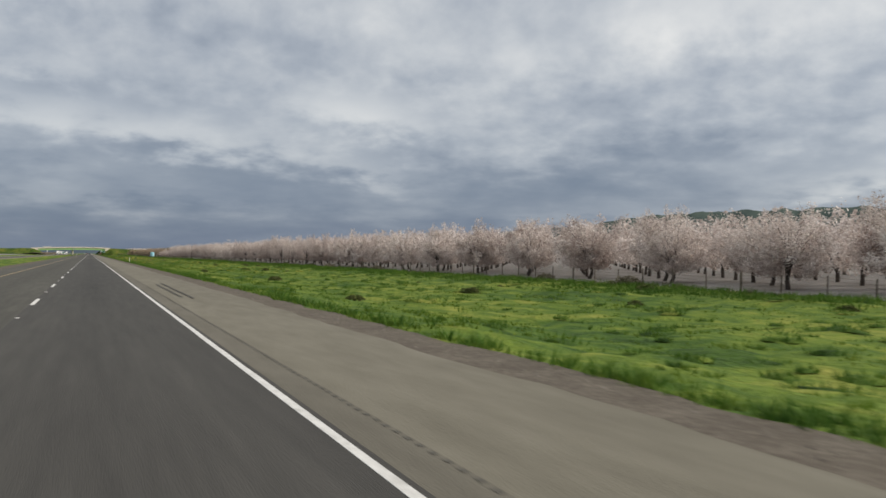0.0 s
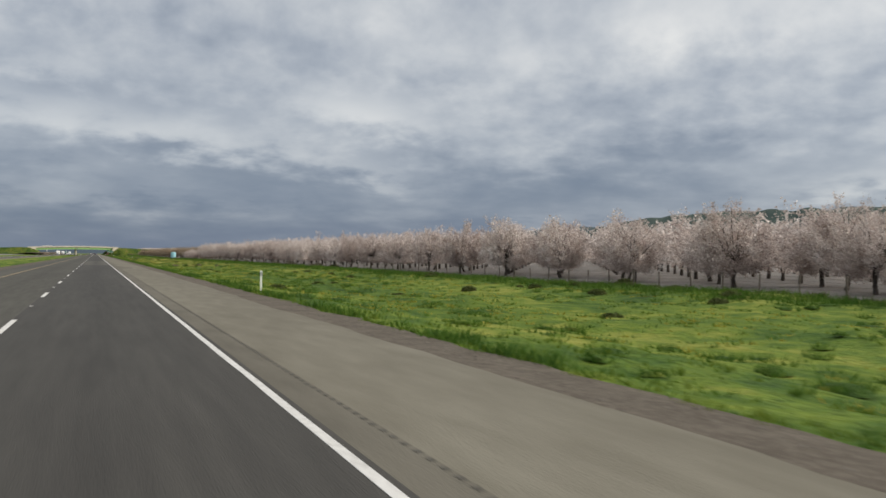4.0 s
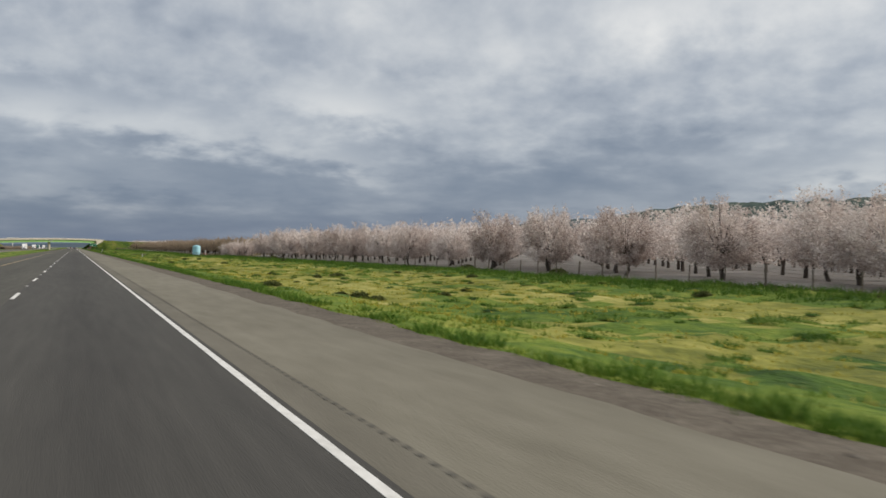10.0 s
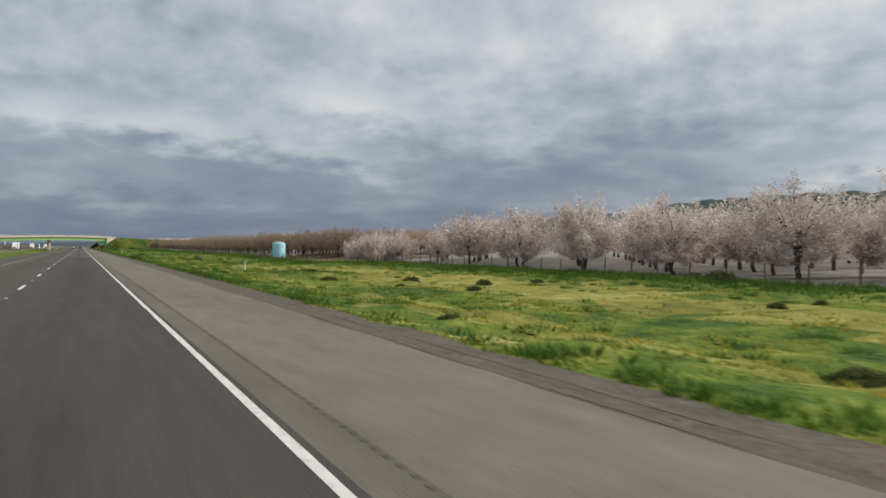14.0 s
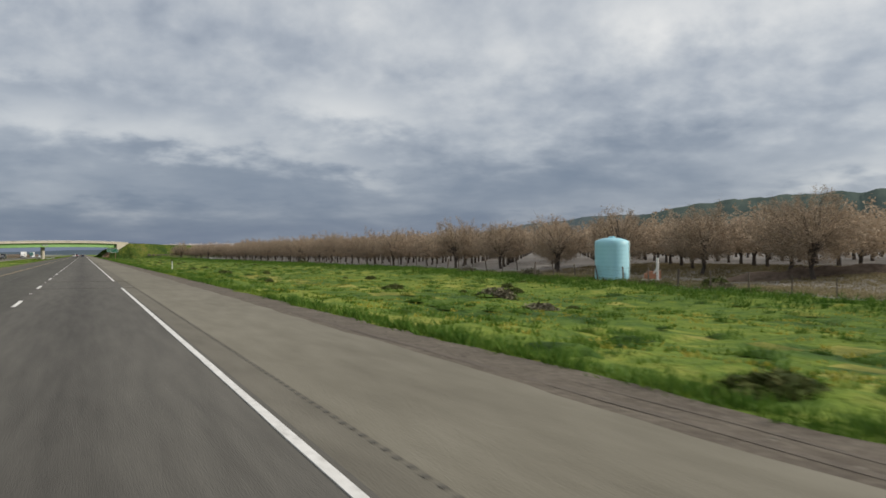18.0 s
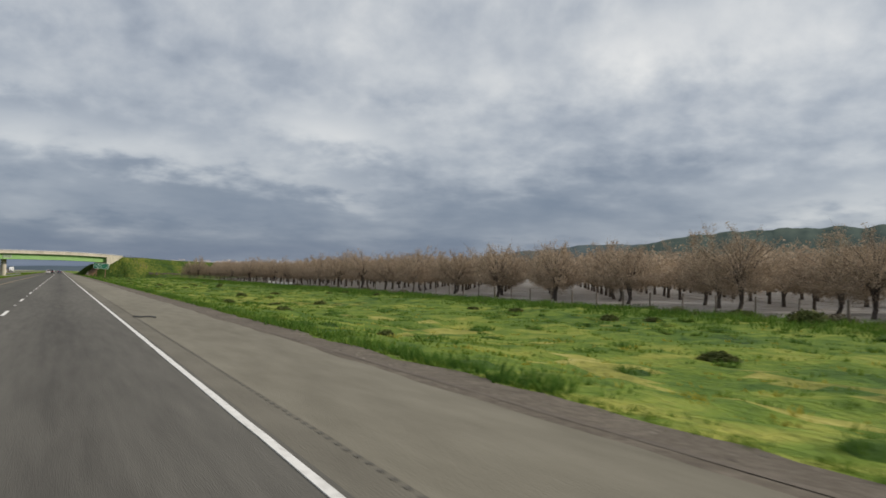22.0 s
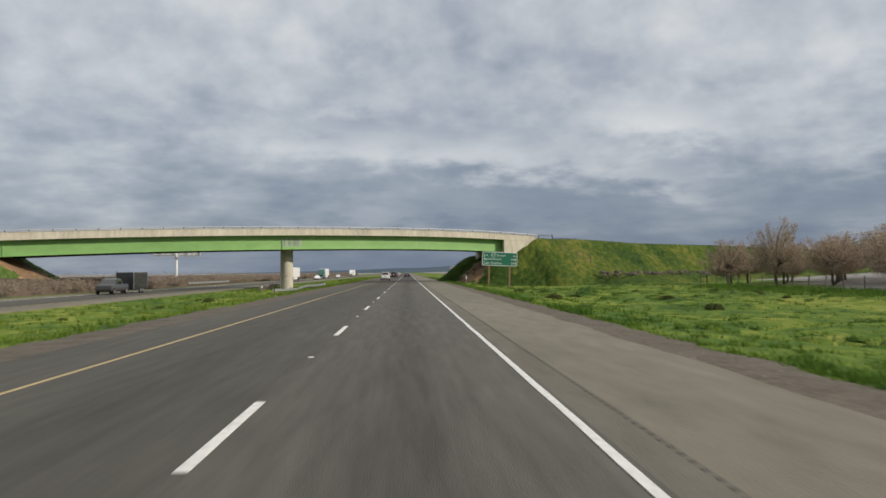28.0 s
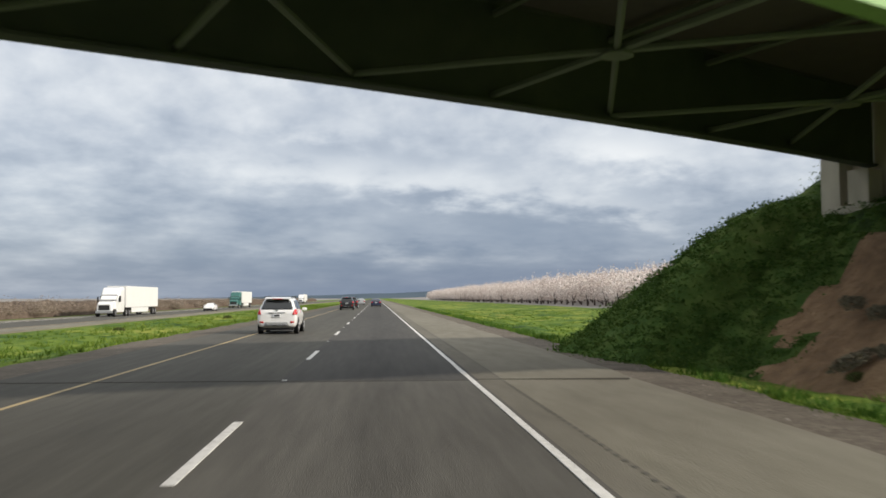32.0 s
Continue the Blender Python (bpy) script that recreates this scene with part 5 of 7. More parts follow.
def build_shrubs():
    rng = random.Random(21)
    meshes = []
    for k in range(6):
        r = np.random.default_rng(90 + k)
        n = 760
        d = r.normal(size=(n, 3))
        d /= np.linalg.norm(d, axis=1)[:, None]
        p = d * (r.uniform(0.2, 1, n) ** 0.4)[:, None] * np.array([0.75, 0.65, 0.5])
        p *= (1 + 0.12 * np.sin(3 * np.arctan2(p[:, 1], p[:, 0]) + k) + 0.1 * np.sin(7 * np.arctan2(p[:, 1], p[:, 0]) + 9 * p[:, 2]))[:, None]
        p[:, 2] = np.abs(p[:, 2])
        a = r.normal(size=(n, 3))
        a /= np.linalg.norm(a, axis=1)[:, None]
        b = np.cross(a, r.normal(size=(n, 3)))
        b /= np.linalg.norm(b, axis=1)[:, None]
        s = 0.052 * r.uniform(0.6, 1.5, n)
        a, b = a * s[:, None] * 1.6, b * s[:, None]
        leaf = np.stack([p - a, p + a * 0.8 - b, p + b], 1).reshape(-1, 3)
        meshes.append(mesh_quick("shrub", leaf, np.arange(3 * n).reshape(n, 3), M["dry_brush"] if k == 5 else M["shrub"]))

    def put(x, y, s, k, name="shrub", label="low rounded olive-green shrub in the meadow"):
        ob = new(name, meshes[k])
        ob.matrix_basis = Matrix.Translation((x, y, ground_z(x, y) - 0.05)) @ pose(0, 0, 0, 0, 0, rng.uniform(0, 360)) @ Matrix.Diagonal((s, s * rng.uniform(0.8, 1.5), s * rng.uniform(0.75, 1.05), 1))
        tagged(ob, label, "shrub", "shrubs in the meadow")

    for _ in range(190):
        x = 7 + 30 * rng.random() ** 0.9
        put(x, rng.uniform(10, 1060), rng.uniform(0.35, 0.95), rng.randrange(5))
    for _ in range(46):
        put(rng.uniform(38.5, 43), rng.uniform(40, 1020), rng.uniform(0.7, 1.7), rng.choice((0, 3, 5, 5)), "fence_shrub", "greyish brush growing along the fence")
    for _ in range(24):
        put(rng.uniform(-24, -13), rng.uniform(940, 1300), rng.uniform(0.4, 0.9), rng.randrange(5), "median_shrub", "low green shrub in the median")
    for _ in range(60):
        x = rng.uniform(30, 85)
        put(x, 1082 + 0.5 * x + rng.uniform(-3, 2.5), rng.uniform(0.6, 1.5), rng.choice((5, 5, 3)), "dry_bush", "dry brown brush at the foot of the embankment")
    for _ in range(26):
        b, s = rng.uniform(0.5, 6.5), rng.uniform(-7.5, -0.5)
        ob = new("dry_tuft", meshes[5 if rng.random() < 0.7 else 3])
        q = bridge_point(15.2 - 0.447 * b + s, b, 4.0 + s / 1.38)
        e = rng.uniform(0.25, 0.6)
        ob.matrix_basis = Matrix.Translation(q) @ pose(0, 0, 0, 0, -25, rng.uniform(0, 60)) @ Matrix.Diagonal((e, e, e * 0.7, 1))
        tagged(ob, "dry tuft of brush on the bare slope under the deck", "shrub", "tufts on the bare slope")
    for x, y, s in ((10.2, 1109.5, 1.1), (11.6, 1106.4, 1.3), (11.0, 1107.6, 0.9)):
        put(x, y, s, 5, "dry_bush", "dry brown brush at the foot of the embankment")
    for x, y, s in ((21.2, 658.6, 1.9), (17.3, 646.8, 1.2), (19.5, 647.5, 0.8), (42.3, 361.6, 2.0), (13.1, 318.5, 1.3), (23.5, 527.6, 1.1), (29.5, 530.7, 0.8), (41.5, 544.7, 1.2),
                    (43.0, 77.8, 2.1), (42.5, 95.5, 1.2), (43.0, 141.8, 1.5), (14.7, 811.4, 1.0), (12.0, 913.6, 0.7), (13.6, 913.6, 0.8), (13.8, 415.3, 0.9), (24.3, 431.1, 1.0),
                    (15.5, 321.0, 1.1), (19.0, 330.0, 1.3), (24.0, 338.0, 1.2), (12.5, 327.0, 0.8)):
        put(x, y, s * 0.8, 5 if s > 1.15 else 3, "brush_clump", "domed grey-brown brush clump in the grass")
    for x, y, s in ((5.6, 604, 1.0), (5.9, 599, 0.9), (6.3, 622, 0.8)):
        put(x, y, s, 0, "leafy_weed", "dark leafy weed at the gravel edge")


build_shrubs()


# ---- water tank and pump ----
def build_tank():
    gz = ground_z(42.4, 676)
    top = thing("water_tank", "pale blue cylindrical plastic water tank standing by the fence", "tank", Matrix.Translation((42.4, 677.2, gz - 0.12)))
    bm = bmesh.new()
    r = 1.52
    prof = [(r, 0.0), (r + 0.02, 0.08)]
    for k in range(9):
        z = 0.3 + k * 0.36
        prof += [(r, z), (r + 0.007, z + 0.06), (r + 0.007, z + 0.12), (r, z + 0.18)]
    prof += [(r, 3.6), (r - 0.1, 3.75), (r * 0.6, 3.92), (0.32, 4.0)]
    lathe(bm, prof, 48)
    part("tank_shell", bm, M["tank_blue"], top, smooth=True)
    bm = bmesh.new()
    lathe(bm, [(0.3, 4.0), (0.3, 4.08), (0.22, 4.12)], 24)
    part("lid", bm, M["tank_blue"], top)
    bm = bmesh.new()
    tube(bm, (1.45, -0.7, 0.05), (1.45, -0.7, 3.6), 0.045)
    tube(bm, (1.45, -0.7, 3.6), (1.0, -0.6, 3.8), 0.045)
    part("fill_pipe", bm, M["pvc"], top, "white plastic pipe")
    bm = bmesh.new()
    lathe(bm, [(1.75, -0.2), (1.75, 0.015), (1.7, 0.02)], 32)
    part("base_pad", bm, M["concrete"], top, "concrete pad")

    p = thing("pump_set", "orange engine-driven irrigation pump with a pale standpipe", "pump", Matrix.Translation((45.3, 675.2, gz)) @ pose(0, 0, 0, 0, 0, -35) @ Matrix.Scale(0.8, 4))
    bm = bmesh.new()
    box(bm, -1.1, 1.1, -0.5, 0.5, -0.1, 0.18, 0.03)
    part("skid", bm, M["concrete"], p)
    bm = bmesh.new()
    box(bm, -0.55, 0.75, -0.36, 0.36, 0.18, 1.05, 0.08)
    box(bm, 0.78, 0.98, -0.4, 0.4, 0.2, 1.15, 0.04)
    part("engine", bm, M["orange_paint"], p, "orange engine block and radiator")
    bm = bmesh.new()
    tube(bm, (0.1, 0, 1.0), (0.1, 0, 1.65), 0.06)
    tube(bm, (0.1, 0, 1.62), (0.25, 0, 1.8), 0.05)
    part("exhaust", bm, M["wire"], p)
    bm = bmesh.new()
    tube(bm, (0.62, -0.5, 0.1), (0.62, -0.5, 2.55), 0.15, sides=16)
    tube(bm, (0.62, -0.5, 1.5), (0.2, -0.4, 0.8), 0.10, sides=12)
    part("standpipe", bm, M["pvc"], p, "pale standpipe")
    bm = bmesh.new()
    lathe(bm, [(0.2, 0.18), (0.3, 0.35), (0.3, 0.7), (0.15, 0.85)], 20, centre=(-0.55, 0.3, 0))
    part("filter", bm, M["orange_paint"], p)


build_tank()


# ---- road sign ----
def text_mesh(body, size, mat, name="lettering"):
    cu = bpy.data.curves.new(name, "FONT")
    cu.body, cu.size, cu.extrude, cu.space_character = body, size, 0.004, 1.0
    ob = bpy.data.objects.new(name, cu)
    me = bpy.data.meshes.new_from_object(ob)
    bpy.data.objects.remove(ob)
    me.materials.clear()
    me.materials.append(mat)
    return me


def rounded_plate(bm, w, h, r, y0, y1, cx=0.0, cz=0.0):
    pts = []
    for sx, sz, a0 in ((1, 1, 0), (-1, 1, 90), (-1, -1, 180), (1, -1, 270)):
        for k in range(7):
            a = radians(a0 + 15 * k)
            pts.append((cx + sx * (w / 2 - r) + r * math.cos(a), cz + sz * (h / 2 - r) + r * math.sin(a)))
    f, b = [bm.verts.new((x, y0, z)) for x, z in pts], [bm.verts.new((x, y1, z)) for x, z in pts]
    bm.faces.new(f), bm.faces.new(b[::-1])
    n = len(pts)
    for k in range(n):
        bm.faces.new((f[k], b[k], b[(k + 1) % n], f[(k + 1) % n]))
    bmesh.ops.recalc_face_normals(bm, faces=bm.faces)


def build_sign():
    x0, x1, zb, zt = 9.57, 15.05, 2.53, 4.63
    w, h = x1 - x0, zt - zb
    top = thing("distance_sign", "green freeway distance sign with white lettering on two wooden posts", "road sign",
                pose((x0 + x1) / 2, 1085.5, 0, 0, 2.2, 4))
    zc = (zb + zt) / 2
    bm = bmesh.new()
    rounded_plate(bm, w, h, 0.22, -0.03, 0.03, 0, zc)
    part("sign_back", bm, M["sign_back"], top)
    bm = bmesh.new()
    rounded_plate(bm, w - 0.02, h - 0.02, 0.21, -0.036, -0.031, 0, zc)
    part("sign_border", bm, M["sign_white"], top, "white border")
    bm = bmesh.new()
    rounded_plate(bm, w - 0.14, h - 0.14, 0.17, -0.042, -0.037, 0, zc)
    part("sign_face", bm, M["sign_green"], top, "green reflective face")
    cap = 0.46

    def reach(body, size):
        return max((v.co.x for v in text_mesh(body, size, M["sign_white"]).vertices), default=0.0)

    def put(body, x, z, size=cap, right=False):
        start = x - (reach(body, size) + 0.06 * (len(body) - 1) if right else 0)
        for k, ch in enumerate(body):
            if ch == " ":
                continue
            me = text_mesh(ch, size, M["sign_white"], "letter")
            ob = new("letter", me)
            ob.parent = top
            ob.matrix_basis = pose(start + reach(body[:k + 1], size) - reach(ch, size) + 0.06 * k, -0.047, z, 90, 0, 0)

    left, right = -w / 2 + 0.28, w / 2 - 0.22
    rows = (zc + 0.40, zc - 0.19, zc - 0.78)
    put("Jct", left, rows[0])
    put("South", left + 2.02, rows[0])
    put("Bakersfield", left, rows[1])
    put("Los Angeles", left, rows[2])
    for z, n in zip(rows, ("41", "144", "245")):
        put(n, right, z, right=True)
    bm = bmesh.new()
    rounded_plate(bm, 0.62, 0.68, 0.27, -0.050, -0.044, left + 1.42, rows[0] + 0.16)
    part("route_shield", bm, M["sign_white"], top, "white route shield outline")
    bm = bmesh.new()
    rounded_plate(bm, 0.54, 0.60, 0.23, -0.056, -0.051, left + 1.42, rows[0] + 0.16)
    part("route_shield_face", bm, M["sign_green"], top)
    for dx in (-0.23, 0.02):
        ob = new("route_digit", text_mesh("3", 0.36, M["sign_white"]))
        ob.parent = top
        ob.matrix_basis = pose(left + 1.42 + dx, -0.060, rows[0] + 0.03, 90, 0, 0)
    for px in (-w / 2 + 1.15, w / 2 - 1.1):
        bm = bmesh.new()
        box(bm, px - 0.11, px + 0.11, 0.035, 0.28, -1.3, zt - 0.2, 0.012)
        part("post", bm, M["wood_post"], top)
    for pz in (zb + 0.35, zc, zt - 0.35):
        bm = bmesh.new()
        box(bm, -w / 2 + 0.2, w / 2 - 0.2, 0.0305, 0.0345, pz - 0.04, pz + 0.04)
        part("stringer", bm, M["sign_back"], top)


build_sign()


def build_markers():
    bm = bmesh.new()
    box(bm, -0.05, 0.05, -0.012, 0.012, -0.3, 1.15, 0.005)
    for x, y in ((8.2, 1098.9),):
        t = thing("milepost_marker", "slim white milepost marker", "road sign", Matrix.Translation((x, y, -0.05)))
        b = bmesh.new()
        box(b, -0.09, 0.09, -0.012, 0.012, 0.44, 1.06, 0.03)
        part("paddle", b, M["sign_white"], t)
        b = bmesh.new()
        box(b, -0.03, 0.03, 0.013, 0.05, -0.4, 1.0)
        part("post", b, M["galvanised"], t)
        for k in range(4):
            b = bmesh.new()
            box(b, -0.035, 0.035, -0.016, -0.0125, 0.54 + k * 0.11, 0.585 + k * 0.11)
            part("writing_bar", b, M["black_plastic"], t)
    bm.free()
    b = bmesh.new()
    box(b, -0.048, 0.048, -0.015, 0.015, -0.4, 1.05, 0.006)
    proto = None
    for x, y in ((14.2, 565.0), (5.5, 182.0), (9.2, 730.0)):
        if proto is None:
            proto = thing("delineator", "slim white roadside delineator post", "road sign", Matrix.Translation((x, y, ground_z(x, y))), "delineators along the verge")
            part("blade", b, M["sign_white"], proto)
            bb = bmesh.new()
            box(bb, -0.055, 0.055, -0.02, -0.016, 0.78, 0.98)
            part("reflector", bb, M["galvanised"], proto)
        else:
            copy_thing(proto, Matrix.Translation((x, y, ground_z(x, y))))


build_markers()


# ---- guard rail ----
def build_guard_rail(name, label, pts, face):
    """A W-beam on timber posts with a rounded end; face +1 looks to the driving lanes."""
    top = thing(name, label, "guard rail", kind="structure")
    prof = [(0.0, 0.42), (0.07, 0.47), (0.0, 0.55), (0.0, 0.58), (0.07, 0.66), (0.0, 0.72)]
    (x0, y0), (x1, y1) = pts[:2]
    turn = [(x0 - 0.45 * face, y0 + 0.25), (x0 - 0.36 * face, y0 + 0.02), (x0 - 0.16 * face, y0 - 0.08)]
    v, f = [], []
    line = turn + pts
    for x, y in line:
        z = ground_z(x, y)
        v += [(x + face * d, y, z + h) for d, h in prof] + [(x + face * (d - 0.02), y, z + h) for d, h in prof]
    for i in range(len(line) - 1):
        for o in (0, 6):
            for k in range(5):
                a = i * 12 + o + k
                f.append((a, a + 12, a + 13, a + 1))
    new("w_beam", mesh_from("w_beam", v, f, M["galvanised"])).parent = top
    for (xa, ya), (xb, yb) in zip(pts, pts[1:]):
        n = max(1, round((yb - ya) / 1.9))
        for k in range(n):
            x, y = xa + (xb - xa) * k / n, ya + (yb - ya) * k / n
            bm = bmesh.new()
            z = ground_z(x, y)
            box(bm, min(x - 0.03 * face, x - 0.2 * face), max(x - 0.03 * face, x - 0.2 * face), y - 0.08, y + 0.08, z - 0.4, z + 0.74, 0.01)
            part("post", bm, M["fence_wood"], top)


build_guard_rail("guard_rail", "galvanised steel guard rail before the median pier",
                 [(-18.5, 1063.6), (-17.6, 1067), (-16.9, 1071.5), (-16.2, 1078), (-15.7, 1087), (-15.5, 1097)], 1)
build_guard_rail("guard_rail", "galvanised steel guard rail behind the median pier",
                 [(-21.4, 1068.5), (-22.6, 1077), (-23.6, 1086), (-24.2, 1096), (-24.4, 1106)], -1)


# ---- billboard ----
def build_billboard():
    top = thing("billboard", "large billboard seen from the back on a steel pole", "billboard", pose(-50.2, 1134, -1.0, 0, 0, 24))
    bm = bmesh.new()
    tube(bm, (0, 0, -0.5), (0, 0, 8.6), 0.27, sides=16)
    part("pole", bm, M["white_metal"], top)
    bm = bmesh.new()
    box(bm, -4.9, 4.9, -0.1, 0.1, 6.3, 9.9, 0.03)
    part("panel", bm, M["sign_back"], top, "grey panel back")
    for z in (6.5, 8.1, 9.7):
        bm = bmesh.new()
        box(bm, -4.9, 4.9, -0.3, -0.105, z - 0.07, z + 0.07)
        part("beam", bm, M["galvanised"], top)
    for k in range(8):
        bm = bmesh.new()
        x = -4.7 + 1.343 * k
        box(bm, x - 0.05, x + 0.05, -0.42, -0.305, 6.3, 9.85)
        part("upright", bm, M["galvanised"], top)
        if k < 7:
            bm = bmesh.new()
            tube(bm, (x, -0.47, 6.5 if k % 2 else 9.6), (x + 1.343, -0.47, 9.6 if k % 2 else 6.5), 0.05, sides=6)
            part("diagonal", bm, M["rail_dark"], top)
    bm = bmesh.new()
    box(bm, -5.0, 5.0, -1.2, -0.53, 6.12, 6.2)
    part("catwalk", bm, M["galvanised"], top)
    for x in (-4.9, 0.0, 4.9):
        bm = bmesh.new()
        tube(bm, (x, -1.15, 6.2), (x, -1.15, 7.2), 0.03, sides=6)
        part("catwalk_post", bm, M["galvanised"], top)


build_billboard()


def build_pipe_gate():
    top = thing("pipe_barrier", "dark pipe barrier at the end of the bridge parapet", "barrier")
    y = BR_A + SKEW * 22
    pts = [(21.9, y + 0.4), (24.6, y + 1.9), (29.5, y + 4.6)]
    for (x, yy), h in zip(pts, (1.15, 1.1, 0.7)):
        bm = bmesh.new()
        tube(bm, (x, yy, 6.3), (x, yy, 7.1 + h), 0.06, sides=8)
        part("post", bm, M["black_plastic"], top)
    for (a, b), h in zip(zip(pts, pts[1:]), (1.1, 0.65)):
        bm = bmesh.new()
        tube(bm, (*a, 7.07 + h), (*b, 6.97 + h), 0.045, sides=8)
        part("bar", bm, M["black_plastic"], top)


build_pipe_gate()


def build_berm():
    """A low ridge of dark soil and weeds across the headland."""
    rng = random.Random(17)
    a, b = Vector((49.0, 672.0)), Vector((76.0, 650.0))
    d = (b - a).normalized()
    side = Vector((-d.y, d.x))
    v, f, n = [], [], 60
    for i in range(n + 1):
        c = a + (b - a) * i / n
        end = min(1, i / 6, (n - i) / 6)
        for j, (w, h) in enumerate(((-1.6, -0.15), (-0.9, 0.4), (-0.2, 0.75), (0.6, 0.6), (1.6, -0.15))):
            p = c + side * (w + 0.2 * noise.noise(Vector((i * 0.5, j, 0))))
            v.append((p.x, p.y, ground_z(p.x, p.y) + h * end * (1 + 0.5 * noise.noise(Vector((i * 0.35, j * 0.5, 3))))))
            if i and j:
                q = i * 5 + j
                f.append((q - 6, q - 1, q, q - 5))
    tagged(new("soil_berm", mesh_from("soil_berm", v, f, M["brush_heart"], smooth=True)), "low ridge of dark weedy soil on the headland", "ground", kind="structure")


build_berm()


def build_beehives():
    """Rows of white beehives at the orchard's edge."""
    proto, rng = None, random.Random(9)
    for x0, y0, n, dx, dy in ((41.8, 931.5, 6, 0.85, -0.55), (47.5, 1212.0, 5, 1.0, 1.2), (46.6, 1219.0, 4, 0.9, 1.1)):
        for k in range(n):
            x, y = x0 + dx * k, y0 + dy * k
            m = Matrix.Translation((x, y, ground_z(x, y))) @ pose(0, 0, 0, 0, 0, rng.uniform(-25, 25))
            if proto is None:
                proto = thing("beehive", "stacked white wooden beehive standing on the orchard floor", "beehive", m, "beehives at the orchard edge")
                for nm, z0, z1, g in (("hive_base", -0.05, 0.12, 0.02), ("brood_box", 0.122, 0.40, 0.0), ("honey_box", 0.402, 0.64, 0.0), ("lid", 0.642, 0.70, 0.03)):
                    bm = bmesh.new()
                    box(bm, -0.25 - g, 0.25 + g, -0.21 - g, 0.21 + g, z0, z1, 0.008)
                    part(nm, bm, M["fence_wood"] if nm == "hive_base" else M["white_metal"], proto)
            else:
                copy_thing(proto, Matrix.Identity(4)).matrix_basis = m


build_beehives()


def build_stones():
    """Loose stones along the gravel edge."""
    rng = np.random.default_rng(51)
    n = 9000
    x, y = 3.55 + np.abs(rng.normal(0.55, 0.4, n)), rng.uniform(5, 1200, n)
    z = -0.034 - 0.051 * np.clip((x - 2.9) / 1.95, 0, 1)
    r = 0.012 + 0.03 * rng.random(n) ** 3
    base = np.array([[1, 0, 0], [0.3, 0.9, 0], [-0.8, 0.5, 0], [-0.7, -0.6, 0], [0.4, -0.9, 0], [0.1, 0.1, 0.8]])
    v = base[None] * r[:, None, None] * rng.uniform(0.6, 1.4, (n, 6, 1)) + np.stack([x, y, z], 1)[:, None]
    f = np.array([[k, (k + 1) % 5, 5] for k in range(5)])
    fs = (f[None] + 6 * np.arange(n)[:, None, None]).reshape(-1, 3)
    tagged(new("loose_stones", mesh_quick("loose_stones", v.reshape(-1, 3), fs, M["stone"])), "small loose stones scattered on the gravel edge", "gravel", kind="stuff")


build_stones()


def build_tracks():
    """Tyre tracks in the gravel, tar lines and skid marks on the pavement."""
    for x, y0, y1, w in ((3.75, 455, 640, 0.16), (4.22, 470, 625, 0.14), (3.9, 700, 905, 0.15)):
        n = int((y1 - y0) / 1.5)
        v, f = [], []
        for k in range(n + 1):
            y = y0 + (y1 - y0) * k / n
            c = x + 0.22 * noise.noise(Vector((x, y * 0.02, 0))) + 0.04 * noise.noise(Vector((x, y * 0.4, 2)))
            a = w * (0.5 + 0.3 * noise.noise(Vector((y * 0.6, x, 5)))) * min(1, k / 5, (n - k) / 5)
            v += [(c + d, y, -0.0295 - 0.02615 * (c + d - 2.9)) for d in (-a, a)]
            if k:
                o = 2 * k
                f.append((o - 2, o - 1, o + 1, o))
        tagged(new("tyre_track", mesh_from("tyre_track", v, f, M["track"])), "dark tyre track pressed into the gravel", "road marking", kind="structure")
    marks = [(1.25, 33, 47, 0.05, "groove"), (1.6, 32, 49, 0.05, "groove"), (-5.9, 600, 690, 0.010, "tar"),
             (-2.9, 860, 905, 0.009, "tar"), (-5.2, 1035, 1066, 0.010, "tar"), (-4.6, 1008, 1030, 0.009, "tar")]
    for x, y0, y1, w, m in marks:
        n = int((y1 - y0) / 0.7)
        v, f = [], []
        for k in range(n + 1):
            y = y0 + (y1 - y0) * k / n
            c = x + 0.16 * noise.noise(Vector((x, y * 0.12, 0))) + (0.05 * noise.noise(Vector((x, y * 1.1, 2))) if m == "tar" else 0)
            v += [(c - w, y, 0.0105), (c + w, y, 0.0105)]
            if k:
                o = 2 * k
                f.append((o - 2, o - 1, o + 1, o))
        nm, label = ("crack_seal", "wandering dark crack sealing line") if m == "tar" else ("skid_mark", "dark skid mark on the shoulder")
        tagged(new(nm, mesh_from(nm, v, f, M[m])), label, "road marking", kind="structure")
    for y in (656.6, 667.2, 1076.0, 1105.2):
        bm = bmesh.new()
        x0, x1 = (-9.2, 3.2) if y > 1100 else (-3.7, 0.6)
        box(bm, x0, x1, y, y + 0.035, -0.05, 0.0102)
        tagged(part("pavement_joint", bm, M["groove"]), "straight dark joint across the pavement", "road marking", kind="structure")


build_tracks()


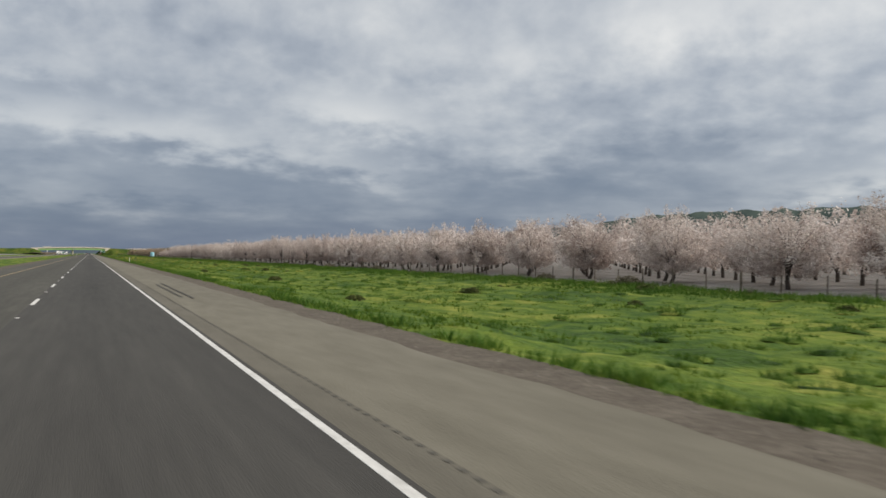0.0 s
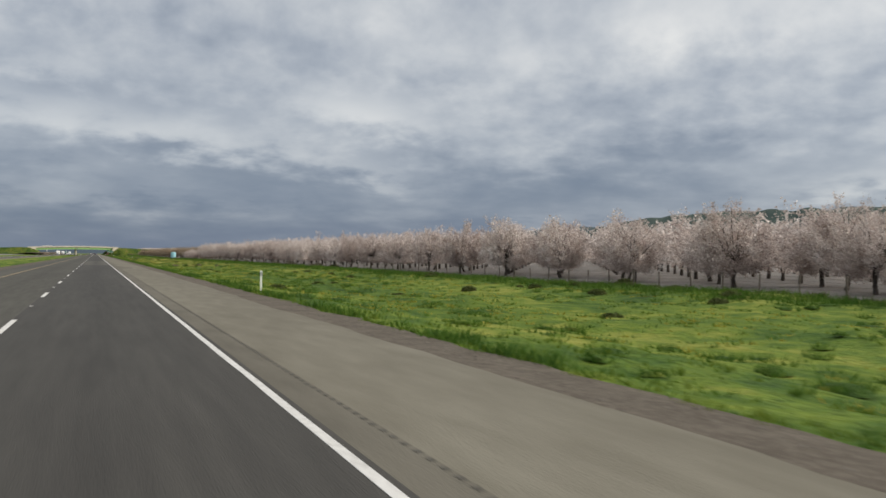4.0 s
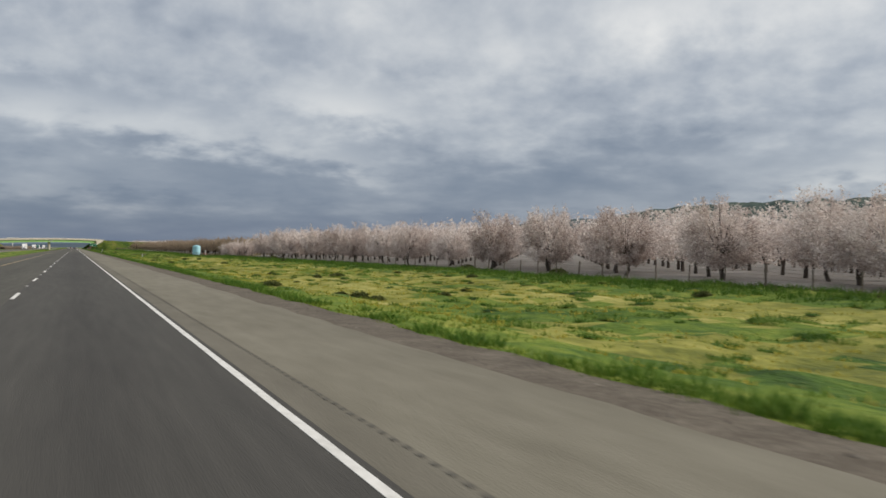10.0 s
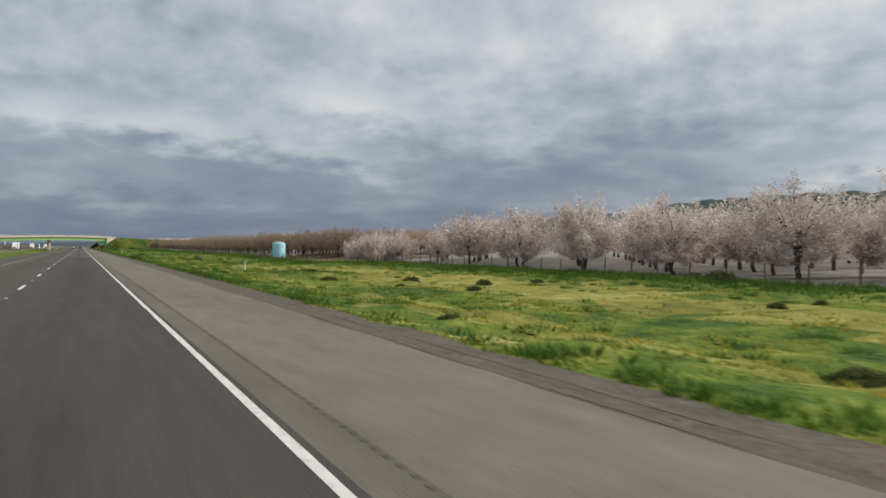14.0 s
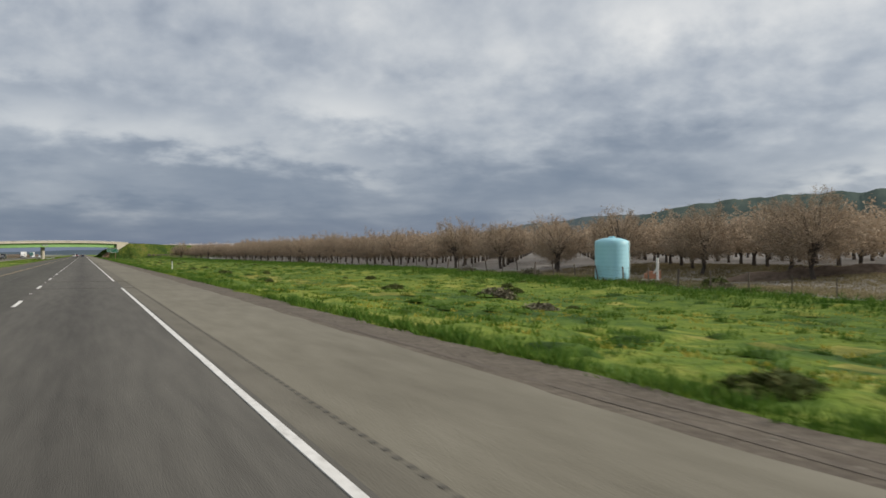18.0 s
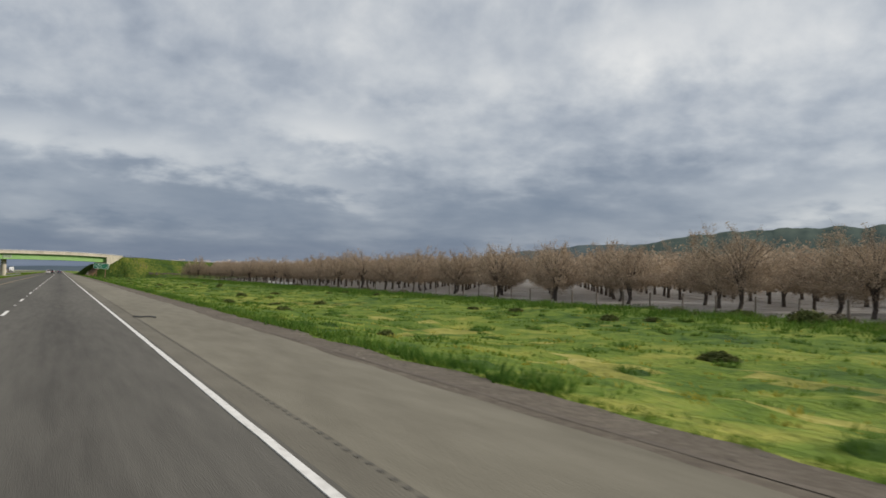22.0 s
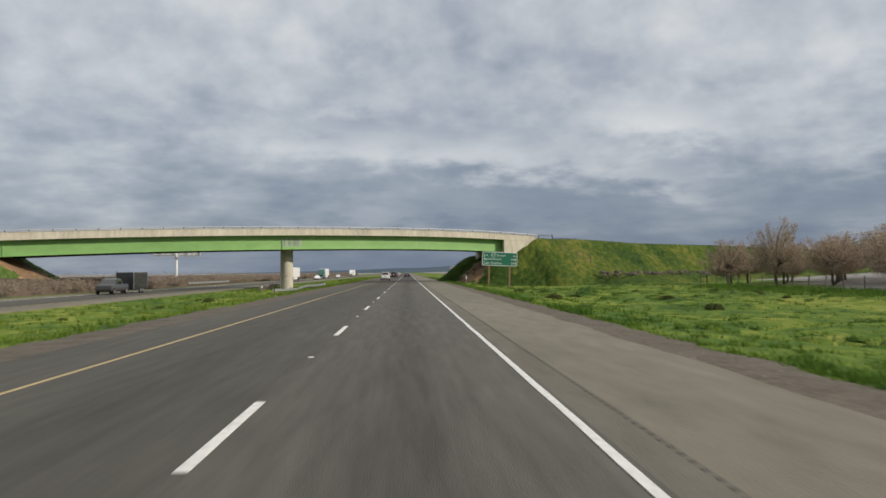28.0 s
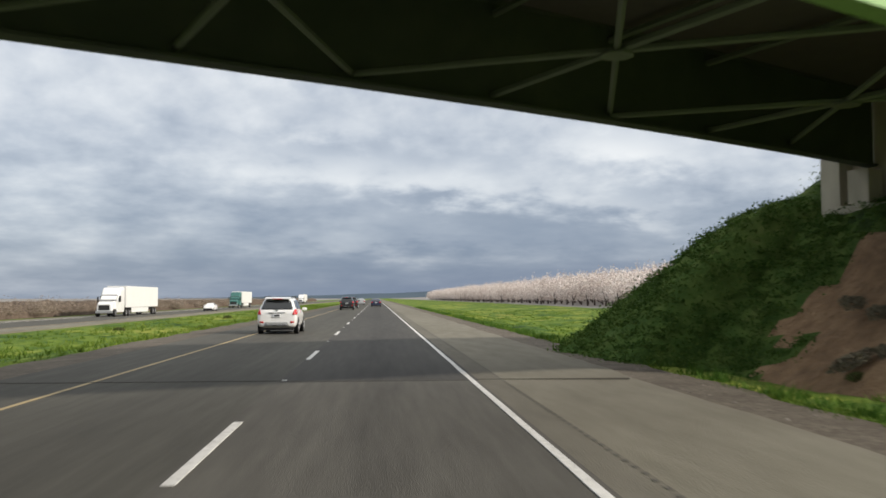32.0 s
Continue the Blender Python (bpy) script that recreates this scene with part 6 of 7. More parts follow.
def build_slope_fence():
    """Old timber posts that run down the face of the approach."""
    top = thing("slope_fence", "old timber fence posts running down the embankment", "fence")
    tree = BVHTree.FromPolygons([v.co for v in EMB[0].data.vertices], [tuple(q.vertices) for q in EMB[0].data.polygons])
    bm = bmesh.new()
    lathe(bm, [(0.075, -0.4), (0.07, 1.25), (0.05, 1.3)], 9)
    me = finish("post", bm, M["fence_wood"])
    rng = random.Random(31)
    for k in range(6):
        x, y = 24.6 + 1.15 * k, 1107.4 - 1.55 * k + 0.5 * k * (k > 3)
        hit = tree.ray_cast(Vector((x, y, 30)), Vector((0, 0, -1)))[0]
        if hit is None:
            continue
        ob = new("post", me)
        ob.parent = top
        ob.matrix_basis = pose(x, y, hit.z, rng.uniform(-6, 6), rng.uniform(-6, 6), 0)


build_slope_fence()


def build_rubble():
    """Pale lumps and cut wood heaped at the foot of the approach."""
    rng = random.Random(44)
    v, f = [], []
    for k in range(170):
        x = rng.uniform(31, 62)
        y = BR_A + 0.5 * x - 14.2 + rng.gauss(0, 0.8)
        z, r = 0.95 + rng.uniform(0.0, 0.6), rng.uniform(0.12, 0.42)
        o = len(v)
        for a in range(6):
            t = math.pi * a / 3 + rng.uniform(-0.3, 0.3)
            v.append((x + 1.4 * r * math.cos(t), y + r * math.sin(t), z - r * 0.5 + rng.uniform(-0.1, 0.1)))
        for a in range(6):
            t = math.pi * a / 3 + rng.uniform(-0.3, 0.3)
            v.append((x + 1.0 * r * math.cos(t), y + 0.7 * r * math.sin(t), z + r * rng.uniform(0.25, 0.6)))
        for a in range(6):
            f.append((o + a, o + (a + 1) % 6, o + 6 + (a + 1) % 6, o + 6 + a))
        f.append(tuple(o + 6 + a for a in range(6)))
    tagged(new("rubble_heap", mesh_from("rubble_heap", v, f, M["gravel"])), "pale rubble and cut wood heaped along the embankment's foot", "rubble", kind="stuff")


build_rubble()


def build_opposite_rail():
    top = thing("roadside_rail", "pale guard rail beyond the opposite carriageway", "guard rail", kind="structure")
    bm = bmesh.new()
    box(bm, -43.1, -43.0, 1116, 1152, -0.42, -0.05, 0.03)
    part("w_beam", bm, M["galvanised"], top)
    y = 1116.5
    while y < 1152:
        bm = bmesh.new()
        box(bm, -43.3, -43.12, y, y + 0.15, -1.4, -0.05, 0.01)
        part("post", bm, M["fence_wood"], top)
        y += 2.9
    top = thing("utility_cabinet", "small pale roadside utility cabinet", "cabinet", Matrix.Translation((-47.4, 1127.0, -1.0)))
    bm = bmesh.new()
    box(bm, -0.5, 0.5, -0.35, 0.35, -0.1, 1.3, 0.03)
    part("body", bm, M["concrete"], top)
    bm = bmesh.new()
    box(bm, -0.55, 0.55, -0.4, 0.4, 1.3, 1.36, 0.02)
    part("lid", bm, M["concrete"], top)
    bm = bmesh.new()
    box(bm, -0.42, 0.42, -0.365, -0.352, 0.1, 1.2, 0.004)
    part("door", bm, M["sign_back"], top)


build_opposite_rail()


def build_scrap():
    top = thing("tyre_scrap", "curled black strip of tyre tread on the shoulder", "debris", pose(0.92, 773.5, 0.0, 0, 0, 70))
    v, f = [], []
    for k in range(9):
        y, z = -0.40 + 0.10 * k, 0.022 + 0.025 * abs(math.sin(k * 0.55))
        v += [(-0.1, y, z), (0.1, y + 0.03, z + 0.02), (0.1, y + 0.03, z), (-0.1, y, z - 0.02)]
    for k in range(8):
        for j in range(4):
            a, b = 4 * k + j, 4 * k + (j + 1) % 4
            f.append((a, b, b + 4, a + 4))
    f += [(0, 3, 2, 1), (32, 33, 34, 35)]
    new("tread_strip", mesh_from("tread_strip", v, f, M["rubber"])).parent = top


build_scrap()


# ---- vehicles ----


def wheel(parent, x, y, r, w, side, rim_mat=None):
    bm = bmesh.new()
    lathe(bm, [(r * 0.62, -w / 2), (r * 0.93, -w / 2), (r, -w / 2 + 0.03), (r, w / 2 - 0.03), (r * 0.93, w / 2), (r * 0.62, w / 2)], 28, "x", (x, y, r))
    t = part("wheel", bm, M["rubber"], parent, "black tyre", smooth=False)
    bm = bmesh.new()
    o = side * (w / 2 - 0.03)
    lathe(bm, [(r * 0.6, -0.02), (r * 0.6, 0.02), (r * 0.5, 0.03), (r * 0.16, 0.03)], 24, "x", (x + o, y, r))
    for k in range(5):
        a = 2 * math.pi * k / 5
        tube(bm, (x + o + side * 0.03, y + 0.1 * r * math.cos(a), r + 0.1 * r * math.sin(a)), (x + o + side * 0.03, y + 0.58 * r * math.cos(a), r + 0.58 * r * math.sin(a)), 0.035, 0.03, 6)
    part("rim", bm, rim_mat or M["rim"], t)


def loft(bm, sections, close=True):
    """Skin over cross sections given as lists of points."""
    rings = [[bm.verts.new(p) for p in s] for s in sections]
    n = len(rings[0])
    for a, b in zip(rings, rings[1:]):
        for k in range(n):
            bm.faces.new((a[k], a[(k + 1) % n], b[(k + 1) % n], b[k]))
    if close:
        bm.faces.new(rings[0][::-1]), bm.faces.new(rings[-1])
    bmesh.ops.recalc_face_normals(bm, faces=bm.faces)


def car_section(y, w, zb, zs, zr, wr):
    """A cross section: sill, waist, shoulder and roof; mirrored."""
    h = w / 2
    half = [(h * 0.86, zb), (h * 0.97, zb + 0.1), (h, zb + (zs - zb) * 0.55), (h * 0.97, zs), (wr / 2, zr - 0.06 * (zr > zs + 0.1)), (wr / 2 * 0.82, zr)]
    return [(x, y, z) for x, z in half] + [(-x, y, z) for x, z in reversed(half)]


def build_car(name, label, paint, at, heading, kind):
    """Front looks along local +y. kind: sedan or pickup."""
    top = thing(name, label, "car", Matrix.Translation(at) @ pose(0, 0, 0, 0, 0, heading))
    L_, W_, H_ = {"sedan": (4.8, 1.84, 1.46), "pickup": (5.8, 2.0, 1.9)}[kind]
    r = {"sedan": 0.33, "pickup": 0.40}[kind]
    zb, zs = {"sedan": (0.22, 0.93), "pickup": (0.42, 1.18)}[kind]
    f, b = L_ / 2, -L_ / 2
    if kind == "sedan":
        rows = [(b, 0.86, 0.42, 0.9, 0.93, 0.8), (b + 0.12, 0.97, 0.27, 0.95, 1.0, 0.86), (b + 0.75, 1.0, 0.22, 0.95, 1.04, 0.86), (b + 1.35, 1.0, 0.21, 0.94, 1.4, 0.66),
                (b + 2.3, 1.0, 0.21, 0.93, 1.46, 0.68), (b + 2.9, 1.0, 0.21, 0.92, 1.38, 0.66), (f - 1.2, 1.0, 0.21, 0.9, 0.96, 0.84), (f - 0.3, 0.95, 0.24, 0.78, 0.82, 0.76), (f, 0.8, 0.34, 0.6, 0.64, 0.6)]
    else:
        rows = [(b, 0.94, 0.55, 1.14, 1.16, 0.9), (b + 0.1, 1.0, 0.45, 1.18, 1.2, 0.92), (b + 2.0, 1.0, 0.42, 1.18, 1.22, 0.92), (b + 2.15, 1.0, 0.42, 1.18, 1.86, 0.78),
                (b + 3.4, 1.0, 0.42, 1.18, 1.9, 0.78), (b + 3.9, 1.0, 0.42, 1.17, 1.78, 0.76), (f - 1.3, 1.0, 0.42, 1.16, 1.22, 0.88), (f - 0.2, 0.98, 0.44, 1.12, 1.16, 0.86), (f, 0.92, 0.5, 0.98, 1.0, 0.84)]
    bm = bmesh.new()
    loft(bm, [car_section(y, W_ * w, z0, z1, z2, W_ * wr) for y, w, z0, z1, z2, wr in rows])
    bmesh.ops.bevel(bm, geom=[e for e in bm.edges if e.calc_face_angle(0) > 0.6], offset=0.025, segments=2, affect="EDGES")
    part("body", bm, paint, top, smooth=False)
    # windows: tinted panes laid 4 mm proud of the greenhouse
    wr = rows[4][5] * W_ / 2
    i0 = 3

    def pane(nm, pts):
        bm = bmesh.new()
        vs = [bm.verts.new(p) for p in pts]
        bm.faces.new(vs)
        r_ = bmesh.ops.extrude_face_region(bm, geom=bm.faces[:])
        nrm = (Vector(pts[1]) - Vector(pts[0])).cross(Vector(pts[2]) - Vector(pts[1])).normalized()
        for v in r_["geom"]:
            if isinstance(v, bmesh.types.BMVert):
                v.co += nrm * 0.012
        bmesh.ops.recalc_face_normals(bm, faces=bm.faces)
        part(nm, bm, M["glass_dark"], top, "dark tinted glass")

    # rear window between the waist and the roof of the two rear sections
    ra, rb = rows[i0 - 1], rows[i0]
    lowz, lowy = ra[4], ra[0]
    w_low, w_top = W_ * ra[5] / 2 * 0.84, W_ * rb[5] / 2 * 0.80
    y_low, z_low, y_top, z_top = lowy - 0.012, lowz + 0.03, rb[0] - 0.02, rb[4] - 0.08
    if kind == "pickup":
        y_low = y_top - 0.06
        z_low = 1.3
    pane("rear_window", [(w_low, y_low, z_low), (-w_low, y_low, z_low), (-w_top, y_top, z_top), (w_top, y_top, z_top)])
    fa, fb = rows[5], rows[6]
    pane("windscreen", [(-W_ * fb[5] / 2 * 0.86, fb[0] - 0.25 + 0.012, fb[4] + 0.08), (W_ * fb[5] / 2 * 0.86, fb[0] - 0.25 + 0.012, fb[4] + 0.08),
                        (W_ * fa[5] / 2 * 0.84, fa[0] + 0.03, fa[4] - 0.05), (-W_ * fa[5] / 2 * 0.84, fa[0] + 0.03, fa[4] - 0.05)])
    y0, y1 = rows[i0][0] + 0.25, rows[5][0] + 0.15
    cuts = [y0, (y0 + y1) / 2 - 0.05, y1]
    zsill, ztop = rows[4][3] + 0.05, rows[4][4] - 0.16
    for s in (1, -1):
        for ya, yb in zip(cuts, cuts[1:]):
            xs, xt = s * (W_ / 2 * 0.965), s * (wr + 0.035)
            p = [(xs, ya + 0.03, zsill), (xs, yb - 0.03, zsill), (xt, yb - 0.12, ztop), (xt, ya + 0.12, ztop)]
            pane("side_window", p if s > 0 else p[::-1])
    for s in (1, -1):
        bm = bmesh.new()
        box(bm, s * W_ * 0.40 - 0.15, s * W_ * 0.40 + 0.15, b - 0.025, b + 0.2, zs - 0.22, zs - 0.03, 0.03)
        part("tail_lamp", bm, M["lamp_red"], top, "red tail lamp")
        bm = bmesh.new()
        box(bm, s * W_ * 0.36 - 0.16, s * W_ * 0.36 + 0.16, f - 0.3, f - 0.06, zs - 0.3, zs - 0.14, 0.04)
        part("head_lamp", bm, M["lamp_white"], top, "clear head lamp")
        bm = bmesh.new()
        box(bm, s * (W_ / 2 + 0.02) - 0.1, s * (W_ / 2 + 0.02) + 0.1, rows[5][0] + 0.3, rows[5][0] + 0.42, zs + 0.02, zs + 0.2, 0.04)
        part("mirror", bm, paint, top)
    bm = bmesh.new()
    box(bm, -W_ * 0.44, W_ * 0.44, b - 0.05, b + 0.2, zb + 0.02, zb + 0.26, 0.05)
    part("rear_bumper", bm, paint, top)
    bm = bmesh.new()
    box(bm, -W_ * 0.44, W_ * 0.44, f - 0.2, f + 0.04, zb + 0.02, zb + 0.26, 0.05)
    part("front_bumper", bm, M["black_plastic"], top)
    bm = bmesh.new()
    box(bm, -0.16, 0.16, b - 0.065, b - 0.03, 0.66 if kind != "pickup" else 0.75, 0.80 if kind != "pickup" else 0.9, 0.004)
    part("number_plate", bm, M["plate"], top, "blank pale number plate")
    for s in (1, -1):
        for y in (b + 0.82, f - 0.85):
            wheel(top, s * (W_ / 2 - 0.1), y, r, 0.22, s)
    bm = bmesh.new()
    box(bm, -W_ * 0.4, W_ * 0.4, b + 0.3, f - 0.3, zb - 0.08, zb + 0.06)
    part("underbody", bm, M["black_plastic"], top)
    return top


def build_semi(name, label, cab_paint, box_mat, at, heading):
    """A tractor with a box trailer; the front looks along local +y."""
    top = thing(name, label, "truck", Matrix.Translation(at) @ pose(0, 0, 0, 0, 0, heading))
    bm = bmesh.new()
    box(bm, -1.28, 1.28, -17.5, -1.2, 1.15, 4.05, 0.04)
    part("trailer_box", bm, box_mat, top, "plain white trailer box")
    bm = bmesh.new()
    box(bm, -0.5, 0.5, -17.3, 3.0, 0.75, 1.14)
    part("chassis", bm, M["black_plastic"], top)
    bm = bmesh.new()
    loft(bm, [[(x * k, y, z) for x, z in ((1.2, 0.6), (1.22, 1.6), (1.2, zt - 0.3), (1.0, zt), (-1.0, zt), (-1.2, zt - 0.3), (-1.22, 1.6), (-1.2, 0.6))]
              for y, zt, k in ((-0.6, 3.9, 1.0), (0.9, 3.75, 1.0), (1.6, 2.95, 0.98), (2.3, 2.3, 0.97))])
    part("cab", bm, cab_paint, top)
    bm = bmesh.new()
    loft(bm, [[(x * k, y, z) for x, z in ((1.0, 0.7), (1.0, zt - 0.15), (0.85, zt), (-0.85, zt), (-1.0, zt - 0.15), (-1.0, 0.7))]
              for y, zt, k in ((2.3, 2.05, 1.0), (3.4, 1.9, 0.95), (3.9, 1.65, 0.85))])
    part("bonnet", bm, cab_paint, top)
    bm = bmesh.new()
    loft(bm, [[(1.02, 1.72, 2.86), (-1.02, 1.72, 2.86), (-1.02, 1.68, 2.84), (1.02, 1.68, 2.84)], [(1.1, 2.36, 2.12), (-1.1, 2.36, 2.12), (-1.1, 2.31, 2.1), (1.1, 2.31, 2.1)]])
    part("windscreen", bm, M["glass_dark"], top)
    for s in (1, -1):
        bm = bmesh.new()
        box(bm, s * 1.225 - 0.012, s * 1.225 + 0.012, 0.9, 1.75, 1.95, 2.7)
        part("side_window", bm, M["glass_dark"], top)
        bm = bmesh.new()
        box(bm, s * 1.42 - 0.09, s * 1.42 + 0.09, 1.9, 2.05, 1.9, 2.6, 0.03)
        part("mirror", bm, M["black_plastic"], top)
        bm = bmesh.new()
        box(bm, s * 0.75 - 0.17, s * 0.75 + 0.17, 3.62, 3.88, 1.0, 1.25, 0.03)
        part("head_lamp", bm, M["lamp_white"], top)
        bm = bmesh.new()
        box(bm, s * 1.2 - 0.02, s * 1.2 + 0.02, -12.4, -3.9, 0.45, 1.12)
        part("side_skirt", bm, box_mat, top)
        for y in (3.0, -1.6, -2.9, -15.1, -16.4):
            wheel(top, s * 1.05, y, 0.5, 0.34, s)
    bm = bmesh.new()
    box(bm, -1.05, 1.05, 3.7, 3.98, 0.45, 0.8, 0.05)
    part("bumper", bm, M["galvanised"], top)
    bm = bmesh.new()
    box(bm, -0.7, 0.7, 3.86, 3.93, 0.85, 1.5, 0.02)
    part("grille", bm, M["black_plastic"], top)
    return top


def build_trailer(at, heading):
    top = thing("cargo_trailer", "black enclosed cargo trailer hitched to a pickup", "trailer", Matrix.Translation(at) @ pose(0, 0, 0, 0, 0, heading))
    bm = bmesh.new()
    box(bm, -1.1, 1.1, -2.8, 2.8, 0.5, 2.6, 0.06)
    part("trailer_box", bm, M["car_black"], top)
    bm = bmesh.new()
    tube(bm, (0.5, 2.7, 0.5), (0, 4.0, 0.5), 0.05)
    tube(bm, (-0.5, 2.7, 0.5), (0, 4.0, 0.5), 0.05)
    part("drawbar", bm, M["black_plastic"], top)
    bm = bmesh.new()
    box(bm, 1.101, 1.125, 0.8, 1.5, 0.6, 2.4, 0.005)
    part("side_door", bm, M["car_grey"], top, "grey framed side door")
    for y in (-2.79, 2.73):
        for s in (1, -1):
            bm = bmesh.new()
            box(bm, s * 1.1 - 0.03, s * 1.1 + 0.03, y, y + 0.06, 0.5, 2.6, 0.008)
            part("corner_trim", bm, M["galvanised"], top, "bright corner trim")
    for z in (0.5, 2.55):
        bm = bmesh.new()
        box(bm, 1.09, 1.13, -2.8, 2.8, z, z + 0.06, 0.008)
        part("edge_trim", bm, M["galvanised"], top, "bright edge trim")
    for y0, y1, z0, z1 in ((0.78, 0.84, 0.6, 2.4), (1.46, 1.52, 0.6, 2.4), (0.84, 1.46, 2.34, 2.4)):
        bm = bmesh.new()
        box(bm, 1.126, 1.14, y0, y1, z0, z1)
        part("door_frame", bm, M["galvanised"], top)
    for s in (1, -1):
        for y in (-0.5, 0.4):
            wheel(top, s * 1.12, y, 0.36, 0.2, s)
    return top


def build_suv(name, label, paint, at, heading, trim, size=1.0):
    """A rounded compact sport utility car; the front looks along local +y."""
    top = thing(name, label, "car", Matrix.Translation(at) @ pose(0, 0, 0, 0, 0, heading) @ Matrix.Scale(size, 4))
    half_w = 0.885
    rows = [(-2.14, 0.80, 0.46, 0.90, 0.95, 0.62), (-2.11, 0.93, 0.36, 0.98, 1.07, 0.74), (-2.02, 0.985, 0.30, 1.02, 1.26, 0.71), (-1.86, 1.0, 0.27, 1.04, 1.54, 0.66),
            (-1.6, 1.0, 0.26, 1.05, 1.635, 0.665), (-0.7, 1.0, 0.26, 1.04, 1.67, 0.68), (0.1, 1.0, 0.26, 1.02, 1.665, 0.67), (0.55, 1.0, 0.26, 1.01, 1.59, 0.65),
            (0.95, 1.0, 0.26, 1.0, 1.34, 0.69), (1.22, 1.0, 0.26, 0.98, 1.10, 0.74), (1.75, 0.97, 0.28, 0.93, 1.02, 0.70), (2.06, 0.90, 0.33, 0.80, 0.88, 0.62), (2.15, 0.76, 0.42, 0.64, 0.70, 0.5)]

    def ring(y, w, zb, zs, zr, wr):
        w *= half_w
        h = [(0.60 * w, zb), (0.93 * w, zb + 0.02), (1.0 * w, zb + 0.42 * (zs - zb)), (0.99 * w, zs - 0.10), (0.95 * w, zs), (wr, max(zs + 0.01, zr - 0.12)), (wr * 0.86, zr - 0.02), (wr * 0.4, zr)]
        return [(x, y, z) for x, z in h] + [(-x, y, z) for x, z in reversed(h)]

    bm = bmesh.new()
    loft(bm, [ring(*r) for r in rows])
    body = part("body", bm, paint, top, smooth=True)
    body.modifiers.new("round", "SUBSURF").levels = 2
    body.matrix_parent_inverse = Matrix.Identity(4)
    graph = bpy.context.evaluated_depsgraph_get()
    me = bpy.data.meshes.new_from_object(body.evaluated_get(graph))
    body.modifiers.clear()
    body.data = me
    tree = BVHTree.FromPolygons([v.co for v in me.vertices], [tuple(p.vertices) for p in me.polygons])

    def patch(nm, corners, toward, mat, label="", lift=0.006, n=9, m=7):
        """A panel of the body's own curve: four corners thrown onto it along one direction."""
        d = Vector(toward).normalized()
        c = [Vector(p) for p in corners]
        v, f = [], []
        for i in range(n + 1):
            for j in range(m + 1):
                s_, t_ = i / n, j / m
                p = (c[0] * (1 - s_) + c[1] * s_) * (1 - t_) + (c[3] * (1 - s_) + c[2] * s_) * t_
                hit, nor, _, _ = tree.ray_cast(p - d * 4, d)
                if hit is None:
                    hit, nor = tree.find_nearest(p)[:2]
                if nor.dot(d) > 0:
                    nor = -nor
                v += [tuple(hit + nor * lift), tuple(hit - nor * 0.01)]
        for i in range(n):
            for j in range(m):
                q = [2 * (i * (m + 1) + j), 2 * ((i + 1) * (m + 1) + j), 2 * ((i + 1) * (m + 1) + j + 1), 2 * (i * (m + 1) + j + 1)]
                f.append(q)
        edge = [2 * i * (m + 1) for i in range(n + 1)] + [2 * (n * (m + 1) + j) for j in range(1, m + 1)]
        edge += [2 * (i * (m + 1) + m) for i in range(n - 1, -1, -1)] + [2 * j for j in range(m - 1, 0, -1)]
        for p, q in zip(edge, edge[1:] + edge[:1]):
            f.append((p, p + 1, q + 1, q))
        ob = new(nm, mesh_from(nm, v, f, mat, smooth=True))
        ob.parent = top
        if label:
            tagged(ob, label)
        return ob

    back, front = (0, 1, 0), (0, -1, -0.5)
    glass = M["glass_dark"]
    patch("rear_window", [(-0.71, 0, 1.10), (0.71, 0, 1.10), (0.57, 0, 1.52), (-0.57, 0, 1.52)], back, glass, "wide dark tinted rear window", n=14)
    patch("windscreen", [(-0.66, 1.1, 1.12), (0.66, 1.1, 1.12), (0.57, 0.6, 1.54), (-0.57, 0.6, 1.54)], front, glass, n=12)
    for s in (1, -1):
        side = (-s, 0, 0)
        patch("side_window", [(0, -1.72, 1.17), (0, -0.98, 1.10), (0, -0.98, 1.50), (0, -1.45, 1.49)], side, glass)
        patch("side_window", [(0, -0.93, 1.10), (0, -0.10, 1.09), (0, -0.12, 1.52), (0, -0.93, 1.51)], side, glass)
        patch("side_window", [(0, -0.05, 1.09), (0, 0.80, 1.08), (0, 0.40, 1.47), (0, -0.06, 1.52)], side, glass)
        lamp = patch("tail_lamp", [(s * 0.68, 0, 0.86), (s * 0.87, 0, 0.88), (s * 0.87, 0, 1.07), (s * 0.76, 0, 1.12)], back, M["lamp_red"], "red tail lamp", 0.02, 8, 6)
        patch("reflector", [(s * 0.58, 0, 0.50), (s * 0.76, 0, 0.52), (s * 0.76, 0, 0.58), (s * 0.60, 0, 0.58)], back, M["lamp_red"], "small red reflector", 0.01, 4, 3)
        patch("head_lamp", [(s * 0.50, 0, 0.74), (s * 0.76, 0, 0.76), (s * 0.78, 0, 0.88), (s * 0.62, 0, 0.86)], (0, -1, 0), M["lamp_white"], "clear head lamp", 0.012, 6, 4)
        bm = bmesh.new()
        box(bm, s * 0.98 - 0.11, s * 0.98 + 0.11, 0.62, 0.72, 1.02, 1.17, 0.045)
        box(bm, min(s * 0.86, s * 0.96), max(s * 0.86, s * 0.96), 0.65, 0.70, 1.02, 1.06)
        part("mirror", bm, paint, top)
        bm = bmesh.new()
        tube(bm, (s * 0.60, -1.55, 1.665), (s * 0.60, 0.15, 1.70), 0.018, sides=8)
        for y in (-1.5, 0.1):
            tube(bm, (s * 0.60, y, 1.60), (s * 0.60, y, 1.69), 0.018, sides=6)
        part("roof_rail", bm, M["black_plastic"], top)
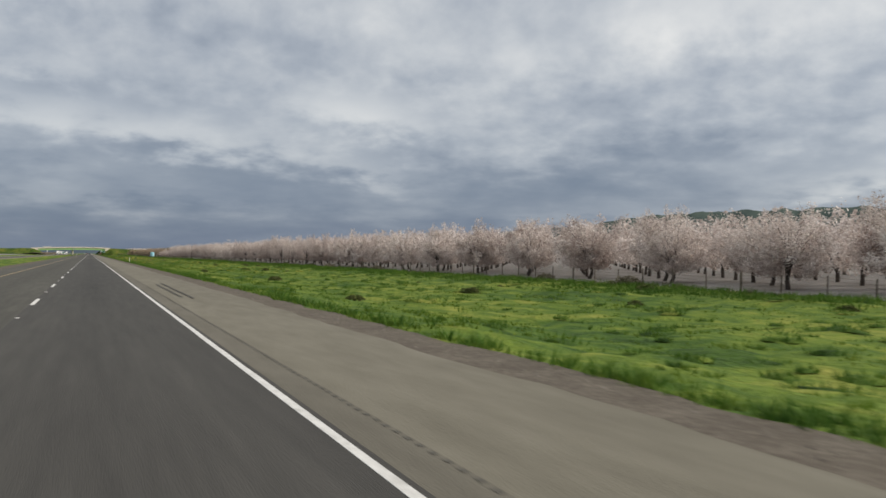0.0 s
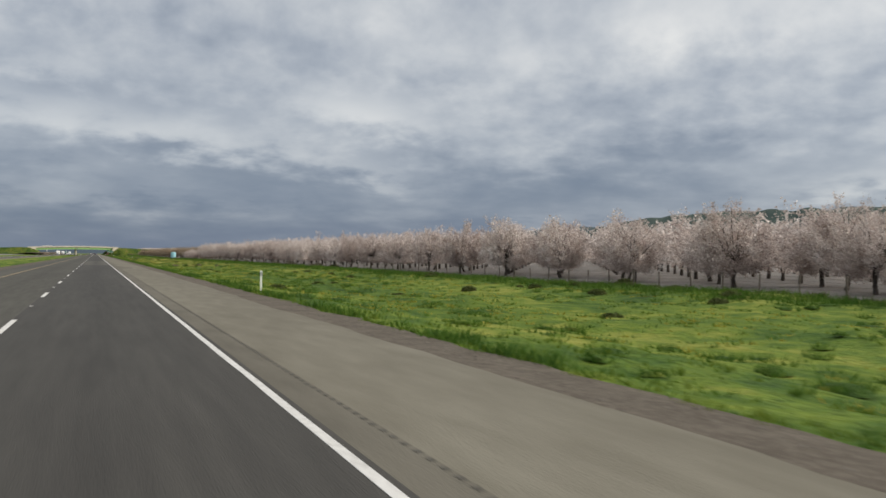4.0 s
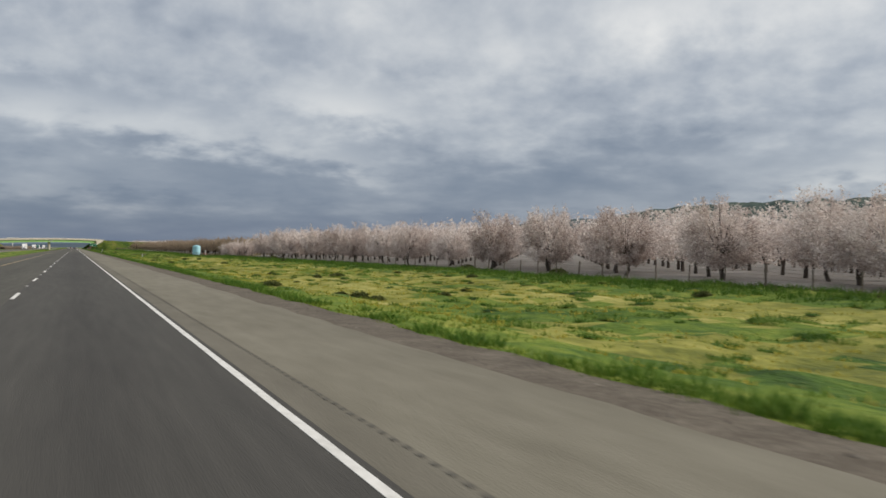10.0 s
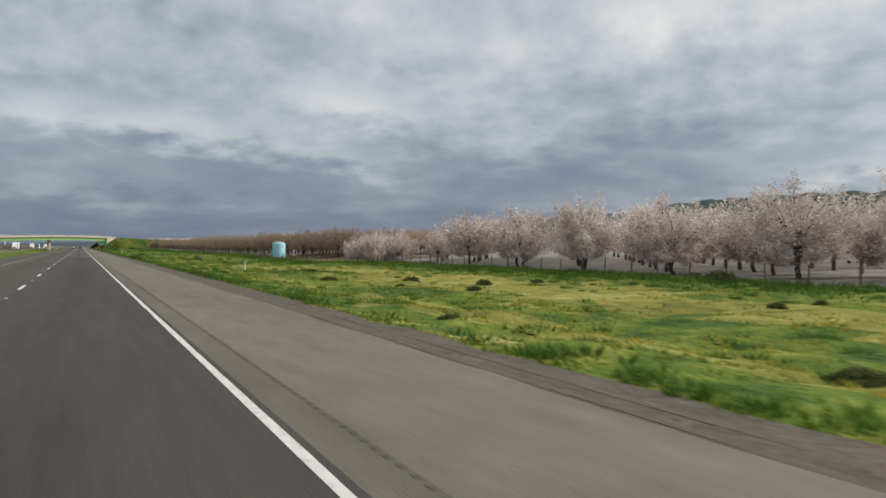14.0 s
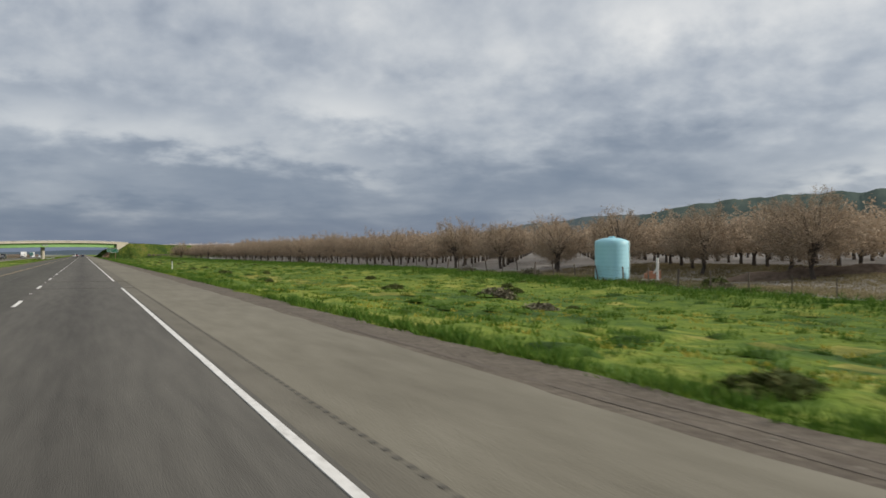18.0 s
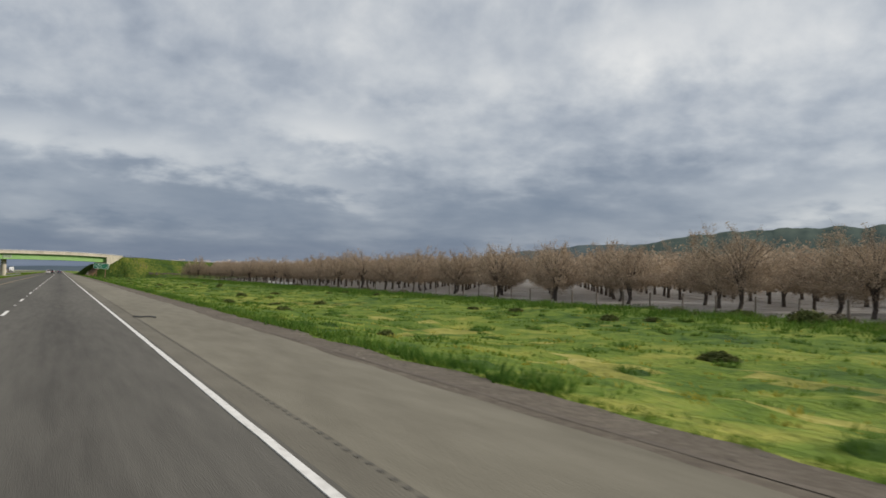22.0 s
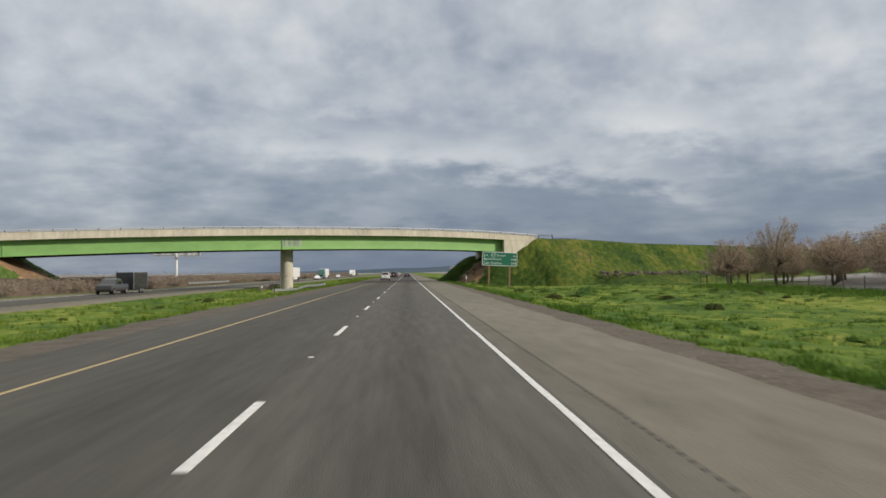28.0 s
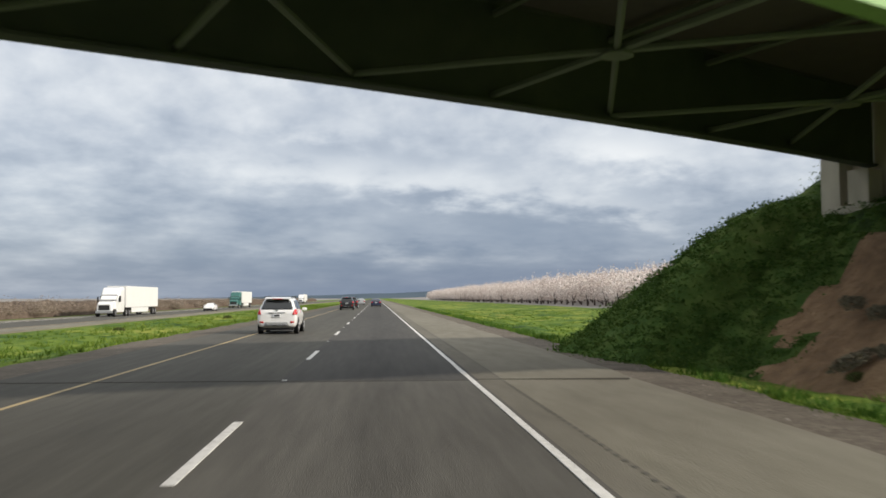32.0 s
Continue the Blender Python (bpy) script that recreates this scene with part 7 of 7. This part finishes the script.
        for y in (-1.32, 1.25):
            bm = bmesh.new()
            lathe(bm, [(0.0, -0.006), (0.40, -0.006), (0.40, 0.006), (0.0, 0.006)], 28, "x", (s * 0.884, y, 0.36))
            part("wheel_arch", bm, M["black_plastic"], top)
            wheel(top, s * 0.80, y, 0.34, 0.20, s)
    patch("bumper_cover", [(-0.58, 0, 0.36), (0.58, 0, 0.36), (0.50, 0, 0.55), (-0.50, 0, 0.55)], back, trim, "grey lower bumper", 0.02, 12, 4)
    for k in range(5):
        bm = bmesh.new()
        x = -0.36 + 0.18 * k
        box(bm, x - 0.045, x + 0.045, -2.185, -2.13, 0.42, 0.47, 0.02)
        part("bumper_vent", bm, M["chrome"], top)
    bm = bmesh.new()
    box(bm, -0.36, 0.36, -2.19, -2.10, 0.955, 0.985, 0.01)
    part("plate_garnish", bm, M["chrome"], top, "bright bar over the number plate")
    bm = bmesh.new()
    box(bm, -0.16, 0.16, -2.175, -2.10, 0.76, 0.92, 0.006)
    part("number_plate", bm, M["plate"], top, "blank pale number plate")
    bm = bmesh.new()
    box(bm, -0.11, 0.11, -2.185, -2.176, 0.80, 0.88)
    part("writing_bar", bm, M["car_grey"], top)
    bm = bmesh.new()
    box(bm, -0.05, 0.05, -2.16, -2.1, 1.03, 1.10, 0.02)
    part("badge", bm, M["chrome"], top)
    bm = bmesh.new()
    tube(bm, (0.02, -2.0, 1.22), (-0.34, -2.03, 1.17), 0.012, sides=6)
    part("rear_wiper", bm, M["black_plastic"], top)
    bm = bmesh.new()
    loft(bm, [[(x, -2.0 + 0.02 * abs(x) * 4, 1.575), (x, -2.0 + 0.02 * abs(x) * 4, 1.60), (x, -1.6, 1.655), (x, -1.6, 1.60)] for x in (-0.56, -0.3, 0, 0.3, 0.56)])
    part("spoiler", bm, paint, top)
    bm = bmesh.new()
    box(bm, -0.22, 0.22, -2.015, -1.98, 1.565, 1.59)
    part("brake_light", bm, M["lamp_red"], top)
    bm = bmesh.new()
    box(bm, -0.72, 0.72, -1.95, 1.95, 0.18, 0.34)
    part("underbody", bm, M["black_plastic"], top)
    return top


build_suv("white_suv", "white compact sport utility car in the passing lane", M["car_white"], (-6.3, 1128.4, 0.0), 0, M["car_trim"])
build_suv("black_suv", "black sport utility car in the passing lane", M["car_black"], (-5.9, 1203.5, 0.0), 0, M["car_black"], 1.06)
build_car("dark_sedan", "dark blue sedan in the driving lane", M["car_blue"], (-2.0, 1246, 0.004), 0, "sedan")
build_suv("black_van", "black car driving ahead in the passing lane", M["car_black"], (-5.7, 1219, 0.0), 0, M["car_black"], 1.06)
build_car("silver_car", "pale silver car far ahead in the passing lane", M["car_silver"], (-5.6, 1290, 0.0), 0, "sedan")
build_car("white_sedan", "white sedan on the opposite carriageway", M["car_white"], (-33.2, 1249, -0.795), 180, "sedan")
build_semi("white_semi_truck", "white semi truck with a white box trailer on the opposite carriageway", M["car_white"], M["white_metal"], (-36.9, 1203, -0.795), 180)
build_semi("teal_semi_truck", "dark teal semi truck on the opposite carriageway", M["truck_teal"], M["white_metal"], (-36.9, 1300, -0.795), 180)
build_semi("far_semi_truck", "white semi truck far off on the opposite carriageway", M["car_white"], M["white_metal"], (-36.9, 1480, -0.795), 180)
build_semi("passing_semi_truck", "white semi truck passing on the opposite carriageway", M["car_white"], M["white_metal"], (-33.2, 966, -0.795), 180)
build_car("grey_pickup", "dark grey pickup towing a cargo trailer", M["car_grey"], (-36.9, 1058, -0.795), 180, "pickup")
build_trailer((-36.9, 1065.2, -0.795), 180)
build_suv("white_car", "white car on the opposite carriageway near the bridge", M["car_white"], (-33.2, 1335, -0.795), 180, M["car_trim"])
